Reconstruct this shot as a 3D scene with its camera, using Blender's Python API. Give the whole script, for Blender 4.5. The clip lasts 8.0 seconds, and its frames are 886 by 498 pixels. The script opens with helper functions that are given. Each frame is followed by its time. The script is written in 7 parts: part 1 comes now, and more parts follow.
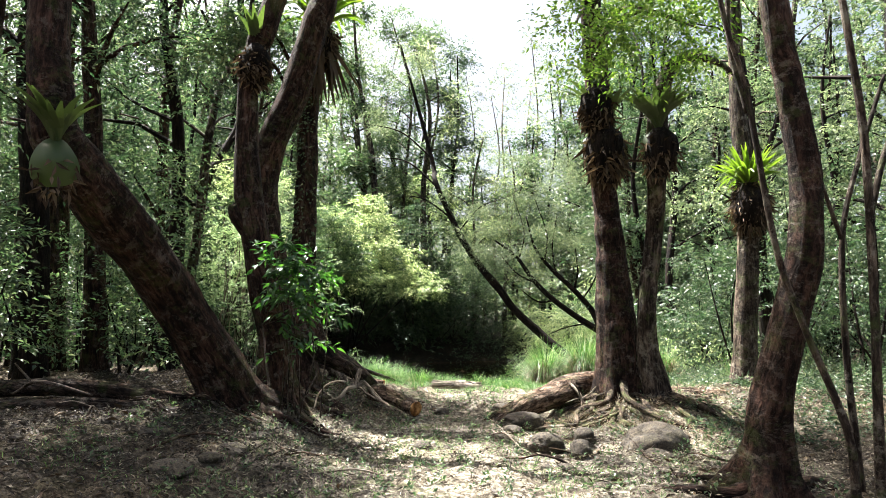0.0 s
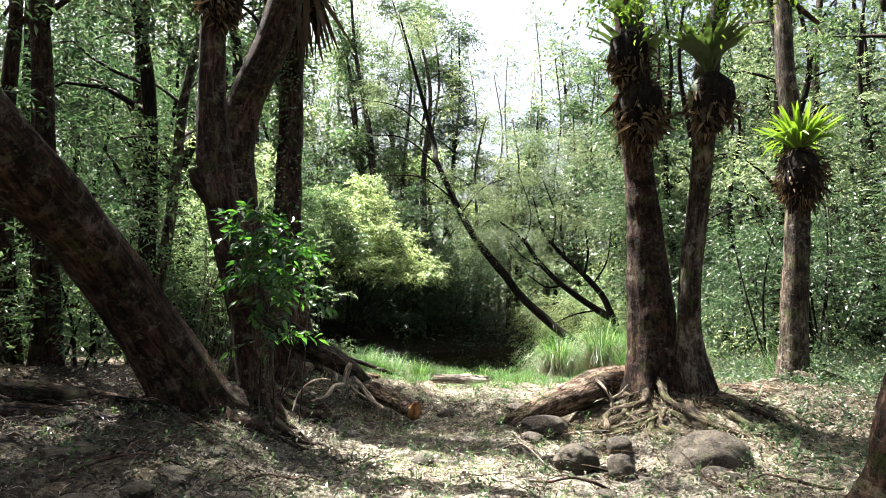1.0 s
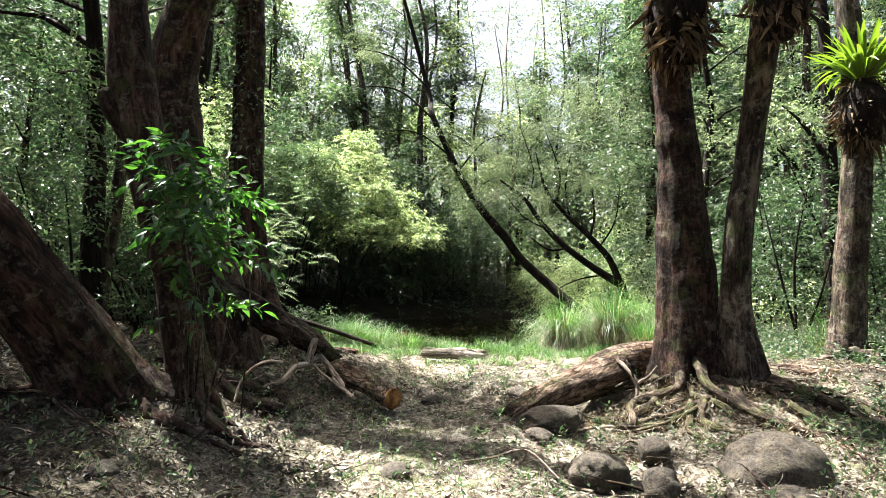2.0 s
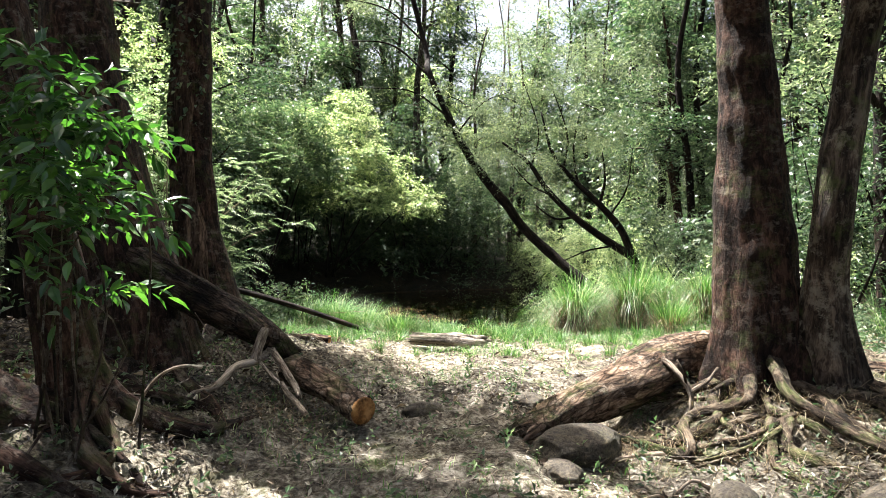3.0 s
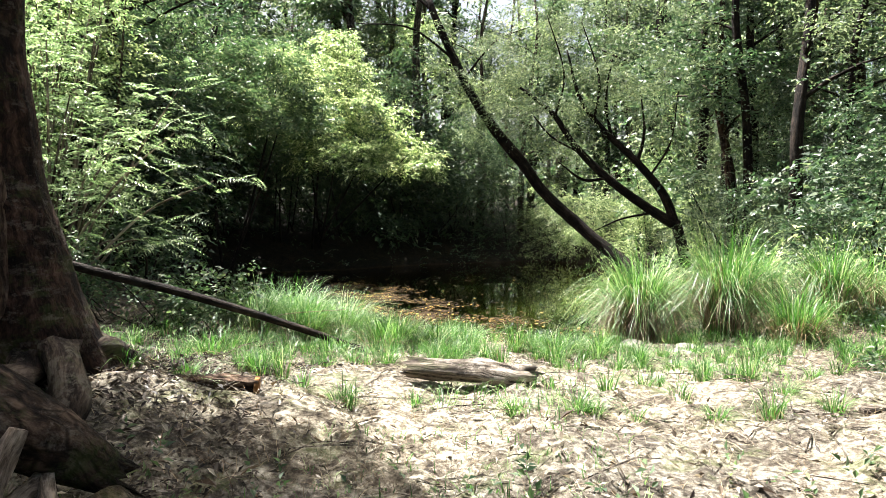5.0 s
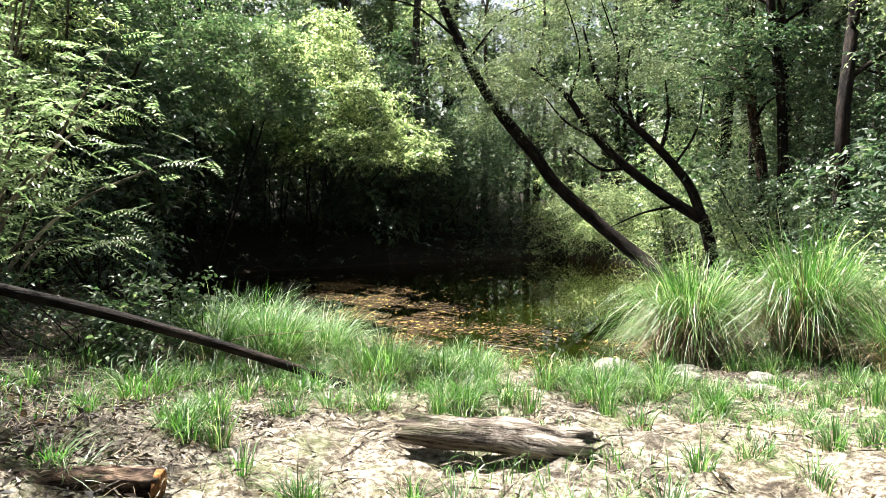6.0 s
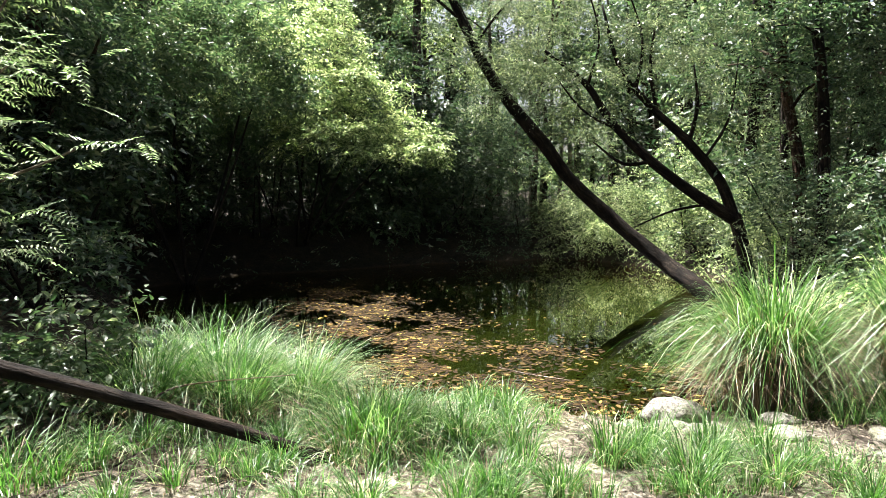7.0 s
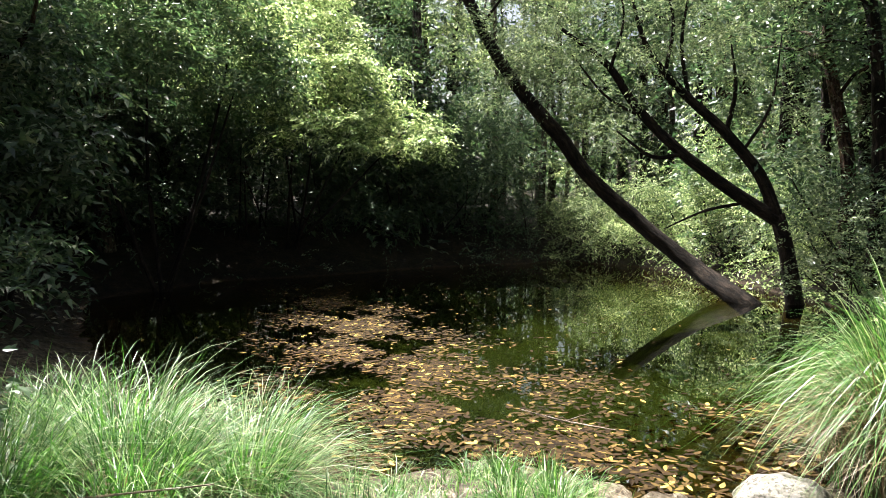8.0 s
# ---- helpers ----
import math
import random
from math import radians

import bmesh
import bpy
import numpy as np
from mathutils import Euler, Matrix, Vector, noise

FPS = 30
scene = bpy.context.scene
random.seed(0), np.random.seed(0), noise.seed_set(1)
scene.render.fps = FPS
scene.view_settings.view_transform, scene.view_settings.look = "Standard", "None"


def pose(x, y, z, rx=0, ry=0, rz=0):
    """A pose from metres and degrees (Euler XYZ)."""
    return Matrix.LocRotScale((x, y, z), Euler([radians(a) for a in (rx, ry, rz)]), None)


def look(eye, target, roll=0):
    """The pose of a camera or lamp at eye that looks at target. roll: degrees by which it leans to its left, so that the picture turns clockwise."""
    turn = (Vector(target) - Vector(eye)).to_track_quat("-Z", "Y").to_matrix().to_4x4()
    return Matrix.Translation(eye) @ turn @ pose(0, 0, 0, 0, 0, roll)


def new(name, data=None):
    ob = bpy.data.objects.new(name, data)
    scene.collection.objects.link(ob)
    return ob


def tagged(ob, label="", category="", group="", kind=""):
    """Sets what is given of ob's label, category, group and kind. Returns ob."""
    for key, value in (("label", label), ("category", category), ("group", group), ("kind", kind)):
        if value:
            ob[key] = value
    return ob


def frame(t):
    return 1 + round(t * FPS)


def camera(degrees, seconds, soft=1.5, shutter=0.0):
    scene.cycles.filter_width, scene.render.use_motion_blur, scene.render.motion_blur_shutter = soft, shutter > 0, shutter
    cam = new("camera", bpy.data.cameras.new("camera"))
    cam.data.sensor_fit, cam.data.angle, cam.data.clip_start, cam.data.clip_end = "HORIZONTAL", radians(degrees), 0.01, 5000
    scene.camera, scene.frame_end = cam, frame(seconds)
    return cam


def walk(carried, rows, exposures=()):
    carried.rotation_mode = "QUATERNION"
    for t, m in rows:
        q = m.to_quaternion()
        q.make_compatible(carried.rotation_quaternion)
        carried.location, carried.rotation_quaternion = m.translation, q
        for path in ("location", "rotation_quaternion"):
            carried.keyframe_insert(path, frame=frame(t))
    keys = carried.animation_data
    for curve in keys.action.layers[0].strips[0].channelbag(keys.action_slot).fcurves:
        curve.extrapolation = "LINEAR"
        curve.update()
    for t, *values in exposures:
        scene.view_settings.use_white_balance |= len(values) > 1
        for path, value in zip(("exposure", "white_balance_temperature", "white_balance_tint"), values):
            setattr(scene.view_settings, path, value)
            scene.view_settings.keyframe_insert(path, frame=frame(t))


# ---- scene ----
cam = camera(67.7, 8.0, 0.7)
METRES, EYE, TILT, LEAN, TURN = 12.0, 1.68, 6.6, 0.0, 0.0
ROWS = [
    (0.0, 0.0, 0.0, 0.0, 0.0, 0.0, 0.0),
    (0.5, -0.0028, 0.0585, -0.0067, 0.01, -0.4, 0.03),
    (1.0, -0.0037, 0.1173, -0.0134, 0.02, -1.14, -0.0),
    (1.5, 0.001, 0.1809, -0.0212, 0.02, -2.7, -0.02),
    (3.0, 0.0144, 0.3751, -0.0436, 0.0, -6.71, -0.16),
    (3.5, 0.0137, 0.4473, -0.0519, 0.01, -7.93, -0.15),
    (4.0, 0.0111, 0.5131, -0.0595, -0.01, -8.71, -0.14),
    (4.5, 0.0075, 0.5745, -0.0662, -0.02, -9.17, -0.13),
    (6.0, 0.0002, 0.7556, -0.0867, 0.02, -10.14, -0.08),
    (6.5, -0.0024, 0.8114, -0.0931, 0.02, -10.23, -0.07),
    (7.0, -0.0073, 0.8689, -0.0997, 0.0, -10.28, -0.1),
    (7.5, -0.0112, 0.9274, -0.107, 0.02, -10.3, -0.08),
    (8.0, -0.0122, 0.9918, -0.1152, 0.03, -10.32, -0.09),
]
EXPOSURE = 2.7
walk(cam, [(t, pose(0, 0, EYE, TILT, LEAN, TURN) @ pose(METRES * x, METRES * y, METRES * z, 90 + pitch, roll, yaw)) for t, x, y, z, yaw, pitch, roll in ROWS],
     [(0.0, EXPOSURE + 0.12), (4.5, EXPOSURE + 0.12), (6.0, EXPOSURE), (8.0, EXPOSURE - 0.05)])

# ---- world and sun: clear day, sun high, ahead and to the left ----
TO_SUN = Vector((-0.41, 0.37, 1.12)).normalized()
sun_data = bpy.data.lights.new("sun", "SUN")
sun_data.energy, sun_data.angle, sun_data.color = 5.0, radians(0.55), (1.0, 0.975, 0.94)
sun = new("sun", sun_data)
sun.matrix_world = look(TO_SUN * 60, (0, 0, 0))
world = bpy.data.worlds.new("sky")
world.use_nodes = True
scene.world = world
wn = world.node_tree.nodes
sky = wn.new("ShaderNodeTexSky")
sky.sky_type, sky.sun_disc = "NISHITA", False
sky.sun_elevation = math.asin(TO_SUN.z)
sky.sun_rotation = math.atan2(TO_SUN.x, TO_SUN.y)
sky.air_density, sky.dust_density = 1.0, 9.0
world.node_tree.links.new(sky.outputs[0], wn["Background"].inputs[0])
wn["Background"].inputs[1].default_value = 0.05


# ---- materials ----
def nodes_of(name):
    m = bpy.data.materials.new(name)
    m.use_nodes = True
    return m, m.node_tree.nodes, m.node_tree.links, m.node_tree.nodes["Principled BSDF"]


def ramp_of(nt, stops):
    r = nt.new("ShaderNodeValToRGB")
    e = r.color_ramp.elements
    while len(e) < len(stops):
        e.new(0.5)
    for el, (p, c) in zip(e, stops):
        el.position, el.color = p, (*c, 1)
    return r


def noise_of(nt, ln, coord, scale, detail=5, rough=0.6, stretch=None):
    n = nt.new("ShaderNodeTexNoise")
    n.inputs["Scale"].default_value, n.inputs["Detail"].default_value, n.inputs["Roughness"].default_value = scale, detail, rough
    if stretch:
        mp = nt.new("ShaderNodeMapping")
        mp.inputs["Scale"].default_value = stretch
        ln.new(coord, mp.inputs["Vector"])
        coord = mp.outputs[0]
    ln.new(coord, n.inputs["Vector"])
    return n


def mixed(nt, ln, fac, a, b, kind="MIX"):
    m = nt.new("ShaderNodeMix")
    m.data_type, m.blend_type = "RGBA", kind
    for sock, v in ((m.inputs[0], fac), (m.inputs[6], a), (m.inputs[7], b)):
        if isinstance(v, (int, float)):
            sock.default_value = v
        elif isinstance(v, tuple):
            sock.default_value = (*v, 1)
        else:
            ln.new(v, sock)
    return m.outputs[2]


def bump_of(nt, ln, bsdf, heights, strength=0.6, distance=0.02):
    normal = None
    for h in heights:
        b = nt.new("ShaderNodeBump")
        b.inputs["Strength"].default_value, b.inputs["Distance"].default_value = strength, distance
        ln.new(h, b.inputs["Height"])
        if normal:
            ln.new(normal, b.inputs["Normal"])
        normal = b.outputs[0]
    ln.new(normal, bsdf.inputs["Normal"])


def bark(name, dark, mid, light, lichen=(0.35, 0.36, 0.30), amount=0.5, stretch=(1, 1, 0.16), fine=26.0, moss=0.0, relief=0.03, plates=0.0):
    m, nt, ln, bsdf = nodes_of(name)
    at = nt.new("ShaderNodeAttribute")
    at.attribute_name = "straight"
    co = at.outputs["Vector"]
    warp = noise_of(nt, ln, co, 3.0, 3, 0.6)
    co2 = mixed(nt, ln, 0.10, co, warp.outputs["Color"], "ADD")
    a = noise_of(nt, ln, co2, fine, 7, 0.7, stretch)
    r = ramp_of(nt, [(0.40, dark), (0.50, mid), (0.61, light)])
    ln.new(a.outputs[0], r.inputs[0])
    # broad plates and streaks
    w = noise_of(nt, ln, co2, fine * 0.33, 5, 0.7, stretch)
    rw = ramp_of(nt, [(0.42, (0.42, 0.40, 0.38)), (0.50, (0.95, 0.93, 0.9)), (0.60, (1.4, 1.35, 1.3))])
    ln.new(w.outputs[0], rw.inputs[0])
    col = mixed(nt, ln, 1.0, r.outputs[0], rw.outputs[0], "MULTIPLY")
    b = noise_of(nt, ln, co, 7.5, 9, 0.78)
    rb = ramp_of(nt, [(0.53, (0, 0, 0)), (0.60, (amount, amount, amount))])
    ln.new(b.outputs[0], rb.inputs[0])
    col = mixed(nt, ln, rb.outputs[0], col, lichen)
    c = noise_of(nt, ln, co, 1.9, 5, 0.65)
    rc = ramp_of(nt, [(0.38, (0.5, 0.45, 0.42)), (0.60, (1.25, 1.2, 1.15))])
    ln.new(c.outputs[0], rc.inputs[0])
    col = mixed(nt, ln, 1.0, col, rc.outputs[0], "MULTIPLY")
    if plates:
        mp = nt.new("ShaderNodeMapping")
        mp.inputs["Scale"].default_value = (1, 1, 0.38)
        ln.new(co2, mp.inputs["Vector"])
        vo = nt.new("ShaderNodeTexVoronoi")
        vo.feature = "DISTANCE_TO_EDGE"
        vo.inputs["Scale"].default_value = plates
        ln.new(mp.outputs[0], vo.inputs["Vector"])
        rv = ramp_of(nt, [(0.02, (0.22, 0.2, 0.18)), (0.09, (1, 1, 1))])
        ln.new(vo.outputs["Distance"], rv.inputs[0])
        col = mixed(nt, ln, 0.85, col, rv.outputs[0], "MULTIPLY")
    if moss:
        d = noise_of(nt, ln, co, 4.0, 6, 0.75)
        rd = ramp_of(nt, [(0.52, (0, 0, 0)), (0.62, (moss, moss, moss))])
        ln.new(d.outputs[0], rd.inputs[0])
        col = mixed(nt, ln, rd.outputs[0], col, (0.07, 0.10, 0.025))
    ln.new(col, bsdf.inputs["Base Color"])
    bsdf.inputs["Roughness"].default_value = 0.88
    bsdf.inputs["Specular IOR Level"].default_value = 0.14
    bump_of(nt, ln, bsdf, (w.outputs[0], a.outputs[0]), 1.0, relief)
    return m


def leafy(name, stops, through_it=0.45, glow=(1.25, 1.35, 0.55), rough=0.42, spec=0.5):
    """Leaf blade: glossy on top, letting light through."""
    m, nt, ln, bsdf = nodes_of(name)
    g = nt.new("ShaderNodeNewGeometry")
    r = ramp_of(nt, stops)
    ln.new(g.outputs["Random Per Island"], r.inputs[0])
    co = nt.new("ShaderNodeTexCoord").outputs["Object"]
    n = noise_of(nt, ln, co, 0.7, 3, 0.6)
    rn = ramp_of(nt, [(0.35, (0.75, 0.78, 0.7)), (0.65, (1.2, 1.15, 1.0))])
    ln.new(n.outputs[0], rn.inputs[0])
    col = mixed(nt, ln, 1.0, r.outputs[0], rn.outputs[0], "MULTIPLY")
    ln.new(col, bsdf.inputs["Base Color"])
    bsdf.inputs["Roughness"].default_value = rough
    bsdf.inputs["Specular IOR Level"].default_value = spec
    t = nt.new("ShaderNodeBsdfTranslucent")
    ln.new(mixed(nt, ln, 1.0, col, glow, "MULTIPLY"), t.inputs["Color"])
    mx = nt.new("ShaderNodeMixShader")
    mx.inputs[0].default_value = through_it
    ln.new(bsdf.outputs[0], mx.inputs[1])
    ln.new(t.outputs[0], mx.inputs[2])
    ln.new(mx.outputs[0], nt["Material Output"].inputs[0])
    return m


def stone(name, a_col, b_col):
    m, nt, ln, bsdf = nodes_of(name)
    co = nt.new("ShaderNodeTexCoord").outputs["Object"]
    a = noise_of(nt, ln, co, 13.0, 9, 0.75)
    r = ramp_of(nt, [(0.38, a_col), (0.60, b_col)])
    ln.new(a.outputs[0], r.inputs[0])
    b = noise_of(nt, ln, co, 4.5, 6, 0.7)
    rb = ramp_of(nt, [(0.48, (0, 0, 0)), (0.60, (0.65, 0.65, 0.65))])
    ln.new(b.outputs[0], rb.inputs[0])
    col = mixed(nt, ln, rb.outputs[0], r.outputs[0], mixed(nt, ln, 1.0, r.outputs[0], (0.55, 0.62, 0.30), "MULTIPLY"))
    d = noise_of(nt, ln, co, 45.0, 4, 0.7)
    rd = ramp_of(nt, [(0.40, (0.35, 0.33, 0.3)), (0.50, (1, 1, 1))])
    ln.new(d.outputs[0], rd.inputs[0])
    ln.new(mixed(nt, ln, 1.0, col, rd.outputs[0], "MULTIPLY"), bsdf.inputs["Base Color"])
    bsdf.inputs["Roughness"].default_value = 0.9
    bump_of(nt, ln, bsdf, (a.outputs[0], d.outputs[0]), 0.9, 0.02)
    return m


def ground_material():
    m, nt, ln, bsdf = nodes_of("leaf_litter_soil")
    co = nt.new("ShaderNodeTexCoord").outputs["Object"]
    a = noise_of(nt, ln, co, 24.0, 8, 0.72)
    r = ramp_of(nt, [(0.32, (0.035, 0.027, 0.02)), (0.44, (0.11, 0.094, 0.074)), (0.55, (0.29, 0.274, 0.235)), (0.69, (0.54, 0.525, 0.475))])
    ln.new(a.outputs[0], r.inputs[0])
    b = noise_of(nt, ln, co, 0.9, 5, 0.65)
    rb = ramp_of(nt, [(0.42, (0.62, 0.6, 0.58)), (0.60, (1.15, 1.1, 1.0))])
    ln.new(b.outputs[0], rb.inputs[0])
    col = mixed(nt, ln, 1.0, r.outputs[0], rb.outputs[0], "MULTIPLY")
    k = noise_of(nt, ln, co, 5.0, 7, 0.7)
    rk = ramp_of(nt, [(0.42, (0.42, 0.39, 0.36)), (0.52, (1.0, 0.99, 0.97)), (0.62, (1.2, 1.2, 1.18))])
    ln.new(k.outputs[0], rk.inputs[0])
    col = mixed(nt, ln, 1.0, col, rk.outputs[0], "MULTIPLY")
    c = noise_of(nt, ln, co, 2.3, 6, 0.7)
    rc = ramp_of(nt, [(0.54, (0, 0, 0)), (0.68, (0.55, 0.55, 0.55))])
    ln.new(c.outputs[0], rc.inputs[0])
    col = mixed(nt, ln, rc.outputs[0], col, (0.10, 0.13, 0.04))
    # dark humus under trees, pale dry bank silt; shade and sunlight put into both
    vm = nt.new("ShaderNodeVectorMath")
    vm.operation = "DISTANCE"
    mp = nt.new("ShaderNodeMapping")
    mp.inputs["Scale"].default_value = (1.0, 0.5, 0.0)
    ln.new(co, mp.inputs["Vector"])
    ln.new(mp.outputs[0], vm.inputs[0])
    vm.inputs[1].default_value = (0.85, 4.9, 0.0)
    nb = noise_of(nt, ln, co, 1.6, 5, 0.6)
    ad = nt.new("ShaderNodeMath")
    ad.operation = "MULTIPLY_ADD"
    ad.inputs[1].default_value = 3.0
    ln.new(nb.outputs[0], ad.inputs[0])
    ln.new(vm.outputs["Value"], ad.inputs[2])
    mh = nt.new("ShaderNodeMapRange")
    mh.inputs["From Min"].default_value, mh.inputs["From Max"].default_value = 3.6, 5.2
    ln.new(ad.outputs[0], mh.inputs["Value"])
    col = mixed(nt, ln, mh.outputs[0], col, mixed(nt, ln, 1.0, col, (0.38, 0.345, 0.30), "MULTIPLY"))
    # far bank's shade put into the colour: soil darkened from y 17.5 on
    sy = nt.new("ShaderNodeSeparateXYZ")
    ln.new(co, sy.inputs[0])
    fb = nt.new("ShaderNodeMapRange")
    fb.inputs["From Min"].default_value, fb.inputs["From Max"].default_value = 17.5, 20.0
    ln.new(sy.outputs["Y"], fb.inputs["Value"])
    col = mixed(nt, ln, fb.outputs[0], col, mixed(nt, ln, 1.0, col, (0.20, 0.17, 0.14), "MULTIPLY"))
    # wet mud and rotting leaves on the bed of the pool
    sep = nt.new("ShaderNodeSeparateXYZ")
    ln.new(co, sep.inputs[0])
    mr = nt.new("ShaderNodeMapRange")
    mr.inputs["From Min"].default_value, mr.inputs["From Max"].default_value = 0.05, -0.08
    ln.new(sep.outputs["Z"], mr.inputs["Value"])
    d = noise_of(nt, ln, co, 15.0, 6, 0.75)
    rd = ramp_of(nt, [(0.38, (0.02, 0.014, 0.008)), (0.55, (0.07, 0.04, 0.018)), (0.70, (0.18, 0.10, 0.035))])
    ln.new(d.outputs[0], rd.inputs[0])
    mr2 = nt.new("ShaderNodeMapRange")
    mr2.inputs["From Min"].default_value, mr2.inputs["From Max"].default_value = -0.18, -0.5
    ln.new(sep.outputs["Z"], mr2.inputs["Value"])
    bed = mixed(nt, ln, mr2.outputs[0], rd.outputs[0], (0.045, 0.08, 0.028))
    col = mixed(nt, ln, mr.outputs[0], col, bed)
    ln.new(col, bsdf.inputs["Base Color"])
    bsdf.inputs["Roughness"].default_value = 0.92
    bsdf.inputs["Specular IOR Level"].default_value = 0.2
    e = noise_of(nt, ln, co, 75.0, 4, 0.7)
    bump_of(nt, ln, bsdf, (a.outputs[0], e.outputs[0]), 0.9, 0.025)
    return m


def water_material():
    m, nt, ln, bsdf = nodes_of("tannin_water")
    nt.remove(bsdf)
    co = nt.new("ShaderNodeTexCoord").outputs["Object"]
    n = noise_of(nt, ln, co, 2.2, 3, 0.55)
    b = nt.new("ShaderNodeBump")
    b.inputs["Strength"].default_value, b.inputs["Distance"].default_value = 0.03, 0.02
    ln.new(n.outputs[0], b.inputs["Height"])
    t = nt.new("ShaderNodeBsdfTransparent")
    t.inputs["Color"].default_value = (0.34, 0.32, 0.17, 1)
    gl = nt.new("ShaderNodeBsdfGlossy")
    gl.inputs["Roughness"].default_value = 0.008
    gl.inputs["Color"].default_value = (1, 1, 1, 1)
    ln.new(b.outputs[0], gl.inputs["Normal"])
    f = nt.new("ShaderNodeFresnel")
    f.inputs["IOR"].default_value = 1.33
    ln.new(b.outputs[0], f.inputs["Normal"])
    mx = nt.new("ShaderNodeMixShader")
    ln.new(f.outputs[0], mx.inputs[0])
    ln.new(t.outputs[0], mx.inputs[1])
    ln.new(gl.outputs[0], mx.inputs[2])
    ln.new(mx.outputs[0], nt["Material Output"].inputs[0])
    return m


BARK_RED = bark("reddish_bark", (0.008, 0.004, 0.0026), (0.026, 0.0145, 0.0105), (0.062, 0.037, 0.028), (0.135, 0.118, 0.10), 0.5, moss=0.25)
BARK_GREY = bark("grey_bark", (0.012, 0.0085, 0.007), (0.043, 0.033, 0.026), (0.10, 0.084, 0.068), (0.19, 0.18, 0.15), 0.6, moss=0.35)
# Even base colour, well below that of real bark.
BARK_DARK = bark("dark_bark", (0.004, 0.003, 0.002), (0.011, 0.008, 0.006), (0.024, 0.018, 0.014), (0.05, 0.045, 0.037), 0.18)
BARK_PALE = bark("pale_smooth_bark", (0.07, 0.06, 0.05), (0.16, 0.14, 0.12), (0.27, 0.25, 0.22), (0.34, 0.32, 0.29), 0.5, fine=9.0)
DEADWOOD = bark("bleached_dead_wood", (0.07, 0.056, 0.044), (0.20, 0.17, 0.14), (0.36, 0.32, 0.27), (0.44, 0.41, 0.36), 0.6, stretch=(1, 1, 0.12), fine=34.0)
LOGWOOD = bark("weathered_log_bark", (0.022, 0.014, 0.009), (0.105, 0.073, 0.052), (0.235, 0.185, 0.145), (0.33, 0.29, 0.245), 0.6, stretch=(1, 1, 0.32), fine=20.0, moss=0.3, relief=0.05, plates=15.0)
# Darker copy of the log bark: rotten wood, and shade put into colour.
LOGDARK = bark("dark_rotting_bark", (0.007, 0.0045, 0.0035), (0.028, 0.019, 0.014), (0.075, 0.055, 0.042), (0.15, 0.135, 0.115), 0.5, stretch=(1, 1, 0.3), fine=20.0, moss=0.3, relief=0.05, plates=15.0)
ROOTBARK = bark("mossy_root_bark", (0.012, 0.009, 0.006), (0.05, 0.038, 0.027), (0.115, 0.095, 0.072), (0.22, 0.20, 0.16), 0.5, stretch=(1, 1, 0.3), fine=30.0, moss=0.45)
GREYLOG = bark("grey_weathered_wood", (0.022, 0.019, 0.016), (0.14, 0.126, 0.108), (0.32, 0.30, 0.265), (0.32, 0.30, 0.27), 0.5, stretch=(1, 1, 0.10), fine=30.0, moss=0.2)
INNERBARK = bark("peeled_inner_bark", (0.03, 0.02, 0.014), (0.09, 0.062, 0.046), (0.17, 0.125, 0.095), (0.22, 0.18, 0.14), 0.4, stretch=(1, 1, 0.08), fine=40.0)
CUTWOOD = bark("orange_cut_wood", (0.10, 0.05, 0.018), (0.22, 0.115, 0.042), (0.33, 0.19, 0.08), (0.14, 0.085, 0.04), 0.5, stretch=(1, 1, 1), fine=12.0)
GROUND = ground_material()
WATER = water_material()
ROCK = stone("mossy_river_stone", (0.026, 0.02, 0.013), (0.088, 0.07, 0.047))
PALE_ROCK = stone("pale_river_stone", (0.12, 0.11, 0.092), (0.235, 0.222, 0.195))
GLOW = (1.05, 1.2, 0.85)
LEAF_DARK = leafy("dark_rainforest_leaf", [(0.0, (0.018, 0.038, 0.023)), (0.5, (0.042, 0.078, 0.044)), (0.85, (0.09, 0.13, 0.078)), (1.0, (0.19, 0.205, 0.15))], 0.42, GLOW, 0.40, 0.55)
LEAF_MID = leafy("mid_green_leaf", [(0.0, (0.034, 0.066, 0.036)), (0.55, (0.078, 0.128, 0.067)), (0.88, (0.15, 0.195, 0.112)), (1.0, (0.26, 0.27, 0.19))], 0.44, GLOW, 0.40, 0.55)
# Wide ramp: whitish sunlit leaves and dark gaps put into the leaf colour.
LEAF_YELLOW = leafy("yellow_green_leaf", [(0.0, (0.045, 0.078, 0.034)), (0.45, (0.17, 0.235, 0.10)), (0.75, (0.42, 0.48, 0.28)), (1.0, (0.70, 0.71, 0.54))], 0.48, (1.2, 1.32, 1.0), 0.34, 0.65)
LEAF_GREY = leafy("grey_green_fine_leaf", [(0.0, (0.05, 0.075, 0.046)), (0.6, (0.13, 0.17, 0.107)), (1.0, (0.29, 0.33, 0.22))], 0.42, (1.1, 1.2, 0.9), 0.36, 0.6)
LEAF_PALE = leafy("pale_feathery_leaf", [(0.0, (0.10, 0.155, 0.08)), (0.5, (0.26, 0.34, 0.19)), (1.0, (0.54, 0.59, 0.44))], 0.40, (1.0, 1.2, 0.85), 0.36, 0.6)
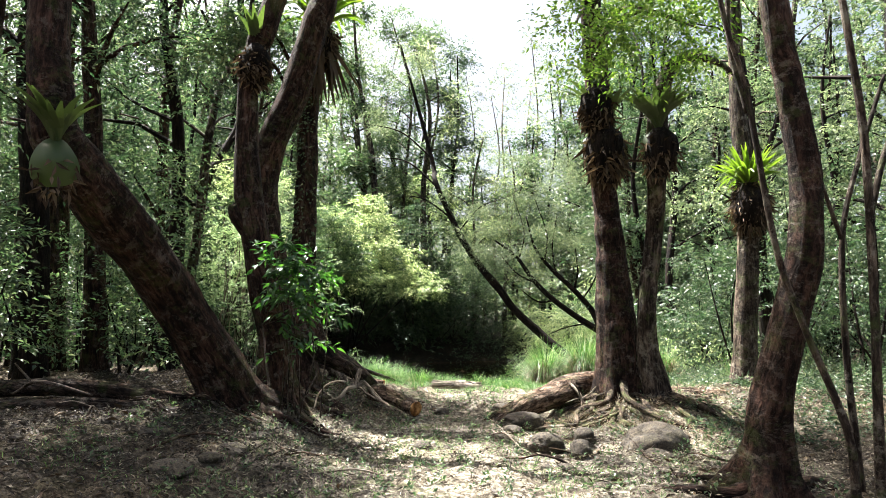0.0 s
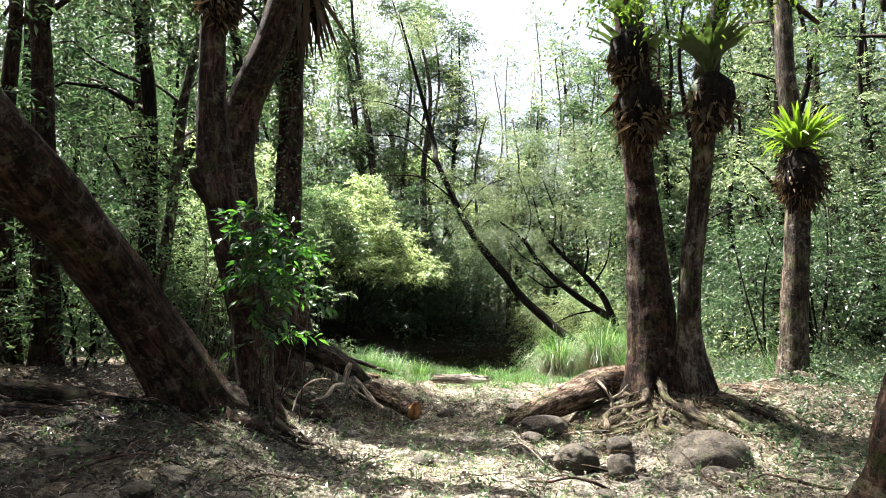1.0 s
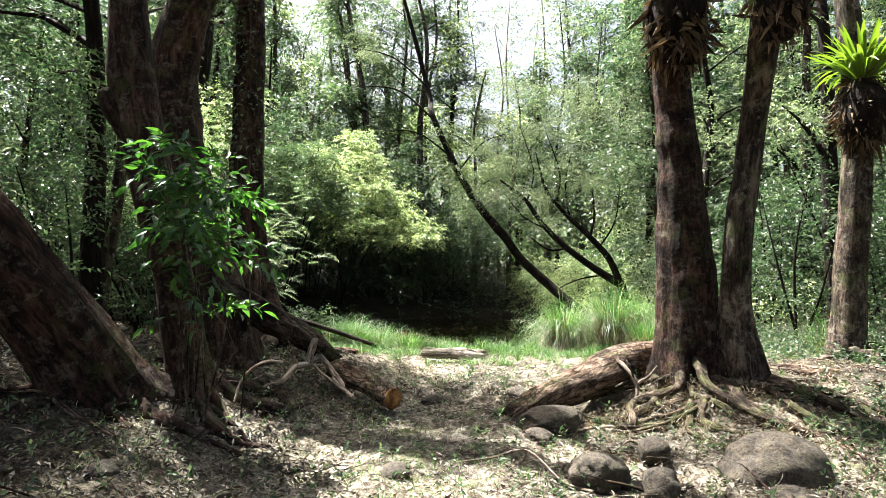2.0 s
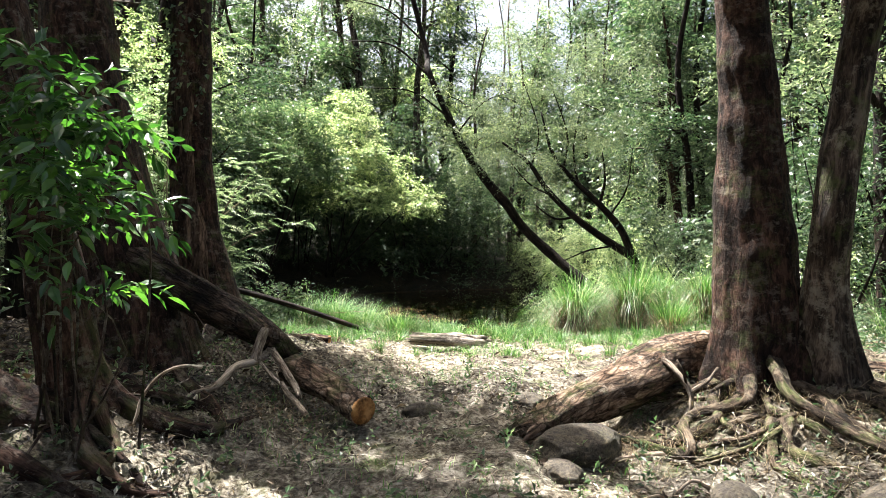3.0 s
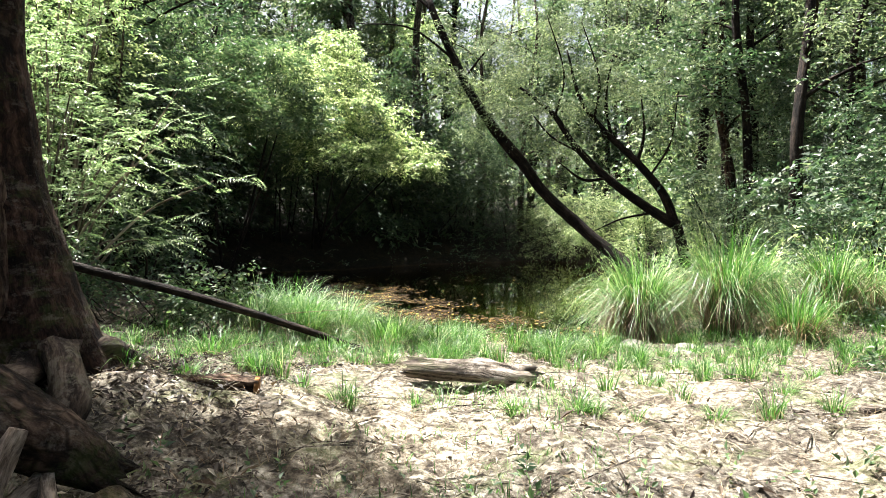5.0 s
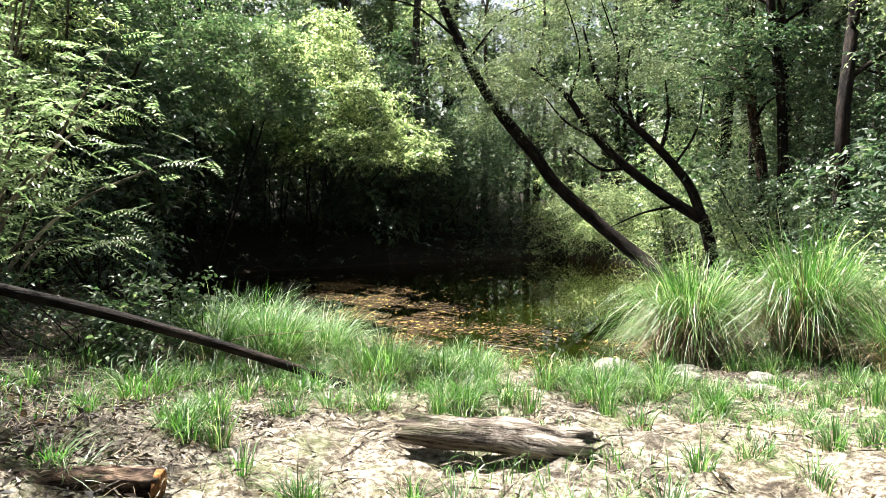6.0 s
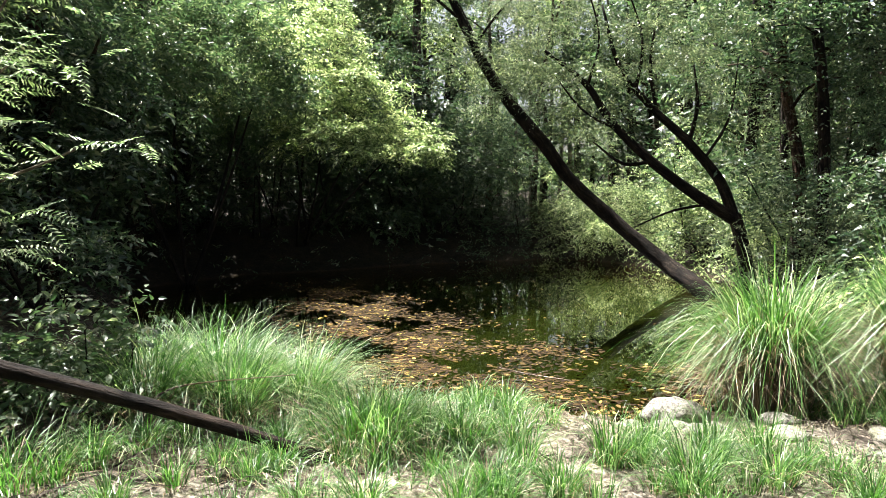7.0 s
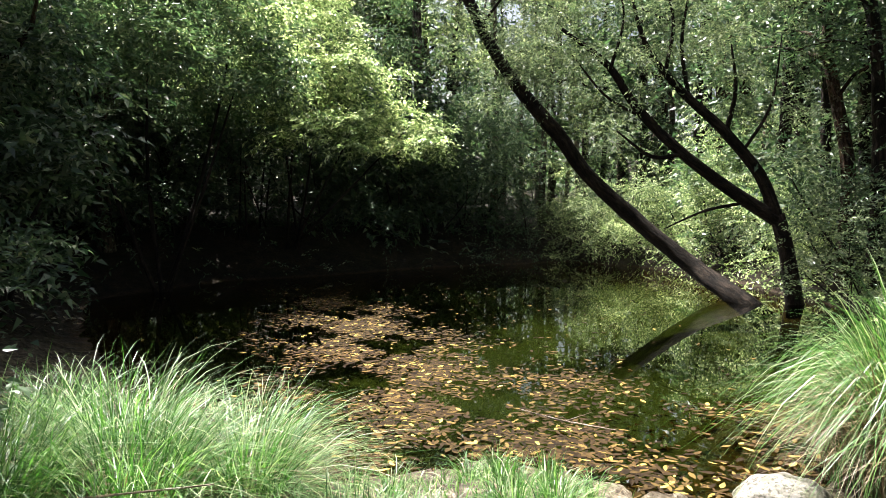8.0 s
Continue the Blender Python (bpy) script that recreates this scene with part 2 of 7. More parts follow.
LEAF_BRIGHT = leafy("bright_broad_leaf", [(0.0, (0.018, 0.05, 0.018)), (0.6, (0.04, 0.10, 0.034)), (1.0, (0.10, 0.19, 0.06))], 0.44, (1.1, 1.5, 0.5), 0.32, 0.6)
GRASS = leafy("sedge_blade", [(0.0, (0.020, 0.056, 0.014)), (0.45, (0.055, 0.135, 0.032)), (0.73, (0.115, 0.215, 0.066)), (0.88, (0.26, 0.33, 0.19)), (1.0, (0.52, 0.51, 0.42))], 0.40, (1.0, 1.35, 0.65), 0.42, 0.48)
STRAW = leafy("dry_straw_blade", [(0.0, (0.06, 0.038, 0.024)), (0.6, (0.18, 0.13, 0.08)), (1.0, (0.40, 0.34, 0.25))], 0.25, (1.1, 1.0, 0.75), 0.5, 0.4)
LITTER = leafy("dry_fallen_leaf", [(0.0, (0.022, 0.016, 0.012)), (0.45, (0.075, 0.056, 0.042)), (0.78, (0.20, 0.17, 0.135)), (1.0, (0.46, 0.43, 0.38))], 0.12, (1.1, 0.95, 0.7), 0.5, 0.4)
# Darker copy of the litter: shade under the trees put into leaf colour.
SHADE_LITTER = leafy("shaded_fallen_leaf", [(0.0, (0.010, 0.007, 0.005)), (0.5, (0.032, 0.023, 0.017)), (0.85, (0.08, 0.064, 0.05)), (1.0, (0.30, 0.27, 0.23))], 0.10, (1.1, 0.95, 0.7), 0.55, 0.35)
FLOATING = leafy("floating_fallen_leaf", [(0.0, (0.008, 0.005, 0.003)), (0.45, (0.026, 0.016, 0.008)), (0.8, (0.054, 0.034, 0.014)), (0.95, (0.125, 0.085, 0.03)), (1.0, (0.38, 0.30, 0.09))], 0.12, (1.1, 0.95, 0.6), 0.85, 0.08)
LEAF_LIME = leafy("backlit_lime_leaf", [(0.0, (0.05, 0.11, 0.022)), (0.6, (0.12, 0.20, 0.045)), (1.0, (0.22, 0.30, 0.09))], 0.55, (1.25, 1.4, 0.6), 0.38, 0.5)
FERN = leafy("fern_frond", [(0.0, (0.07, 0.14, 0.024)), (0.6, (0.13, 0.21, 0.036)), (1.0, (0.21, 0.28, 0.055))], 0.45, (1.2, 1.3, 0.45), 0.33, 0.5)
STAGHORN = leafy("staghorn_frond", [(0.0, (0.035, 0.06, 0.025)), (1.0, (0.08, 0.115, 0.045))], 0.35, (1.1, 1.25, 0.6), 0.5, 0.4)
DEADFERN = leafy("dead_fern_frond", [(0.0, (0.022, 0.014, 0.009)), (0.6, (0.065, 0.045, 0.03)), (1.0, (0.17, 0.13, 0.09))], 0.12, (1.1, 0.95, 0.7), 0.7, 0.2)


# ---- mesh helpers ----
RNG = np.random.default_rng(11)


def mesh_of(name, verts, faces, material, smooth=False, straight=None):
    """verts (n,3); faces: one int array (m,k), or a list of such arrays."""
    if not isinstance(faces, list):
        faces = [faces]
    faces = [np.asarray(f, dtype=np.int32) for f in faces if len(f)]
    me = bpy.data.meshes.new(name)
    me.vertices.add(len(verts))
    me.vertices.foreach_set("co", np.asarray(verts, dtype=np.float32).ravel())
    loops = np.concatenate([f.ravel() for f in faces])
    counts = np.concatenate([np.full(len(f), f.shape[1], dtype=np.int32) for f in faces])
    me.loops.add(len(loops))
    me.loops.foreach_set("vertex_index", loops)
    me.polygons.add(len(counts))
    me.polygons.foreach_set("loop_start", np.concatenate([[0], np.cumsum(counts)[:-1]]).astype(np.int32))
    me.polygons.foreach_set("use_smooth", np.full(len(counts), smooth))
    me.update(calc_edges=True)
    if straight is not None:
        me.attributes.new("straight", "FLOAT_VECTOR", "POINT").data.foreach_set("vector", np.asarray(straight, dtype=np.float32).ravel())
    me.materials.append(material)
    return me


def thing(name, at, label, category, group="", kind=""):
    ob = new(name)
    ob.location = at
    ob.empty_display_size = 0.2
    return tagged(ob, label, category, group, kind)


def part(name, geo, material, parent, label="", smooth=False):
    """geo: (verts, faces) in world metres; parent stands at its location without turn."""
    v, f = geo[:2]
    base = np.array(parent.location)
    up = parent.parent
    if up:
        base = base + np.array(up.location)
    ob = new(name, mesh_of(name, np.asarray(v) - base, f, material, smooth or name in ROUND, geo[2] if len(geo) > 2 else None))
    ob.parent = parent
    return tagged(ob, label)


def joined(geos):
    vs, fs, off = [], {}, 0
    for v, f in geos:
        for a in (f if isinstance(f, list) else [f]):
            a = np.asarray(a)
            if len(a):
                fs.setdefault(a.shape[1], []).append(a + off)
        vs.append(np.asarray(v))
        off += len(v)
    return np.concatenate(vs), [np.concatenate(a) for a in fs.values()]


def spline(pts, n):
    """Catmull-Rom through pts (k,d), n samples."""
    p = np.asarray(pts, dtype=float)
    p = np.vstack([2 * p[0] - p[1], p, 2 * p[-1] - p[-2]])
    k = len(p) - 3
    u = np.linspace(0, k - 1e-6, n)
    i = u.astype(int)
    t = (u - i)[:, None]
    a, b, c, d = p[i], p[i + 1], p[i + 2], p[i + 3]
    return 0.5 * (2 * b + (c - a) * t + (2 * a - 5 * b + 4 * c - d) * t * t + (3 * b - a - 3 * c + d) * t ** 3)


def tube(path, segs=16, step=0.08, rough=0.06, flare=0.0, lobes=5, flare_h=0.5, seed=0, cap=True, ragged=0.0):
    """A bark-rough limb along path rows (x, y, z, radius); flare: buttressed foot at the first row."""
    rng = np.random.default_rng(seed + 5)
    pts = np.asarray(path, dtype=float)
    length = np.linalg.norm(np.diff(pts[:, :3], axis=0), axis=1).sum()
    n = max(4, int(length / step))
    s = spline(pts, n)
    c, r = s[:, :3], np.maximum(s[:, 3], 0.002)
    tan = np.gradient(c, axis=0)
    tan /= np.linalg.norm(tan, axis=1)[:, None] + 1e-9
    ref = np.array([1.0, 0.13, 0.07])
    if abs(tan[len(tan) // 2] @ ref) > 0.8:
        ref = np.array([0.1, 0.2, 1.0])
    a = np.cross(tan, ref)
    a /= np.linalg.norm(a, axis=1)[:, None]
    b = np.cross(tan, a)
    th = np.linspace(0, 2 * np.pi, segs, endpoint=False)
    h = np.linspace(0, length, n)[:, None]
    wob = np.zeros((n, segs))
    for k in (1, 2, 3, 5, 8):
        f1, f2, ph = rng.uniform(0.4, 1.6), rng.uniform(1.5, 4.5), rng.uniform(0, 6.28, 3)
        wob += np.sin(k * th[None] + f1 * h * 1.5 + ph[0]) * np.sin(f2 * h + ph[1]) / (k ** 0.6)
    flute = np.stack([np.interp(h[:, 0], np.linspace(0, length, 6), row) for row in rng.normal(size=(segs, 6))], 1)
    wob += 0.10 * rng.normal(size=(n, segs)) + 0.55 * flute
    rad = r[:, None] * (1 + rough * wob)
    if segs >= 14 and length > 2:
        for _ in range(int(length * 3.5)):
            kh, ka, ks, kr = rng.uniform(0.2, length), rng.uniform(0, 6.283), rng.uniform(0.05, 0.13), rng.uniform(-0.03, 0.13)
            da = np.angle(np.exp(1j * (th[None] - ka)))
            rad = rad * (1 + kr * np.exp(-((h - kh) / (2.2 * ks)) ** 2 - (da * r[:, None] / ks) ** 2))
    if flare:
        ph = rng.uniform(0, 6.28)
        rad = rad * (1 + flare * np.exp(-h / flare_h) * (0.38 + 0.62 * np.cos(lobes * th[None] + ph + 0.6 * np.sin(2 * th[None]) + 0.5 * np.sin(3 * h))))
    v = c[:, None, :] + rad[..., None] * (np.cos(th)[None, :, None] * a[:, None, :] + np.sin(th)[None, :, None] * b[:, None, :])
    if ragged:
        for e, sgn in ((0, -1), (n - 1, 1)):
            v[e] += tan[e] * sgn * (r[e] * ragged * np.abs(rng.normal(0.3, 0.8, segs)))[:, None]
    v = v.reshape(-1, 3)
    off = rng.uniform(-20, 20, 3)
    st = np.stack([rad * np.cos(th)[None], rad * np.sin(th)[None], h + 0 * rad], -1).reshape(-1, 3) + off
    i = np.arange(n - 1)[:, None] * segs
    j = np.arange(segs)[None]
    jn = (j + 1) % segs
    quads = np.stack([i + j, i + jn, i + segs + jn, i + segs + j], -1).reshape(-1, 4)
    faces = [quads]
    if cap:
        v = np.vstack([v, c[0], c[-1]])
        st = np.vstack([st, off, off + np.array([0, 0, length])])
        z = np.full(segs, n * segs)
        j = np.arange(segs)
        faces.append(np.vstack([np.stack([z, (j + 1) % segs, j], -1), np.stack([z + 1, (n - 1) * segs + j, (n - 1) * segs + (j + 1) % segs], -1)]))
    return v, faces, st


ROUND = ("trunk", "buttress", "stem", "limb", "root", "branch", "bark", "twig", "stub", "peat_core", "cut_face")


def unit(v):
    return v / (np.linalg.norm(v, axis=-1, keepdims=True) + 1e-9)


def leaf_cloud(base, axis, length, width, rng, fold=0.25, face=None, blade=1):
    """One leaf for each row: from base along axis, folded on the midrib; blade 2: rounder sides and a drawn-out tip."""
    n = len(base)
    axis = unit(axis)
    face = unit(0.75 * rng.normal(size=(n, 3)) + np.array([0, 0, 1.3])) if face is None else face
    side = unit(np.cross(axis, face))
    up = np.cross(side, axis)
    L, W = np.asarray(length).reshape(-1, 1) * np.ones((n, 1)), np.asarray(width).reshape(-1, 1) * np.ones((n, 1))
    tip = base + axis * L - up * L * 0.12
    if blade == 2:
        tip = base + axis * L - up * L * 0.22
        rows = [base]
        for s, w in ((0.16, 0.30), (0.40, 0.5), (0.70, 0.36)):
            rows.append(base + axis * L * s + side * W * w + up * (W * fold * w - L * 0.16 * s * s))
        rows.append(tip)
        for s, w in ((0.70, 0.36), (0.40, 0.5), (0.16, 0.30)):
            rows.append(base + axis * L * s - side * W * w + up * (W * fold * w - L * 0.16 * s * s))
        rows.append(base + axis * L * 0.45 - up * L * 0.04)
        v = np.stack(rows, 1).reshape(-1, 3)
        i = np.arange(n)[:, None] * 9
        return v, np.vstack([i + np.array([q]) for q in ((0, 1, 2, 8), (8, 2, 3, 4), (8, 4, 5, 6), (0, 8, 6, 7))])
    if blade == 0:
        v = np.stack([base + side * W * 0.55, tip, base - side * W * 0.55], 1).reshape(-1, 3)
        return v, np.arange(n)[:, None] * 3 + np.array([[0, 1, 2]])
    mid = base + axis * L * 0.45
    lft, rgt = mid + side * W * 0.5 + up * W * fold, mid - side * W * 0.5 + up * W * fold
    v = np.stack([base, lft, tip, rgt], 1).reshape(-1, 3)
    i = np.arange(n)[:, None] * 4
    f = np.vstack([i + np.array([[0, 1, 2]]), i + np.array([[0, 2, 3]])])
    return v, f


def sprays(centre, way, rng, k=9, reach=0.5, leaf=0.12, aspect=0.42, droop=0.35, blade=1):
    """Leafy twigs: at each centre a twig along way, with k leaves alternately left and right of it."""
    n = len(centre)
    way = unit(way)
    u = np.linspace(0.08, 1, k)[None, :, None]
    reach = np.asarray(reach).reshape(-1, 1, 1) * np.ones((n, 1, 1))
    drop = np.array([0, 0, -1.0])
    pos = centre[:, None] + way[:, None] * u * reach + drop * droop * reach * u * u
    along = unit(way[:, None] + drop * 2 * droop * u)
    side = unit(np.cross(way, np.array([0.05, 0.02, 1.0]) + 0.35 * rng.normal(size=(n, 3))))[:, None] * np.where(np.arange(k) % 2, 1, -1)[None, :, None]
    axis = along * 0.55 + side * 0.85 + 0.28 * rng.normal(size=(n, k, 3)) + drop * 0.12
    axis[:, -1] = along[:, -1]
    size = leaf * rng.uniform(0.6, 1.25, size=n * k)
    return leaf_cloud(pos.reshape(-1, 3), axis.reshape(-1, 3), size, size * aspect, rng, blade=blade)


def in_ball(n, rng, hollow=0.6):
    d = unit(rng.normal(size=(n, 3)))
    return d * (hollow + (1 - hollow) * rng.uniform(0, 1, (n, 1)) ** 0.6)


# ---- the lie of the land ----
POOL = np.array([(0.2, 16.25), (-0.8, 15.9), (-1.9, 16.7), (-3.2, 18.2), (-4.9, 20.6), (-6.4, 23.6), (-5.0, 26.6), (-3.1, 27.6), (-1.0, 29.5), (1.0, 30.6), (3.5, 31.8),
                 (5.4, 30.0), (6.3, 26.5), (6.3, 24.0), (6.5, 21.5), (5.0, 19.0), (3.0, 17.4), (2.2, 15.9), (1.5, 15.55)])


def shore(x, y):
    """Distance to the pool's edge: minus inside."""
    x, y = np.asarray(x, float), np.asarray(y, float)
    best, inside = np.full(x.shape, 1e9), np.zeros(x.shape, bool)
    for (ax, ay), (bx, by) in zip(POOL, np.roll(POOL, -1, 0)):
        t = np.clip(((x - ax) * (bx - ax) + (y - ay) * (by - ay)) / ((bx - ax) ** 2 + (by - ay) ** 2), 0, 1)
        best = np.minimum(best, np.hypot(x - ax - t * (bx - ax), y - ay - t * (by - ay)))
        inside ^= ((ay > y) != (by > y)) & (x < (bx - ax) * (y - ay) / (by - ay + 1e-12) + ax)
    return np.where(inside, -best, best)


def bumps(x, y):
    out = 0.0
    for a, fx, fy, p in ((0.05, 0.9, 0.7, 0.3), (0.04, -1.3, 1.6, 1.9), (0.025, 2.9, 2.2, 4.0), (0.018, 4.6, -3.9, 0.7), (0.012, -7.7, 6.1, 2.2), (0.008, 12.3, 10.7, 1.1)):
        out = out + a * np.sin(fx * x + fy * y + p) * np.cos(fy * x - 0.8 * fx * y + 2 * p)
    return out


def land(x, y):
    x, y = np.asarray(x, float), np.asarray(y, float)
    z = np.interp(y, [3.0, 7.5, 9.0, 11.5, 13.0, 22.0, 40.0, 80.0, 400.0], [0.34, 0.36, 0.44, 0.54, 0.46, 0.7, 1.4, 4.0, 6.0])
    z = z + np.clip((-x - 0.9) * 0.2, 0, 0.42) * np.clip((16 - y) / 6, 0.3, 1) + np.clip((x - 1.4) * 0.28, 0, 0.25) * np.clip((14 - y) / 5, 0, 1) * np.clip((y - 7.2) / 1.4, 0.15, 1)
    z = z + np.clip((np.abs(x) - 7) * 0.08, 0, 4)
    z = z + bumps(x, y) + 0.05 * np.exp(-((x - 2.35) ** 2 + (y - 9.3) ** 2) / 0.45) - 0.10 * np.exp(-((x - 2.3) ** 2 / 1.6 + (y - 8.05) ** 2 / 0.5)) + 0.10 * np.exp(-((x + 2.7) ** 2 + (y - 7.9) ** 2) / 0.9) + 0.14 * np.exp(-((x + 2.1) ** 2 + (y - 8.9) ** 2) / 0.9) + 0.16 * np.exp(-((x + 1.4) ** 2 / 1.2 + (y - 11.2) ** 2 / 1.5))
    sd = shore(x, y)
    out = z * (1 - np.exp(-np.clip(sd / 1.3, 0, 30) ** 1.5))
    return np.where(sd > 0, out, -1.3 * (1 - np.exp(sd * 0.4))) - 0.0


def build_ground():
    def axis(lo, hi, fine, far):
        a = list(np.arange(lo, hi, fine))
        s, v = fine, hi
        while v < far:
            a.append(v)
            s *= 1.13
            v += s
        s, v = fine, lo
        while v > -far:
            s *= 1.13
            v -= s
            a.insert(0, v)
        return np.array(a)
    xs, ys = axis(-5.5, 6.0, 0.084, 420), axis(2.5, 19.0, 0.084, 420)
    X, Y = np.meshgrid(xs, ys)
    Z = land(X, Y)
    near = np.exp(-np.clip(np.hypot(X, Y - 10) - 12, 0, 50) / 4)
    Z = Z + near * 0.014 * RNG.normal(size=Z.shape)
    v = np.stack([X, Y, Z], -1).reshape(-1, 3)
    w = len(xs)
    i = (np.arange(len(ys) - 1)[:, None] * w + np.arange(w - 1)[None]).ravel()
    f = np.stack([i, i + 1, i + w + 1, i + w], -1)
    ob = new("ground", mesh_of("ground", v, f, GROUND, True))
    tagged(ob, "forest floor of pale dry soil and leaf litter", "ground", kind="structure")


build_ground()


def build_water():
    xs, ys = np.linspace(-9, 9, 60), np.linspace(14.5, 34, 60)
    X, Y = np.meshgrid(xs, ys)
    v = np.stack([X, Y, np.zeros_like(X)], -1).reshape(-1, 3)
    i = (np.arange(59)[:, None] * 60 + np.arange(59)[None]).ravel()
    f = np.stack([i, i + 1, i + 61, i + 60], -1)
    tagged(new("water", mesh_of("water", v, f, WATER, True)), "still brown tannin-stained pool water", "water", kind="structure")


build_water()


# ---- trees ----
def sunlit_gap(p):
    """Canopy openings cut to light creek, bank and chosen spots: True where leaves go."""
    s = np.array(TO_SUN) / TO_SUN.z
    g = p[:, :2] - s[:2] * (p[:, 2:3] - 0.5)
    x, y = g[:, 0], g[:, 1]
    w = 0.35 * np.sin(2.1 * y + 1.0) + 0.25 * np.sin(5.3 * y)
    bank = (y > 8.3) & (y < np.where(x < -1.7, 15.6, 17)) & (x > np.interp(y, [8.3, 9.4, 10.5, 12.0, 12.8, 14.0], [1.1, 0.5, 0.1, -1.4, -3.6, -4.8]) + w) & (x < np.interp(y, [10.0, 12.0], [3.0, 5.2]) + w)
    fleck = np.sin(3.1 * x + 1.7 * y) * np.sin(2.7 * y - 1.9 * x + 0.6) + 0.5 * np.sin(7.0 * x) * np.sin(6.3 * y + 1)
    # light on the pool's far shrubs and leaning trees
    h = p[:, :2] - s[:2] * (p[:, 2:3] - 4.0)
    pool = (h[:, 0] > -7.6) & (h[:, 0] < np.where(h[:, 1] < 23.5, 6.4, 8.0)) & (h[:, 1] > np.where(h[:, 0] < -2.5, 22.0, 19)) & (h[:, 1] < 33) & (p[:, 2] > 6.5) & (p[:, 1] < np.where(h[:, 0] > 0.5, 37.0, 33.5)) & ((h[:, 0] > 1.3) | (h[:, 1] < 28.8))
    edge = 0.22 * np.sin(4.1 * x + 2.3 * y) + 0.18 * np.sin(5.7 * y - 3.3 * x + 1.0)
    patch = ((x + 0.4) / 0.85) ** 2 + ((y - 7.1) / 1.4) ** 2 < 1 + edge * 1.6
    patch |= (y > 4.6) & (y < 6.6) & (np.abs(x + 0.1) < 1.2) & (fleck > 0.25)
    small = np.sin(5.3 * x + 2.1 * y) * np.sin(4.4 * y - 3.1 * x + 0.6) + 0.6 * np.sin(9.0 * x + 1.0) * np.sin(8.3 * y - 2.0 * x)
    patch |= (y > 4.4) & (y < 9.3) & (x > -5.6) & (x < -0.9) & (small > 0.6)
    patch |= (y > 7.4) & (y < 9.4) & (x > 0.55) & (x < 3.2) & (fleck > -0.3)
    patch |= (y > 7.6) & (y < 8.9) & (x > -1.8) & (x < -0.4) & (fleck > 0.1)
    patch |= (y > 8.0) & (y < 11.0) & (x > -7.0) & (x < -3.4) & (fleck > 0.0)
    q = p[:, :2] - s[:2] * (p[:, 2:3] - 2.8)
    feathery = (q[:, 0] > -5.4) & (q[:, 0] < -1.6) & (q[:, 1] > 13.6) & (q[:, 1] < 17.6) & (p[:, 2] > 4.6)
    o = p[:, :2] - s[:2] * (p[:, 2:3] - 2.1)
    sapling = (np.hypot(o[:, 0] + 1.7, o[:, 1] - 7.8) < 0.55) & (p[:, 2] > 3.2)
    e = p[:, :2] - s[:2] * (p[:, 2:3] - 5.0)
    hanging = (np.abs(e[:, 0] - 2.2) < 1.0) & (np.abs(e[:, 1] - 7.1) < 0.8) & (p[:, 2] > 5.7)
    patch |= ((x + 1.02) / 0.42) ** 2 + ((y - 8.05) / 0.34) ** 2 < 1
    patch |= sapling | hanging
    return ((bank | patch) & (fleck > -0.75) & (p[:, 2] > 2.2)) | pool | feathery


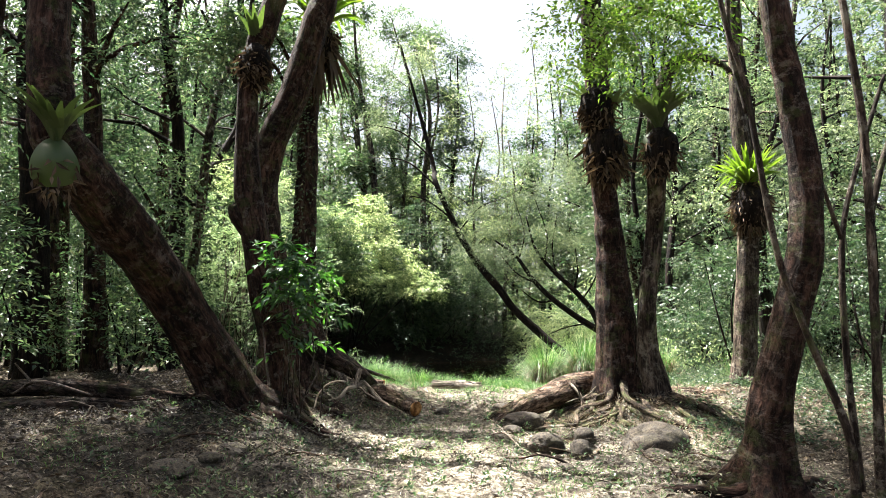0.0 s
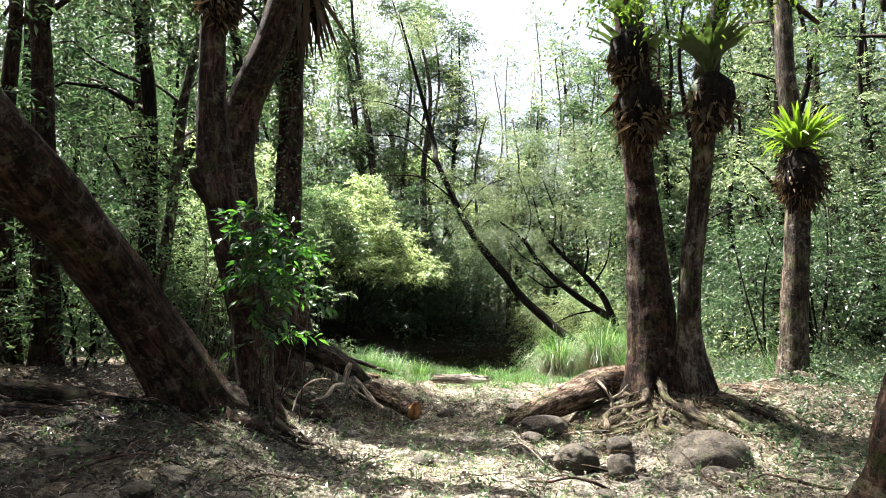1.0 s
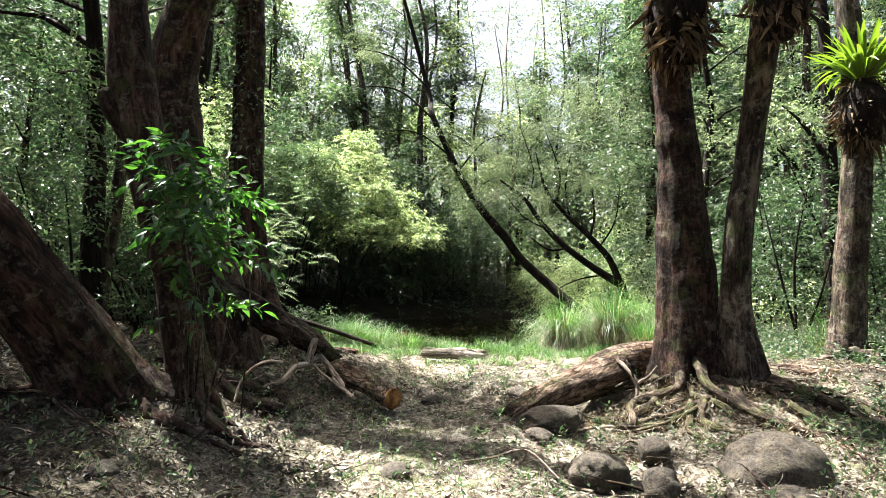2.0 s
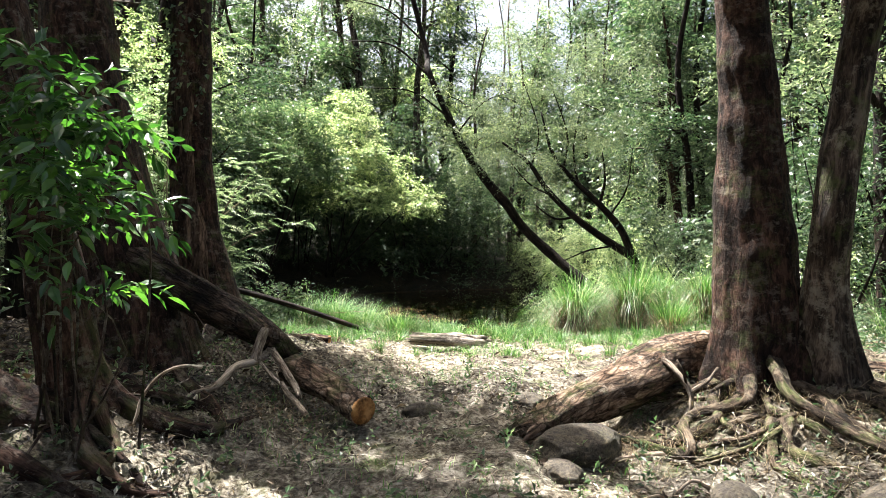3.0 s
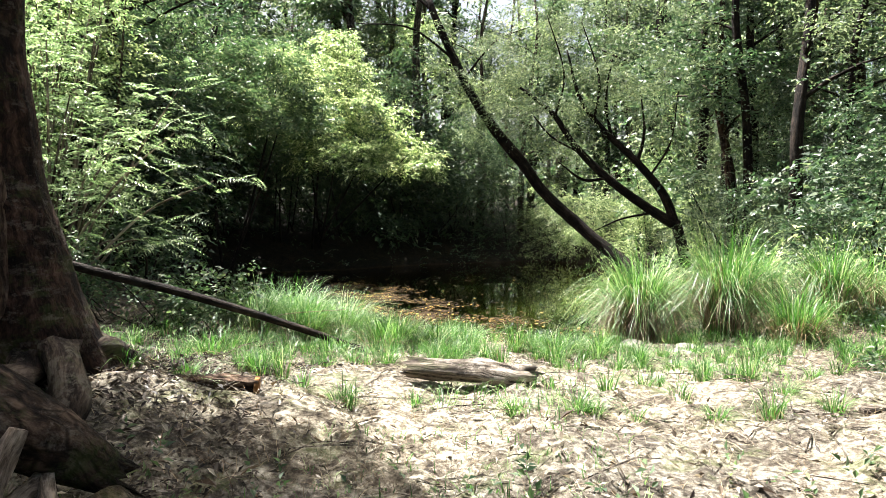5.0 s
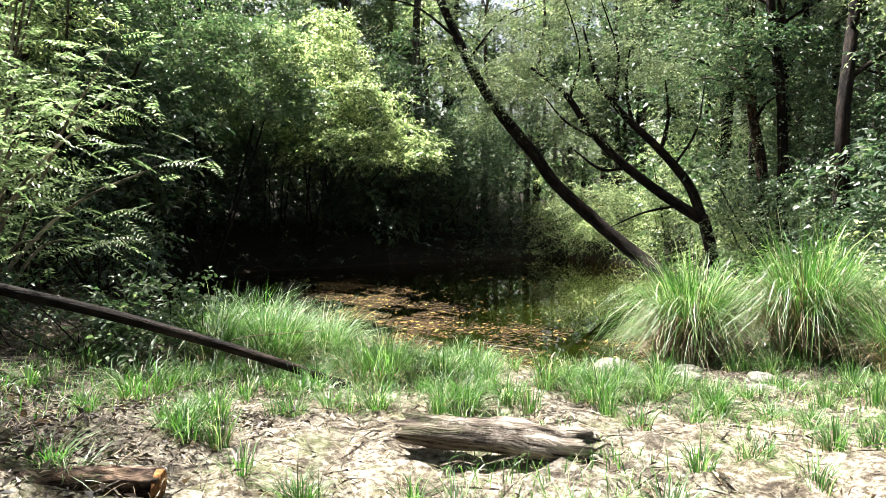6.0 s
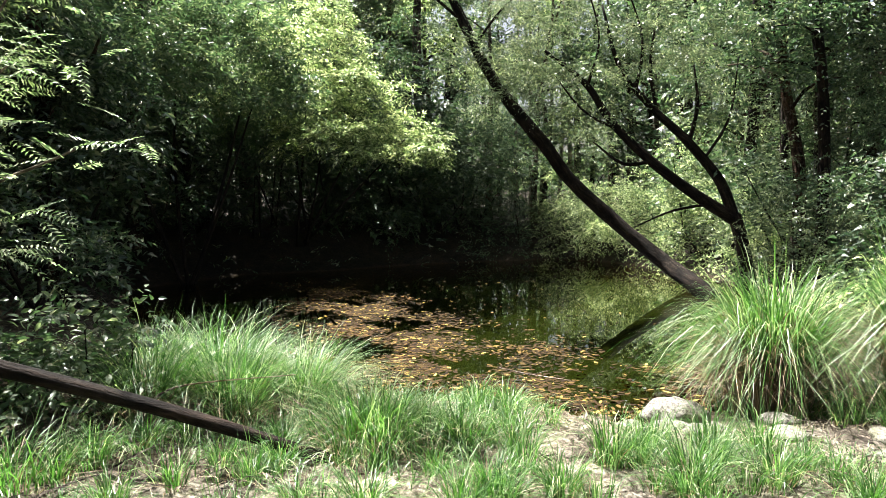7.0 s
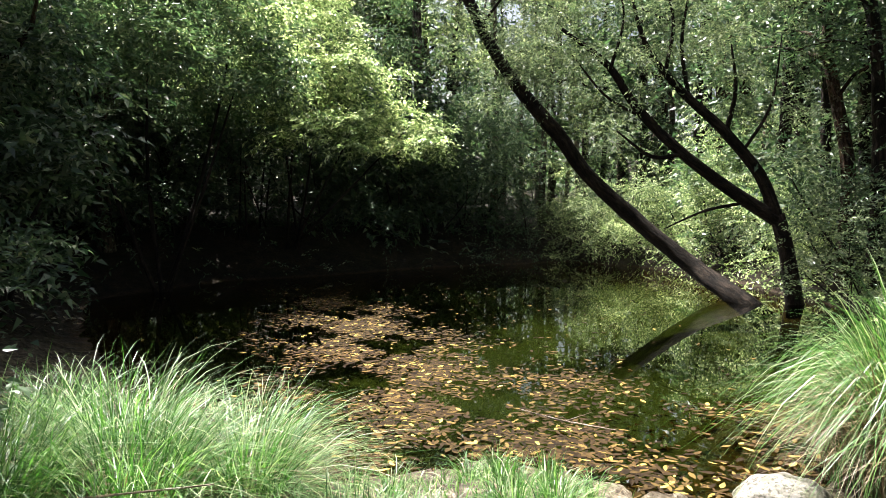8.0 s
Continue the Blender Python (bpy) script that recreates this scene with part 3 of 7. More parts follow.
def crown_of(clumps, rng, n, leaf, k=8, reach=0.55, aspect=0.42, droop=0.3, gap=True, flatten=0.6, blade=1, tuft=1.0):
    """Sprays in the shells of the clumps (x, y, z, rx, rz), shared by their size."""
    cl = np.asarray(clumps, float)
    tufts = []
    for c in cl:
        for _ in range(round(8 / tuft ** 1.6)):
            d = in_ball(1, rng, 0.45)[0]
            tufts.append((*(c[:3] + d * np.array([c[3], c[3], c[4]]) * 0.92), tuft * c[3] * rng.uniform(0.18, 0.42), tuft * c[4] * rng.uniform(0.12, 0.28)))
    cl = np.asarray(tufts)
    share = cl[:, 3] ** 1.6 * cl[:, 4] ** 0.6
    pick = rng.choice(len(cl), size=n, p=share / share.sum())
    d = in_ball(n, rng)
    d[:, 2] = np.where((d[:, 2] < -0.2) & (rng.uniform(size=n) < 0.6), -d[:, 2], d[:, 2])
    p = cl[pick, :3] + d * np.stack([cl[pick, 3], cl[pick, 3], cl[pick, 4]], -1)
    way = d + np.array([0, 0, 0.15]) + 0.5 * rng.normal(size=(n, 3))
    way[:, 2] *= flatten
    keep = p[:, 2] > land(p[:, 0], p[:, 1]) + 0.15
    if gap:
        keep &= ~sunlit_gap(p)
    # high canopy thinned above the creek, gaps cut where sun should fall through
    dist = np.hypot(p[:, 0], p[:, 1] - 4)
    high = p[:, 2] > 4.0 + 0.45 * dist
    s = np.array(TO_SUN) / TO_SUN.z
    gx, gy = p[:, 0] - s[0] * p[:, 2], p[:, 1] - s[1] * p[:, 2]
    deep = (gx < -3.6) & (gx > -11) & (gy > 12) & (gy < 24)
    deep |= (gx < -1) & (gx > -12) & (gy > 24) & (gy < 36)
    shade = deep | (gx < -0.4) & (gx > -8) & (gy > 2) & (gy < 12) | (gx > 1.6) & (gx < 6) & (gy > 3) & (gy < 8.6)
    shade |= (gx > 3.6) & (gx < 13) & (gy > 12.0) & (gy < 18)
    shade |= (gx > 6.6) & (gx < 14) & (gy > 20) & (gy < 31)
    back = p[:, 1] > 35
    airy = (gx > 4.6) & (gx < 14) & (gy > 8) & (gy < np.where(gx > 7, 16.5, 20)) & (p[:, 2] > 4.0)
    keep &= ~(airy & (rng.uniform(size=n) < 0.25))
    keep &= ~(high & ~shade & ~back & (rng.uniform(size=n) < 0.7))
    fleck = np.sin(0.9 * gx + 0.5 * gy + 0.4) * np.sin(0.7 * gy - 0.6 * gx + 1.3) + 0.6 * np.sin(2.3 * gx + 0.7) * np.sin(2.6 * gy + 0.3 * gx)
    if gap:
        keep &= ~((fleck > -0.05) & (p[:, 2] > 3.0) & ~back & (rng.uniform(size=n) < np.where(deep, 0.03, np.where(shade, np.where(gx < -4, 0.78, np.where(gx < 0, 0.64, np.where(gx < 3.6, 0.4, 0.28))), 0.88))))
    # open way of the camera
    keep &= ~((np.abs(p[:, 0]) < 0.9) & (p[:, 1] > -1.5) & (p[:, 1] < 13.5) & (p[:, 2] < 3.2))
    return sprays(p[keep], way[keep], rng, k, reach * rng.uniform(0.6, 1.3, keep.sum()), leaf, aspect, droop, blade)


def tree(x, y, height, radius, clear, spread, leaves, leaf, bark_m, leaf_m, seed, label, lean=(0, 0), limbs=9, group="forest trees", k=8, aspect=0.42, droop=0.3, name="tree", flat=0.75, blade=1):
    rng = np.random.default_rng(seed)
    z0 = float(land(x, y))
    ob = thing(name, (x, y, z0), label, "tree", group)
    bend = rng.normal(0, 0.03 * height, size=(5, 2))
    bend[0] = 0
    hs = np.linspace(0, 1, 5)
    trunk = [(x + lean[0] * h * height + bend[i, 0] * h, y + lean[1] * h * height + bend[i, 1] * h, z0 - 0.15 + h * height * 0.95, radius * (1 - 0.86 * h) + 0.01) for i, h in enumerate(hs)]
    far = math.hypot(x, y) > 26
    part("trunk", tube(trunk, 6 if far else 9, 0.6 if far else 0.3, 0.07, 0.5, 4, 0.4, seed), bark_m, ob)
    tr = spline(trunk, 40)
    clumps = []
    for i in range(limbs):
        h = clear + (1 - clear) * (i + rng.uniform(0, 1)) / limbs
        b = tr[int(h * 39)]
        a = rng.uniform(0, 6.283)
        ln = spread * (1.15 - 0.75 * (h - clear) / (1 - clear + 1e-6)) * rng.uniform(0.6, 1.15)
        up = rng.uniform(0.1, 0.6) * ln
        e = b[:3] + np.array([math.cos(a) * ln, math.sin(a) * ln, up])
        m = (b[:3] + e) / 2 + np.array([0, 0, 0.12 * ln]) + rng.normal(0, 0.06 * ln, 3)
        r0 = max(0.012, b[3] * 0.5)
        part("limb", tube([(*b[:3], r0), (*m, r0 * 0.6), (*e, r0 * 0.2)], 4, 0.6, 0.05, seed=seed + i, cap=False), bark_m, ob)
        for q, s in ((e, 1.0), (m, 0.8), ((e + m) / 2 + rng.normal(0, 0.25 * ln, 3), 0.8)):
            rr = s * rng.uniform(0.28, 0.5) * ln * 0.8 + 0.22
            clumps.append((*q, rr, rr * flat))
    top = tr[-1]
    clumps.append((*top[:3], spread * 0.4, spread * 0.45))
    part("crown", crown_of(clumps, rng, leaves, leaf, k, max(0.42, leaf * 4), aspect, droop, blade=blade), leaf_m, ob)
    return ob


def shrub(x, y, clumps, leaves, leaf, leaf_m, seed, label, category="shrub", k=8, reach=0.45, aspect=0.42, droop=0.3, stems=6, bark_m=None, name="shrub", stem_r=0.03, gap=False, flatten=0.6, blade=1, tuft=1.0):
    """Bushy plant: clumps (dx, dy, z, rx, rz) round its foot."""
    rng = np.random.default_rng(seed)
    z0 = float(land(x, y))
    ob = thing(name, (x, y, z0), label, category, "shrubs by the pool")
    world_clumps = [(x + a, y + b, c, r, s) for a, b, c, r, s in clumps]
    for i in range(stems):
        a, b, c, r, s = world_clumps[i % len(world_clumps)]
        e = np.array([a, b, c]) + rng.normal(0, 0.3, 3) * r
        f = np.array([x + rng.normal(0, 0.1), y + rng.normal(0, 0.1), z0 - 0.08])
        m = f * 0.5 + e * 0.5 + rng.normal(0, 0.1, 3)
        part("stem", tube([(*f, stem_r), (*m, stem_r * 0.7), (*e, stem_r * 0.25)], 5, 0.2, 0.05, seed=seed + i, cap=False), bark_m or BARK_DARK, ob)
    part("foliage", crown_of(world_clumps, rng, leaves, leaf, k, reach, aspect, droop, gap, flatten, blade, tuft), leaf_m, ob)
    return ob


def big_tree(name, at, label, group="old trees on the bank"):
    return thing(name, at, label, "tree", group)


def root_path(x, y, ang, length, r, seed, lift=0.05):
    """A root creeping from the foot at (x, y) over the ground."""
    rng = np.random.default_rng(seed)
    out, a, px, py = [], ang, x, y
    for i in range(7):
        t = i / 6
        rr = r * (1 - 0.8 * t)
        out.append((px, py, float(land(px, py)) + lift * (1 - t) ** 1.5 * 3 + rr * (0.10 + 0.35 * math.sin(i * 2.1 + seed)) * (1 - t) - 0.09 * t ** 2, rr * (1 + 0.25 * math.sin(i * 3.7 + 2 * seed))))
        a += rng.normal(0, 0.42)
        px += math.cos(a) * length / 6
        py += math.sin(a) * length / 6
    return out


def add_roots(ob, x, y, angles, length, r, seed, mat, lift=0.05):
    for i, a in enumerate(angles):
        part("root", tube(root_path(x + 0.14 * math.cos(a), y + 0.14 * math.sin(a), a, length * (0.7 + 0.6 * ((i * 37 % 10) / 10)), r * (0.65 + 0.07 * (i * 3 % 7)), seed + i, lift), 12, 0.03, 0.22, seed=seed + i), mat, ob)


def overhead(clumps, n, seed, leaf=0.11, k=8, aspect=0.42):
    return crown_of(clumps, np.random.default_rng(seed), n, leaf, k, 0.5, aspect, 0.35)


# leaning trunk that bends upright
t1 = big_tree("leaning_tree", (-2.5, 8.0, 0.7), "dark leaning tree trunk bending upright, rooted in leaf litter")
part("trunk", tube([(-2.36, 8.15, 0.5, 0.40), (-2.55, 7.9, 0.95, 0.325), (-2.86, 7.4, 1.76, 0.275), (-3.06, 6.7, 2.4, 0.26), (-3.13, 5.9, 2.85, 0.25), (-3.22, 5.4, 3.22, 0.205), (-3.25, 5.3, 3.6, 0.17), (-3.31, 5.3, 4.3, 0.155), (-3.4, 5.4, 6.5, 0.13), (-3.6, 5.6, 9.0, 0.07)],
                   26, 0.06, 0.06, 0.75, 5, 0.4, 21), BARK_RED, t1)
add_roots(t1, -2.4, 8.1, [2.6, 3.4, 4.3, 5.2, 5.9, 0.4], 1.5, 0.065, 31, BARK_RED, 0.02)
for i, (ox, oy, oz) in enumerate(((-5.0, 4.6, 6.4), (-2.6, 3.8, 7.5), (-4.4, 7.0, 7.8), (-2.4, 6.6, 8.3))):
    part("limb", tube([(-3.36, 5.35, 5.2 + i * 0.7, 0.07), ((ox - 3.36) / 2, (oy + 5.35) / 2, oz - 0.5, 0.045), (ox, oy, oz, 0.015)], 6, 0.2, 0.06, seed=40 + i), BARK_RED, t1)
part("crown", overhead([(-5.0, 4.6, 6.6, 1.2, 0.8), (-2.6, 3.8, 7.6, 1.1, 0.8), (-4.4, 7.0, 8.0, 1.3, 0.9), (-2.4, 6.6, 8.4, 1.2, 0.8), (-3.6, 5.6, 9.2, 1.2, 0.9), (-4.6, 5.6, 5.0, 0.9, 0.6)], 1100, 45), LEAF_DARK, t1)

# reddish tree with a fern-rooted stem, and the stouter one close behind it
t2 = big_tree("red_barked_tree", (-1.95, 8.4, 0.7), "reddish-brown curving tree trunk with a root tangle up high")
part("trunk", tube([(-1.88, 8.45, 0.45, 0.26), (-2.0, 8.4, 0.95, 0.175), (-2.12, 8.4, 1.6, 0.15), (-2.2, 8.4, 1.94, 0.155), (-2.38, 8.4, 2.66, 0.165), (-2.5, 8.4, 3.31, 0.17), (-2.57, 8.4, 4.02, 0.15), (-2.56, 8.4, 4.89, 0.13), (-2.46, 8.4, 5.35, 0.135), (-2.33, 8.4, 5.71, 0.15), (-2.1, 8.5, 7.0, 0.14), (-2.4, 8.8, 9.5, 0.08)], 24, 0.06, 0.065, 1.0, 5, 0.35, 51), BARK_RED, t2)
part("stub", tube([(-2.4, 8.4, 2.75, 0.11), (-2.62, 8.32, 3.05, 0.10), (-2.68, 8.3, 3.2, 0.07)], 10, 0.06, 0.1, seed=54), BARK_RED, t2)
add_roots(t2, -1.95, 8.4, [3.6, 4.4, 5.1, 5.7, 0.3, 1.2], 1.5, 0.06, 55, BARK_RED, 0.02)
part("crown", overhead([(-3.4, 9.0, 9.0, 1.5, 1.0), (-2.4, 8.0, 10.2, 1.4, 0.9), (-1.6, 9.0, 10.4, 1.4, 0.9), (-4.2, 8.6, 8.2, 1.2, 0.8)], 700, 56), LEAF_DARK, t2)
# Unseen foliage and limbs added overhead to shade the right foreground.
part("shade_foliage", crown_of([(0.2, 7.6, 8.6, 1.3, 0.6), (1.0, 8.6, 9.2, 1.3, 0.6), (-0.6, 8.8, 9.0, 1.1, 0.6), (1.4, 7.4, 8.8, 1.0, 0.5), (-1.0, 7.2, 8.4, 1.0, 0.5), (-0.3, 6.6, 8.4, 1.0, 0.5), (-0.9, 6.3, 7.6, 0.9, 0.5)], np.random.default_rng(58), 760, 0.12, 8, 0.5, 0.42, 0.35, False), LEAF_DARK, t2)
for i, (ex, ey, ez) in enumerate(((0.2, 7.6, 8.6), (1.1, 8.6, 9.2), (-0.6, 8.8, 9.0), (1.5, 7.4, 8.8))):
    part("limb", tube([(-2.15, 8.5, 7.0 + 0.3 * i, 0.07), ((ex - 2.15) / 2, (ey + 8.5) / 2, ez - 0.2, 0.05), (ex, ey, ez, 0.015)], 6, 0.2, 0.06, seed=590 + i), BARK_RED, t2)
t2b = big_tree("stout_leaning_tree", (-2.3, 9.8, 0.7), "stout brown trunk leaning away above a broad rooted foot")
part("trunk", tube([(-2.18, 9.7, 0.45, 0.50), (-2.24, 9.75, 1.0, 0.42), (-2.4, 9.8, 1.7, 0.35), (-2.6, 9.8, 2.5, 0.315), (-2.72, 9.8, 3.15, 0.285), (-2.75, 9.8, 3.7, 0.25), (-2.62, 9.8, 4.38, 0.22), (-2.39, 9.8, 4.96, 0.222), (-2.17, 9.8, 5.6, 0.22), (-2.0, 9.8, 6.3, 0.21), (-1.85, 9.9, 7.0, 0.20), (-1.7, 10.2, 9.5, 0.12)], 26, 0.06, 0.05, 0.6, 6, 0.4, 53), BARK_RED, t2b)
add_roots(t2b, -2.2, 9.6, [3.4, 4.2, 4.8, 5.4, 6.0], 1.4, 0.09, 57, BARK_RED, 0.02)
part("crown", overhead([(-3.0, 10.4, 9.8, 1.5, 1.0), (-1.8, 11.2, 10.6, 1.3, 0.9), (-3.4, 11.2, 9.0, 1.2, 0.8)], 500, 59), LEAF_DARK, t2b)

# straight trunk behind it, with creepers and a peeled strip
t3 = big_tree("creeper_clad_tree", (-2.15, 11.2, 0.7), "straight brown trunk with small climbing leaves and peeling bark")
part("trunk", tube([(-2.0, 11.25, 0.4, 0.33), (-2.16, 11.2, 1.1, 0.27), (-2.28, 11.2, 1.74, 0.225), (-2.36, 11.2, 2.48, 0.205), (-2.38, 11.2, 3.22, 0.20), (-2.36, 11.2, 4.2, 0.18), (-2.34, 11.2, 5.5, 0.16), (-2.28, 11.2, 6.6, 0.15), (-2.2, 11.3, 9.0, 0.11), (-2.1, 11.4, 11.5, 0.05)], 24, 0.07, 0.055, 1.2, 5, 0.45, 61), BARK_RED, t3)
u, w_ = np.meshgrid(np.linspace(0, 1, 60), np.linspace(-1, 1, 9), indexing="ij")
wz = 1.15 + 2.35 * u
wide = (0.34 + 0.10 * np.sin(9 * u) + 0.06 * np.sin(23 * u + 1)) * np.clip(4 * u, 0, 1) ** 0.5 * np.clip(6 * (1 - u), 0, 1) ** 0.5
ang = -1.45 + wide * w_ + 0.10 * np.sin(5 * u)
cx_, cr_ = np.interp(wz, [1.1, 1.74, 2.48, 3.22, 4.2], [-2.16, -2.28, -2.36, -2.38, -2.36]), np.interp(wz, [1.1, 1.74, 2.48, 3.22, 4.2], [0.30, 0.238, 0.218, 0.212, 0.19]) + 0.012 * (1 - w_ ** 2)
strip = np.stack([cx_ + cr_ * np.cos(ang), 11.2 + cr_ * np.sin(ang), wz], -1).reshape(-1, 3)
k_ = (np.arange(59)[:, None] * 9 + np.arange(8)[None]).ravel()
part("peeled_strip", (strip, np.stack([k_, k_ + 1, k_ + 10, k_ + 9], -1), strip * np.array([1, 1, 1.0])), INNERBARK, t3, "pale brown strip where the bark has peeled", True)
add_roots(t3, -2.1, 11.2, [4.0, 4.9, 5.6, 0.1], 1.3, 0.11, 65, BARK_GREY)
part("crown", overhead([(-3.0, 11.8, 9.8, 1.5, 1.0), (-1.9, 11.0, 11.4, 1.5, 1.0), (-2.6, 12.4, 11.8, 1.4, 1.0)], 650, 66), LEAF_DARK, t3)
# Side foliage and limbs added to cast shade on the ground nearby.
part("side_foliage", crown_of([(-3.0, 11.7, 5.6, 0.8, 0.5), (-3.5, 11.3, 6.4, 0.9, 0.6), (-2.6, 12.0, 6.2, 0.7, 0.5), (-3.3, 10.7, 6.8, 0.8, 0.5)], np.random.default_rng(68), 420, 0.11, 8, 0.45, 0.42, 0.3, False), LEAF_MID, t3)
for i, (ex, ey, ez) in enumerate(((-3.1, 11.7, 5.7), (-3.6, 11.3, 6.5), (-2.7, 12.1, 6.3), (-3.4, 10.7, 6.9))):
    part("limb", tube([(-2.36, 11.2, 4.6 + 0.3 * i, 0.05), ((ex - 2.36) / 2, (ey + 11.2) / 2, ez - 0.25, 0.03), (ex, ey, ez, 0.01)], 6, 0.12, 0.06, seed=69 + i), BARK_RED, t3)
rng = np.random.default_rng(67)
hh = rng.uniform(2.6, 6.4, 420)
aa = rng.normal(-2.2, 0.7, 420)
cp = np.stack([np.interp(hh, [1.7, 3.2, 5.5, 6.6], [-2.28, -2.37, -2.34, -2.28]) + np.cos(aa) * np.interp(hh, [3, 5.5], [0.25, 0.17]), 11.2 + np.sin(aa) * np.interp(hh, [3, 5.5], [0.25, 0.17]), hh], -1)
ax_ = np.stack([np.cos(aa), np.sin(aa), rng.uniform(-1.2, 0.1, 420)], -1) + 0.4 * rng.normal(size=(420, 3))
creeper = thing("climbing_creeper", (-2.3, 11.0, 2.6), "small-leaved green creeper climbing a brown trunk", "climber")
part("leaves", leaf_cloud(cp, ax_, rng.uniform(0.05, 0.10, 420), rng.uniform(0.03, 0.06, 420), rng), LEAF_MID, creeper)

# the pair of stems with exposed roots
t4 = big_tree("double_trunk_tree", (2.5, 9.3, 0.7), "dark double-trunked tree with exposed pale buttress roots")
part("trunk", tube([(2.44, 9.3, 0.40, 0.33), (2.44, 9.3, 0.85, 0.315), (2.42, 9.3, 1.45, 0.285), (2.40, 9.3, 2.0, 0.25), (2.39, 9.3, 2.5, 0.215), (2.36, 9.3, 3.0, 0.19), (2.32, 9.3, 3.5, 0.175), (2.26, 9.2, 4.16, 0.17), (2.2, 9.1, 5.1, 0.17), (2.1, 9.0, 7.0, 0.13), (2.3, 9.3, 9.5, 0.06)], 44, 0.045, 0.035, 1.25, 6, 0.42, 71), BARK_RED, t4)
part("trunk", tube([(2.86, 9.15, 0.35, 0.34), (2.84, 9.1, 0.85, 0.24), (2.76, 9.0, 1.4, 0.14), (2.72, 8.85, 1.91, 0.12), (2.79, 8.82, 2.5, 0.112), (2.84, 8.75, 3.1, 0.108), (2.77, 8.4, 3.6, 0.115), (2.66, 8.05, 4.0, 0.13), (2.75, 8.0, 4.6, 0.10), (2.95, 8.0, 5.0, 0.07), (3.4, 8.0, 5.0, 0.04), (3.9, 8.1, 4.7, 0.02)], 22, 0.06, 0.05, 0.9, 5, 0.35, 72), BARK_GREY, t4)
part("buttress", tube([(2.5, 9.25, 0.35, 0.34), (2.66, 9.2, 0.75, 0.27), (2.7, 9.15, 1.15, 0.13), (2.66, 9.12, 1.4, 0.05)], 18, 0.05, 0.08, 0.5, 4, 0.3, 75), BARK_RED, t4)


def spur_root(ob, x, y, ang, top, drop, run, r, seed, mat):
    """A root that leaves the trunk at height top, falls steeply and then creeps outwards."""
    rng = np.random.default_rng(seed)
    out, a = [], ang
    for i, (u, h) in enumerate(((-0.12, 1.08), (0.08, 0.74), (0.24, 0.42), (0.42, 0.20), (0.62, 0.09), (0.82, 0.02), (1.0, -0.08))):
        px, py = x + math.cos(a) * u * run, y + math.sin(a) * u * run
        g = float(land(px, py))
        out.append((px, py, g + max(h, 0) * (top - g) * drop + (0.06 * rng.uniform(0, 1) * (1 - u) if i > 2 else 0) + min(h, 0) * 0.5, r * (1.1 - 0.78 * u) * rng.uniform(0.85, 1.15)))
        a += rng.normal(0, 0.34) if i > 1 else 0
    part("root", tube(out, 12, 0.03, 0.26, seed=seed), mat, ob)


for i, (a, top, run, r) in enumerate(((4.15, 0.85, 1.4, 0.055), (4.62, 0.95, 1.35, 0.068), (5.05, 0.8, 1.2, 0.06), (3.75, 0.75, 1.2, 0.06), (3.35, 0.75, 1.0, 0.05), (5.4, 0.8, 1.5, 0.055), (4.4, 0.7, 1.1, 0.035), (4.85, 0.7, 1.1, 0.04), (3.95, 0.68, 1.2, 0.032), (5.2, 0.68, 1.6, 0.035), (3.6, 0.66, 0.9, 0.028), (4.72, 0.62, 0.9, 0.03), (4.28, 0.6, 1.0, 0.028))):
    spur_root(t4, 2.44 + 0.26 * math.cos(a), 9.3 + 0.28 * math.sin(a), a, top, 1.0, run, 0.72 * r, 173 + 7 * i, ROOTBARK)
for i, (a, top, run, r) in enumerate(((4.9, 0.75, 1.2, 0.05), (5.35, 0.8, 1.4, 0.06), (5.8, 0.75, 1.2, 0.045), (0.1, 0.7, 1.0, 0.045), (5.1, 0.6, 1.0, 0.03))):
    spur_root(t4, 2.86 + 0.2 * math.cos(a), 9.12 + 0.2 * math.sin(a), a, top, 1.0, run, 0.75 * r, 283 + 7 * i, ROOTBARK)
add_roots(t4, 2.3, 8.7, [3.3, 3.9, 4.5, 5.1, 5.7], 1.0, 0.04, 203, ROOTBARK, 0.02)
part("crown", overhead([(2.2, 8.6, 6.6, 1.3, 0.9), (2.8, 9.6, 8.0, 1.6, 1.0), (1.8, 9.4, 9.2, 1.5, 1.0), (3.6, 8.6, 7.0, 1.2, 0.8)], 900, 90, 0.10), LEAF_YELLOW, t4)
part("hanging_foliage", crown_of([(1.65, 7.2, 5.1, 0.7, 0.4), (2.25, 7.3, 5.1, 0.75, 0.5), (2.85, 7.2, 4.95, 0.55, 0.32), (1.9, 7.0, 4.7, 0.4, 0.2), (2.4, 7.1, 4.55, 0.3, 0.2)], np.random.default_rng(92), 700, 0.065, 8, 0.36, 0.40, 0.35, False, 0.6, 2), LEAF_LIME, t4)
for i, (ex, ey, ez) in enumerate(((1.5, 7.2, 5.1), (2.3, 7.0, 5.2), (2.9, 7.1, 5.0))):
    part("limb", tube([(2.2, 9.0, 5.4 + 0.2 * i, 0.05), ((2.2 + ex) / 2, 8.1, 5.7, 0.035), (ex, ey, ez, 0.01)], 6, 0.12, 0.06, seed=95 + i), BARK_GREY, t4)

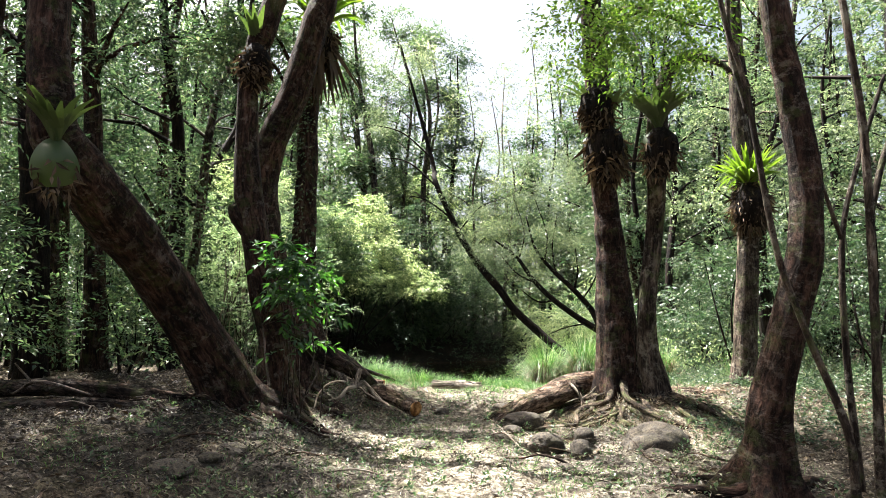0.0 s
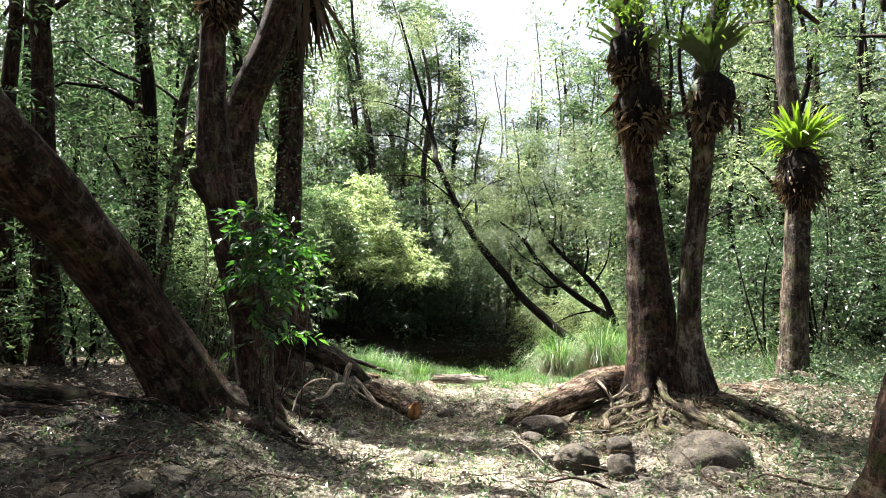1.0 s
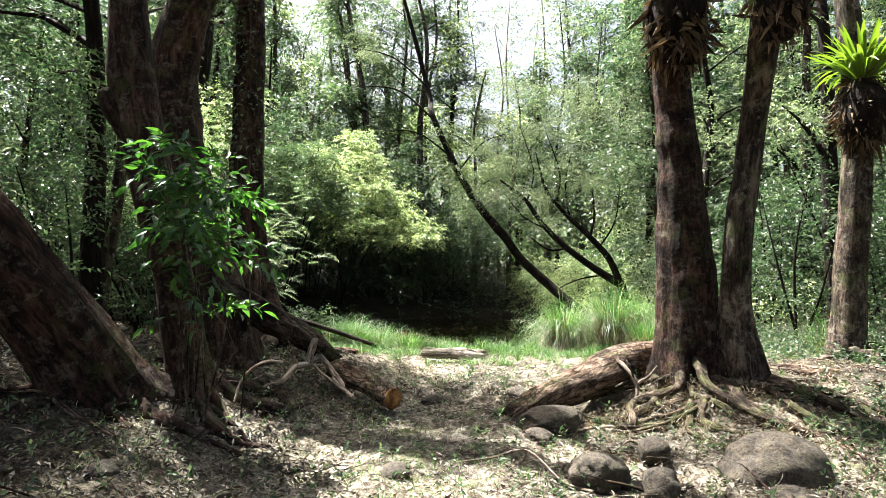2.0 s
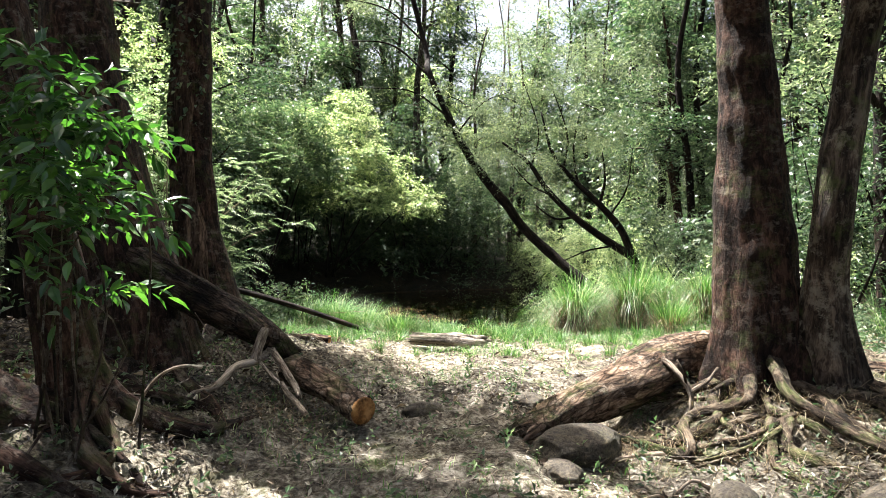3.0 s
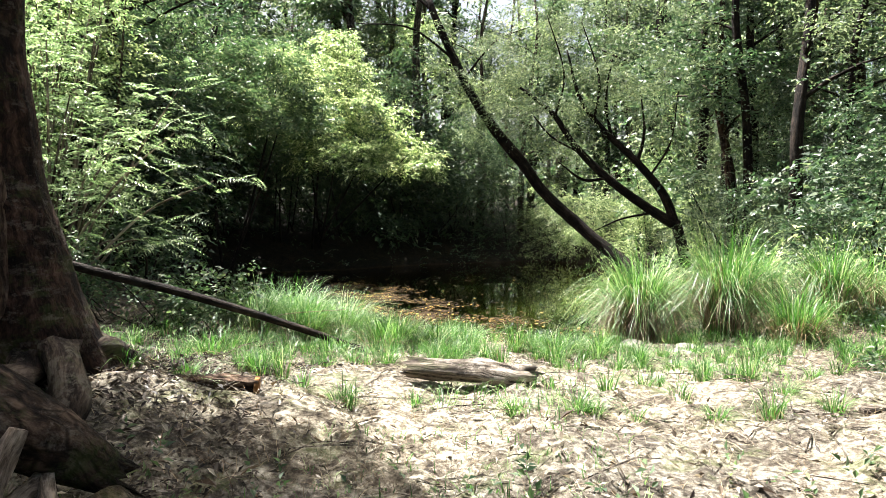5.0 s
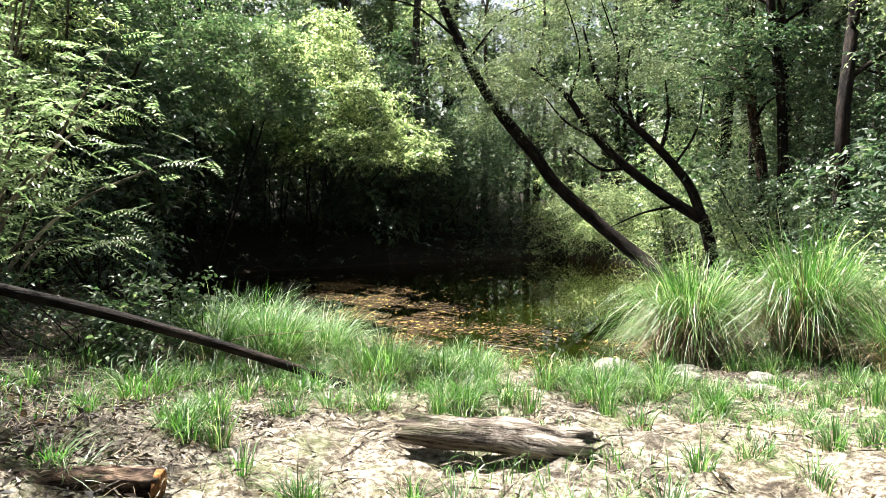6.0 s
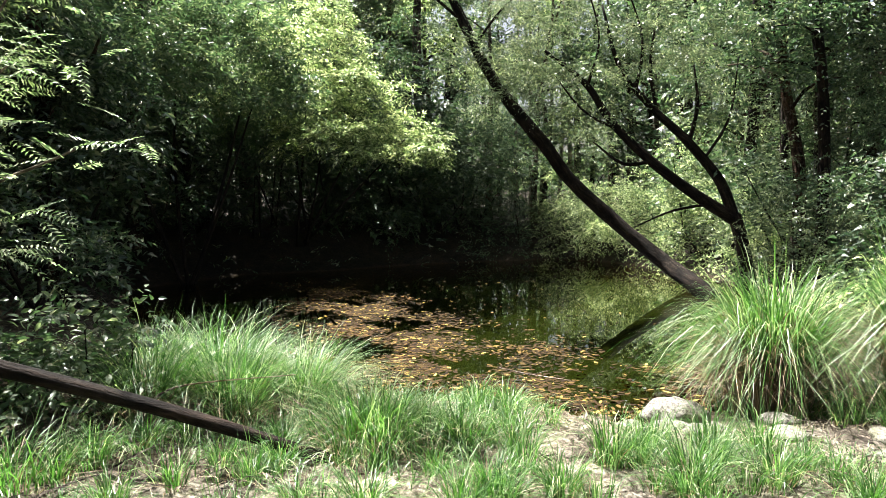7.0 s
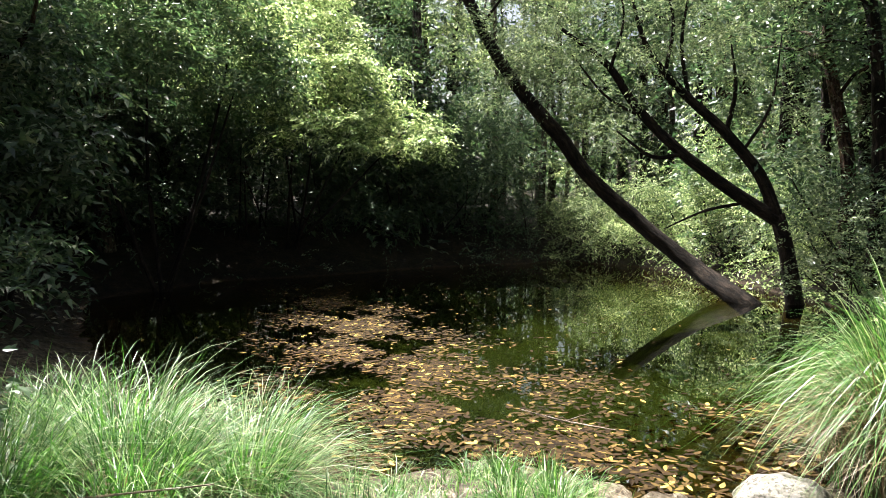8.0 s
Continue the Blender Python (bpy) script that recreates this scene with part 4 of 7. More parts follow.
# trunk that carries the nest fern
t5 = big_tree("fern_bearing_tree", (4.85, 10.7, 0.6), "grey-brown straight trunk carrying a nest fern")
part("trunk", tube([(4.8, 10.7, 0.35, 0.27), (4.82, 10.7, 0.9, 0.20), (4.88, 10.7, 1.83, 0.18), (4.97, 10.7, 2.93, 0.165), (5.05, 10.8, 3.86, 0.15), (5.02, 10.9, 5.2, 0.13), (5.09, 11.0, 7.2, 0.11), (5.1, 11.0, 10.5, 0.05)], 22, 0.06, 0.055, 2.2, 5, 0.36, 101), BARK_GREY, t5)
add_roots(t5, 4.85, 10.7, [3.4, 4.3, 5.2, 6.0], 1.0, 0.08, 103, BARK_GREY)
part("crown", overhead([(4.6, 11.4, 9.5, 1.4, 0.9), (5.6, 10.6, 10.4, 1.5, 1.0), (5.4, 11.6, 8.4, 1.1, 0.7)], 500, 104), LEAF_MID, t5)

# near trunk and slim stems by the camera's way
t6 = big_tree("curved_tree", (2.4, 5.1, 0.5), "dark curved trunk with a broad buttressed foot")
part("trunk", tube([(2.42, 5.15, 0.25, 0.30), (2.43, 5.1, 0.75, 0.185), (2.45, 5.0, 1.18, 0.145), (2.58, 4.9, 1.79, 0.128), (2.66, 4.8, 2.28, 0.117), (2.68, 4.8, 2.83, 0.108), (2.61, 4.8, 3.48, 0.10), (2.52, 4.8, 4.15, 0.095), (2.4, 4.9, 6.5, 0.09), (2.6, 5.2, 9.0, 0.04)], 26, 0.05, 0.05, 1.7, 5, 0.42, 111), BARK_RED, t6)
add_roots(t6, 2.4, 5.1, [1.6, 2.5, 3.2, 4.0, 0.4], 1.2, 0.06, 113, BARK_RED, 0.02)
part("crown", overhead([(2.0, 4.4, 8.0, 1.3, 0.8), (3.2, 5.4, 8.8, 1.5, 1.0), (3.8, 4.4, 7.4, 1.2, 0.7)], 450, 114), LEAF_MID, t6)


def slim(paths, seed, label):
    x, y, z = paths[0][0][:3]
    ob = thing("slim_sapling", (x, y, z), label, "sapling", "slim saplings")
    part("stem", tube([(*q[:3], 0.66 * q[3]) for q in paths[0]], 8, 0.08, 0.06, 0.3, 3, 0.2, seed), BARK_GREY, ob)
    for i, p in enumerate(paths[1:]):
        part("branch", tube(p, 6, 0.08, 0.06, seed=seed + i + 1), BARK_GREY, ob)
    return ob


slim([[(2.78, 4.6, 0.5, 0.05), (2.75, 4.6, 0.96, 0.042), (2.49, 4.6, 1.7, 0.036), (2.33, 4.6, 2.25, 0.034), (2.18, 4.6, 3.39, 0.03), (2.03, 4.6, 4.05, 0.028), (1.8, 4.7, 6.0, 0.015)],
      [(2.2, 4.62, 3.2, 0.024), (2.1, 4.65, 3.9, 0.02), (2.25, 4.7, 5.2, 0.01)]], 121, "slim grey sapling leaning across a larger trunk")
slim([[(2.95, 4.6, 0.45, 0.06), (2.96, 4.6, 0.9, 0.05), (3.0, 4.6, 1.98, 0.045), (3.01, 4.6, 2.99, 0.042), (2.95, 4.6, 3.79, 0.04), (2.8, 4.6, 5.5, 0.025)],
      [(3.0, 4.6, 2.4, 0.025), (3.25, 4.7, 3.0, 0.02), (3.6, 4.8, 3.5, 0.01)]], 131, "slim upright brown sapling with thin side branches")
slim([[(3.0, 4.9, 0.5, 0.045), (2.96, 4.9, 1.5, 0.036), (2.99, 4.9, 2.34, 0.032), (3.16, 4.9, 2.94, 0.028), (3.4, 4.9, 3.6, 0.02)], [(2.99, 4.9, 2.3, 0.018), (2.85, 4.9, 2.8, 0.014), (2.8, 4.95, 3.4, 0.006)]], 141, "slim crooked grey sapling")

# ---- the trees leaning over the pool ----
t7 = thing("leaning_pool_tree", (5.1, 24.0, 0.0), "slender dark trunk leaning far out over the pool", "tree", "trees leaning over the pool")
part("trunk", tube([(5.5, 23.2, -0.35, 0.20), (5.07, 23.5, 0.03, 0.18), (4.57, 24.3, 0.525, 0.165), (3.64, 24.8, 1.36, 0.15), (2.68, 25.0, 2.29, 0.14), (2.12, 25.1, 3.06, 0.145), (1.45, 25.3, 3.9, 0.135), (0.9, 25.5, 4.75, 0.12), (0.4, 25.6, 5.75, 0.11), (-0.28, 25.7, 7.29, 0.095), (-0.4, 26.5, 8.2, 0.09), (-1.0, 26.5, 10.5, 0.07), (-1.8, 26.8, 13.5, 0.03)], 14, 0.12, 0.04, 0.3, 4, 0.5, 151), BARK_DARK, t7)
for i, p in enumerate(([(-0.3, 25.7, 7.2, 0.04), (-1.5, 25.8, 8.2, 0.03), (-3.0, 26.0, 8.4, 0.012)], [(-0.45, 26.5, 8.5, 0.035), (-1.8, 26.4, 9.6, 0.025), (-3.6, 26.2, 9.9, 0.01)],
                       [(0.4, 25.6, 5.8, 0.035), (-0.8, 25.4, 6.6, 0.025), (-2.2, 25.3, 6.7, 0.01)], [(0.6, 25.6, 5.3, 0.03), (1.4, 25.2, 6.2, 0.02), (2.2, 25.0, 6.5, 0.01)])):
    part("branch", tube(p, 6, 0.2, 0.06, seed=155 + i), BARK_DARK, t7)
part("crown", crown_of([(0.5, 25.5, 5.0, 0.9, 0.7), (1.2, 25.3, 4.1, 0.8, 0.6), (2.2, 25.2, 4.2, 1.0, 0.8), (0.0, 25.6, 6.6, 0.5, 0.5), (2.0, 25.6, 5.6, 1.2, 0.9), (-1.6, 26.8, 12.5, 1.4, 1.0), (-2.8, 26.2, 10.0, 0.9, 0.6)], np.random.default_rng(158), 1700, 0.075, 10, 0.45, 0.36, 0.5, False), LEAF_GREY, t7)

t8 = thing("forked_pool_tree", (5.9, 23.2, 0.0), "dark fork-trunked tree leaning out with fine grey-green leaves", "tree", "trees leaning over the pool")
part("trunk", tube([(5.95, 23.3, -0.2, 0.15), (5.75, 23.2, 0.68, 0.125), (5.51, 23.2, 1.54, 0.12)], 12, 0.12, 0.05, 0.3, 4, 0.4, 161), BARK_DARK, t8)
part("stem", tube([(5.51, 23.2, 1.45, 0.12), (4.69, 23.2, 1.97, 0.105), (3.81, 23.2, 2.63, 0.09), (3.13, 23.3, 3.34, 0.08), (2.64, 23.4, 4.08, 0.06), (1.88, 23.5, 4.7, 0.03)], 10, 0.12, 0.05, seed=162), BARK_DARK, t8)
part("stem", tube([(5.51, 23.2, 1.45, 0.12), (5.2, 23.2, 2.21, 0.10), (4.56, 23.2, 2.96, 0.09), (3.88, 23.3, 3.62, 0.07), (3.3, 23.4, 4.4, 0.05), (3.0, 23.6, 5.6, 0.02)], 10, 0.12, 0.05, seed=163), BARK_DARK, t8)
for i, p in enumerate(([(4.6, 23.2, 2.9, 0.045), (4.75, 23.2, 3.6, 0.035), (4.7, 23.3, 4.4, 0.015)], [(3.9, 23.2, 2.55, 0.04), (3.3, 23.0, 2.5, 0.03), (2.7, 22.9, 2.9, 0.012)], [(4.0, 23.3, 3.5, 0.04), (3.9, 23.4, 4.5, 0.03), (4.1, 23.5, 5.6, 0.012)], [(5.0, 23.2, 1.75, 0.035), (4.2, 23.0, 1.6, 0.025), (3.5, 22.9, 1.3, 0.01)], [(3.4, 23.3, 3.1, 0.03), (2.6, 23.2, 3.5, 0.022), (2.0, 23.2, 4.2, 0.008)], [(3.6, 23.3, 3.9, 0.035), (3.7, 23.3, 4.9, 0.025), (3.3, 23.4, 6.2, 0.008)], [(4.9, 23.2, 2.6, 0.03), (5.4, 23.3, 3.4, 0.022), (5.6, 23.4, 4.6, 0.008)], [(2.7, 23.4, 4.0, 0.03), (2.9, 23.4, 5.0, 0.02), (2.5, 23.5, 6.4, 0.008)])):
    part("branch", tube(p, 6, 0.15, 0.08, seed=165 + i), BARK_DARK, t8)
part("crown", crown_of([(2.6, 23.6, 4.6, 1.1, 0.8), (3.6, 23.6, 5.4, 1.3, 0.9), (4.6, 23.6, 5.0, 1.1, 0.8), (3.0, 24.0, 6.6, 1.2, 0.8), (4.4, 24.2, 6.6, 1.3, 0.9), (1.8, 23.8, 5.4, 0.9, 0.7), (5.6, 23.8, 4.6, 1.1, 0.9), (3.4, 23.4, 3.9, 0.7, 0.5), (2.9, 22.9, 3.1, 0.5, 0.4), (6.6, 24.2, 6.0, 1.3, 1.0), (2.4, 24.6, 7.6, 1.1, 0.9), (5.4, 24.6, 7.6, 1.3, 1.0), (5.0, 23.0, 3.6, 0.6, 0.5)], np.random.default_rng(168), 2700, 0.075, 10, 0.42, 0.36, 0.4, False), LEAF_GREY, t8)

# ---- shrubs ----
shrub(6.4, 22.4, [(-1.2, -0.3, 0.6, 0.3, 0.4), (-1.0, -0.3, 1.1, 0.35, 0.35), (-0.7, -0.3, 0.7, 0.4, 0.45), (-0.5, -0.3, 1.4, 0.4, 0.35), (0.1, -0.4, 0.9, 0.6, 0.5), (0.5, -0.3, 1.5, 0.7, 0.5), (1.0, -0.4, 1.0, 0.7, 0.6), (1.4, -0.2, 1.8, 0.8, 0.6), (0.2, -0.5, 0.4, 0.6, 0.3), (1.8, -0.5, 1.2, 0.8, 0.7)],
      900, 0.06, LEAF_GREY, 205, "fine-leaved grey-green shrub round the foot of a leaning tree", k=12, reach=0.4, droop=0.3, stem_r=0.015)
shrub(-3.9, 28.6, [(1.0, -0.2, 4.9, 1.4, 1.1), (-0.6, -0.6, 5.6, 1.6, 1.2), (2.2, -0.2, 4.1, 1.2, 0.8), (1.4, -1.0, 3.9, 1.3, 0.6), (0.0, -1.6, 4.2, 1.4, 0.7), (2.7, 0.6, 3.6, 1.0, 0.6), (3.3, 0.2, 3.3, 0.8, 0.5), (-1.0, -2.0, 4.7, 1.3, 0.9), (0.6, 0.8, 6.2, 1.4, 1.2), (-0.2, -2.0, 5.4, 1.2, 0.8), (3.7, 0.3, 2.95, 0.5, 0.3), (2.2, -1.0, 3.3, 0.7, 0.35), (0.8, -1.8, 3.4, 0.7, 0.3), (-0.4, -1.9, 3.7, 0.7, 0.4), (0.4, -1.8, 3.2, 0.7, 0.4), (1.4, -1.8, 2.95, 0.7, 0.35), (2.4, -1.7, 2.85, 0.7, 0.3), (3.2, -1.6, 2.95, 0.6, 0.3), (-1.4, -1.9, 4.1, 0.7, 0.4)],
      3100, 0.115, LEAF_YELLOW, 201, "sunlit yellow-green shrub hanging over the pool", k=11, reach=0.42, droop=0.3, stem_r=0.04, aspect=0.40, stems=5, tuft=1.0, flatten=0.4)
shrub(-5.6, 24.6, [(0.4, 0, 4.9, 1.4, 1.0), (-0.8, -0.4, 5.8, 1.6, 1.2), (1.4, 0.6, 5.4, 1.3, 1.0), (1.7, 0.2, 4.2, 1.2, 0.7), (0.2, -1.4, 4.3, 1.3, 0.8), (-1.6, -1.8, 4.8, 1.4, 1.0), (0.9, 1.4, 3.8, 1.1, 0.6)],
      2300, 0.12, LEAF_MID, 211, "broad green shrub arching over the pool", k=12, reach=0.55, droop=0.4, stem_r=0.05, aspect=0.36, tuft=0.5, stems=4)
shrub(-5.3, 17.3, [(0.0, 0.0, 2.6, 0.8, 0.5), (0.5, -0.2, 3.2, 0.8, 0.5), (-0.4, 0.2, 3.6, 0.9, 0.6), (0.4, 0.2, 4.2, 0.8, 0.5), (-0.2, -0.2, 4.8, 0.9, 0.5), (0.6, -0.1, 5.4, 0.8, 0.5), (-0.9, 0.0, 3.0, 0.8, 0.5), (-0.8, 0.1, 5.6, 0.9, 0.6)],
      900, 0.08, LEAF_YELLOW, 223, "sunlit small-leaved shrub on the bank", k=11, reach=0.4, droop=0.2, stem_r=0.03, bark_m=BARK_GREY)
shrub(-6.6, 19.4, [(0.2, 0, 2.9, 1.0, 0.8), (-0.6, 0.2, 3.9, 1.2, 1.0), (0.9, 0.6, 3.7, 1.0, 0.8), (0.0, 0.9, 4.8, 1.2, 0.9), (-1.0, -0.6, 2.4, 0.9, 0.8)],
      1100, 0.11, LEAF_DARK, 221, "leafy green shrub on the bank", k=9, reach=0.5, stem_r=0.04)


def frond_bush(x, y, seed, label, heads):
    """Wattle-like bush: arching pale stems, each ending in flat fern-like sprays of small leaflets."""
    rng = np.random.default_rng(seed)
    z0 = float(land(x, y))
    ob = thing("feathery_shrub", (x, y, z0), label, "shrub", "shrubs by the pool")
    geos = []
    for i, (hx, hy, hz, n) in enumerate(heads):
        sx, sy = hx + 0.366 * (hz - 0.8), hy - 0.33 * (hz - 0.8)
        if sx > -2.6 and 13.5 < sy < 15.7 and i % 4:
            continue
        h = np.array([hx, hy, hz])
        foot = np.array([x + rng.normal(0, 0.12), y + rng.normal(0, 0.12), z0 - 0.05])
        mid = foot * 0.45 + h * 0.55 + np.array([0, 0, 0.25])
        part("stem", tube([(*foot, 0.02), (*mid, 0.014), (*h, 0.006)], 6, 0.1, 0.05, seed=seed + i, cap=False), BARK_PALE, ob)
        out = math.atan2(hy - y, hx - x)
        for q in range(int(1.8 * n)):
            a = out + rng.normal(0, 1.1)
            ln_ = rng.uniform(0.16, 0.44)
            base = h + np.array([rng.normal(0, 0.26), rng.normal(0, 0.26), rng.normal(0, 0.12)])
            d = np.array([math.cos(a), math.sin(a), rng.normal(0.08, 0.30)])
            sd_ = np.array([-math.sin(a), math.cos(a), rng.normal(0, 0.40)])
            m = 11
            u = np.repeat(np.linspace(0.1, 1, m), 2)
            sg = np.tile([1.0, -1.0], m)[:, None]
            pos = base + d * (u * ln_)[:, None] + np.array([0, 0, -0.22]) * (ln_ * u ** 2)[:, None]
            size = 0.060 * np.sin(np.pi * (0.2 + 0.72 * u)) * rng.uniform(0.85, 1.15, 2 * m)
            axis = sd_ * sg + d * 0.5 + rng.normal(0, 0.1, (2 * m, 3)) - np.array([0, 0, 0.12])
            face = unit(np.array([0, 0, 1.0]) + rng.normal(0, 0.38, (2 * m, 3)))
            geos.append(leaf_cloud(pos, axis, size, size * 0.32, rng, 0.1, face))
    part("foliage", joined(geos), LEAF_PALE, ob)
    return ob


rng = np.random.default_rng(232)
FEATHER = "feathery pale-green wattle-like shrub with layered sprays"
frond_bush(-4.1, 14.7, 231, FEATHER, [(-3.9 + rng.uniform(-0.3, 1.6), 14.6 + rng.uniform(-0.5, 0.5), 1.5 + 0.12 * i + rng.normal(0, 0.08), 11) for i in range(16)] + [(-2.3, 14.5, 2.03, 8), (-2.2, 14.55, 2.34, 7), (-2.55, 14.4, 2.9, 8), (-2.9, 14.5, 2.0, 8), (-3.15, 14.3, 2.45, 8)] + [(-3.3 + rng.uniform(0, 1.1), 14.4 + rng.uniform(-0.3, 0.3), 1.2 + 0.25 * i, 9) for i in range(5)])
frond_bush(-5.1, 15.0, 233, FEATHER, [(-5.1 + rng.uniform(-0.9, 1.0), 14.9 + rng.uniform(-0.7, 0.6), 1.3 + 0.2 * i + rng.normal(0, 0.1), 12) for i in range(15)])
frond_bush(-4.9, 15.9, 235, FEATHER, [(-4.7 + rng.uniform(-1.0, 0.9), 15.9 + rng.uniform(-0.5, 0.6), 2.4 + 0.18 * i + rng.normal(0, 0.1), 12) for i in range(17)])
shrub(-4.6, 15.4, [(0.0, 0.0, 1.5, 0.6, 0.5), (0.5, -0.2, 2.0, 0.6, 0.4), (-0.6, 0.0, 2.4, 0.7, 0.5), (0.5, 0.1, 2.8, 0.6, 0.4), (-0.2, -0.2, 3.4, 0.7, 0.5), (-0.9, 0.1, 3.9, 0.7, 0.5), (0.3, 0.1, 4.1, 0.6, 0.4), (-1.3, 0.0, 3.0, 0.7, 0.5)],
      700, 0.065, LEAF_PALE, 237, "sunlit pale small-leaved shrub on the bank", k=10, reach=0.34, droop=0.25, stem_r=0.02, bark_m=BARK_GREY, tuft=0.8)
shrub(-2.75, 13.95, [(0.0, 0.0, 0.8, 0.35, 0.28), (-0.5, -0.1, 0.9, 0.4, 0.3), (0.35, 0.0, 0.75, 0.3, 0.22), (-0.8, 0.0, 1.1, 0.4, 0.35)],
      330, 0.055, LEAF_MID, 243, "green broad-leaved weeds crowding the bank", "weeds", 8, 0.26, 0.5, 0.2, 12, stem_r=0.007, blade=2)
shrub(-2.15, 14.3, [(0.1, 0.0, 0.75, 0.22, 0.22), (-0.2, 0.0, 0.82, 0.26, 0.26), (0.25, 0.05, 0.95, 0.1, 0.14), (0.05, 0.05, 1.0, 0.1, 0.14), (-0.4, -0.1, 0.75, 0.3, 0.25)],
      260, 0.058, LEAF_MID, 241, "tall light green broad-leaved weeds on the bank", "weeds", 7, 0.24, 0.55, 0.2, 10, stem_r=0.007, blade=2)
shrub(-1.75, 8.0, [(0.0, -0.2, 2.35, 0.28, 0.2), (0.18, -0.2, 2.15, 0.28, 0.2), (-0.2, -0.2, 2.52, 0.22, 0.14), (0.02, -0.1, 1.9, 0.28, 0.22), (0.26, -0.25, 2.3, 0.2, 0.16), (0.25, -0.3, 1.85, 0.2, 0.14), (-0.18, -0.15, 2.05, 0.24, 0.22), (0.05, -0.1, 1.5, 0.22, 0.16)],
      150, 0.11, LEAF_BRIGHT, 251, "leafy sapling with glossy bright green leaves", "sapling", 7, 0.27, 0.38, 0.3, 10, stem_r=0.009, name="leafy_sapling", bark_m=BARK_GREY, blade=2)


BANK = "leafy green shrub hanging to the water's edge"
# Leaf tone per shrub follows sun and shade on the bank, put into colour.
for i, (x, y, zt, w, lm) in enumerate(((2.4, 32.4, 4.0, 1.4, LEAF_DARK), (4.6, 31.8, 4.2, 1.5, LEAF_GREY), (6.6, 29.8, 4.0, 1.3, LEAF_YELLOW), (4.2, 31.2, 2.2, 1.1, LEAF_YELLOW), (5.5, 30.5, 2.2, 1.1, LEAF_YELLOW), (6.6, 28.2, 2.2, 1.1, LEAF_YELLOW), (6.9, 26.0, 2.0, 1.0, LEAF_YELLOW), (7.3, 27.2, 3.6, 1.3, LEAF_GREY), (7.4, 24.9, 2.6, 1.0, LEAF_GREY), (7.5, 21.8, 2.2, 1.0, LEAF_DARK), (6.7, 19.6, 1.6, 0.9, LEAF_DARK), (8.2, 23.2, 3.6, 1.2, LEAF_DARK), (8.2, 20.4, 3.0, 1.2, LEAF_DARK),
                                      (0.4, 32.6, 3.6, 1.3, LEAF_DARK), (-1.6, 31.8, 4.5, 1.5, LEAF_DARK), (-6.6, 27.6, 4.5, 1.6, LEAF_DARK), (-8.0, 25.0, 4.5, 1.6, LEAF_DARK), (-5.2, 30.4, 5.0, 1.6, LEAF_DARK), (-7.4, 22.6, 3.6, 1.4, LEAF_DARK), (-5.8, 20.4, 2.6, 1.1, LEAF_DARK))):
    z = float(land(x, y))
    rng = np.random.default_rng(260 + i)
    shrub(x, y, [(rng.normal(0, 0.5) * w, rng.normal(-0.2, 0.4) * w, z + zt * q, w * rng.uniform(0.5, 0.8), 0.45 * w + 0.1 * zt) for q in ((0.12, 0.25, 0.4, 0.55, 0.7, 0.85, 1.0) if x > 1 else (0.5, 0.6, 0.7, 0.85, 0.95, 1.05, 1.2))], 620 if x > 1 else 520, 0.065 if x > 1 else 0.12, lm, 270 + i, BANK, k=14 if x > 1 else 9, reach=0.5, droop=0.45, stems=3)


# low cover that hangs over the banks of the pool
rng = np.random.default_rng(291)
n = 19000
x, y = rng.uniform(-12, 11, n), rng.uniform(16.5, 37, n)
sd = shore(x, y)
ok = (sd > -0.25) & (sd < 5) & ~((y < 20.5) & (x > -7) & (x < 5)) & ~((x > 2) & (x < 5.5) & (y < 20)) & (rng.uniform(size=n) < np.where((x < 0.4) & (x > -7.5) & (y > 20.5) & (y < np.where(x < -3, 29.5, 31.5)), 0.08, 0.75))
x, y, sd = x[ok], y[ok], sd[ok]
# Lighter leaves on the sunlit side, darker in shade: light put into leaf colour.
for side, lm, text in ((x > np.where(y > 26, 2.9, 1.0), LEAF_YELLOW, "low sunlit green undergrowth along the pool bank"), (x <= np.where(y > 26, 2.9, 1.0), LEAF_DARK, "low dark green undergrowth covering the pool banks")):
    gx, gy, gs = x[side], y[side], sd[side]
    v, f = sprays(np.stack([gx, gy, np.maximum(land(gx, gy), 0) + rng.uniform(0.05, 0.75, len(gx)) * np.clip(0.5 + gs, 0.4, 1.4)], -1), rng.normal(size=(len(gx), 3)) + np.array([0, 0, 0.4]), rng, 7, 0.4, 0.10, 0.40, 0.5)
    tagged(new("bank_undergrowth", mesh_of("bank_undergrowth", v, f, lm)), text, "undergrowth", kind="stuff")
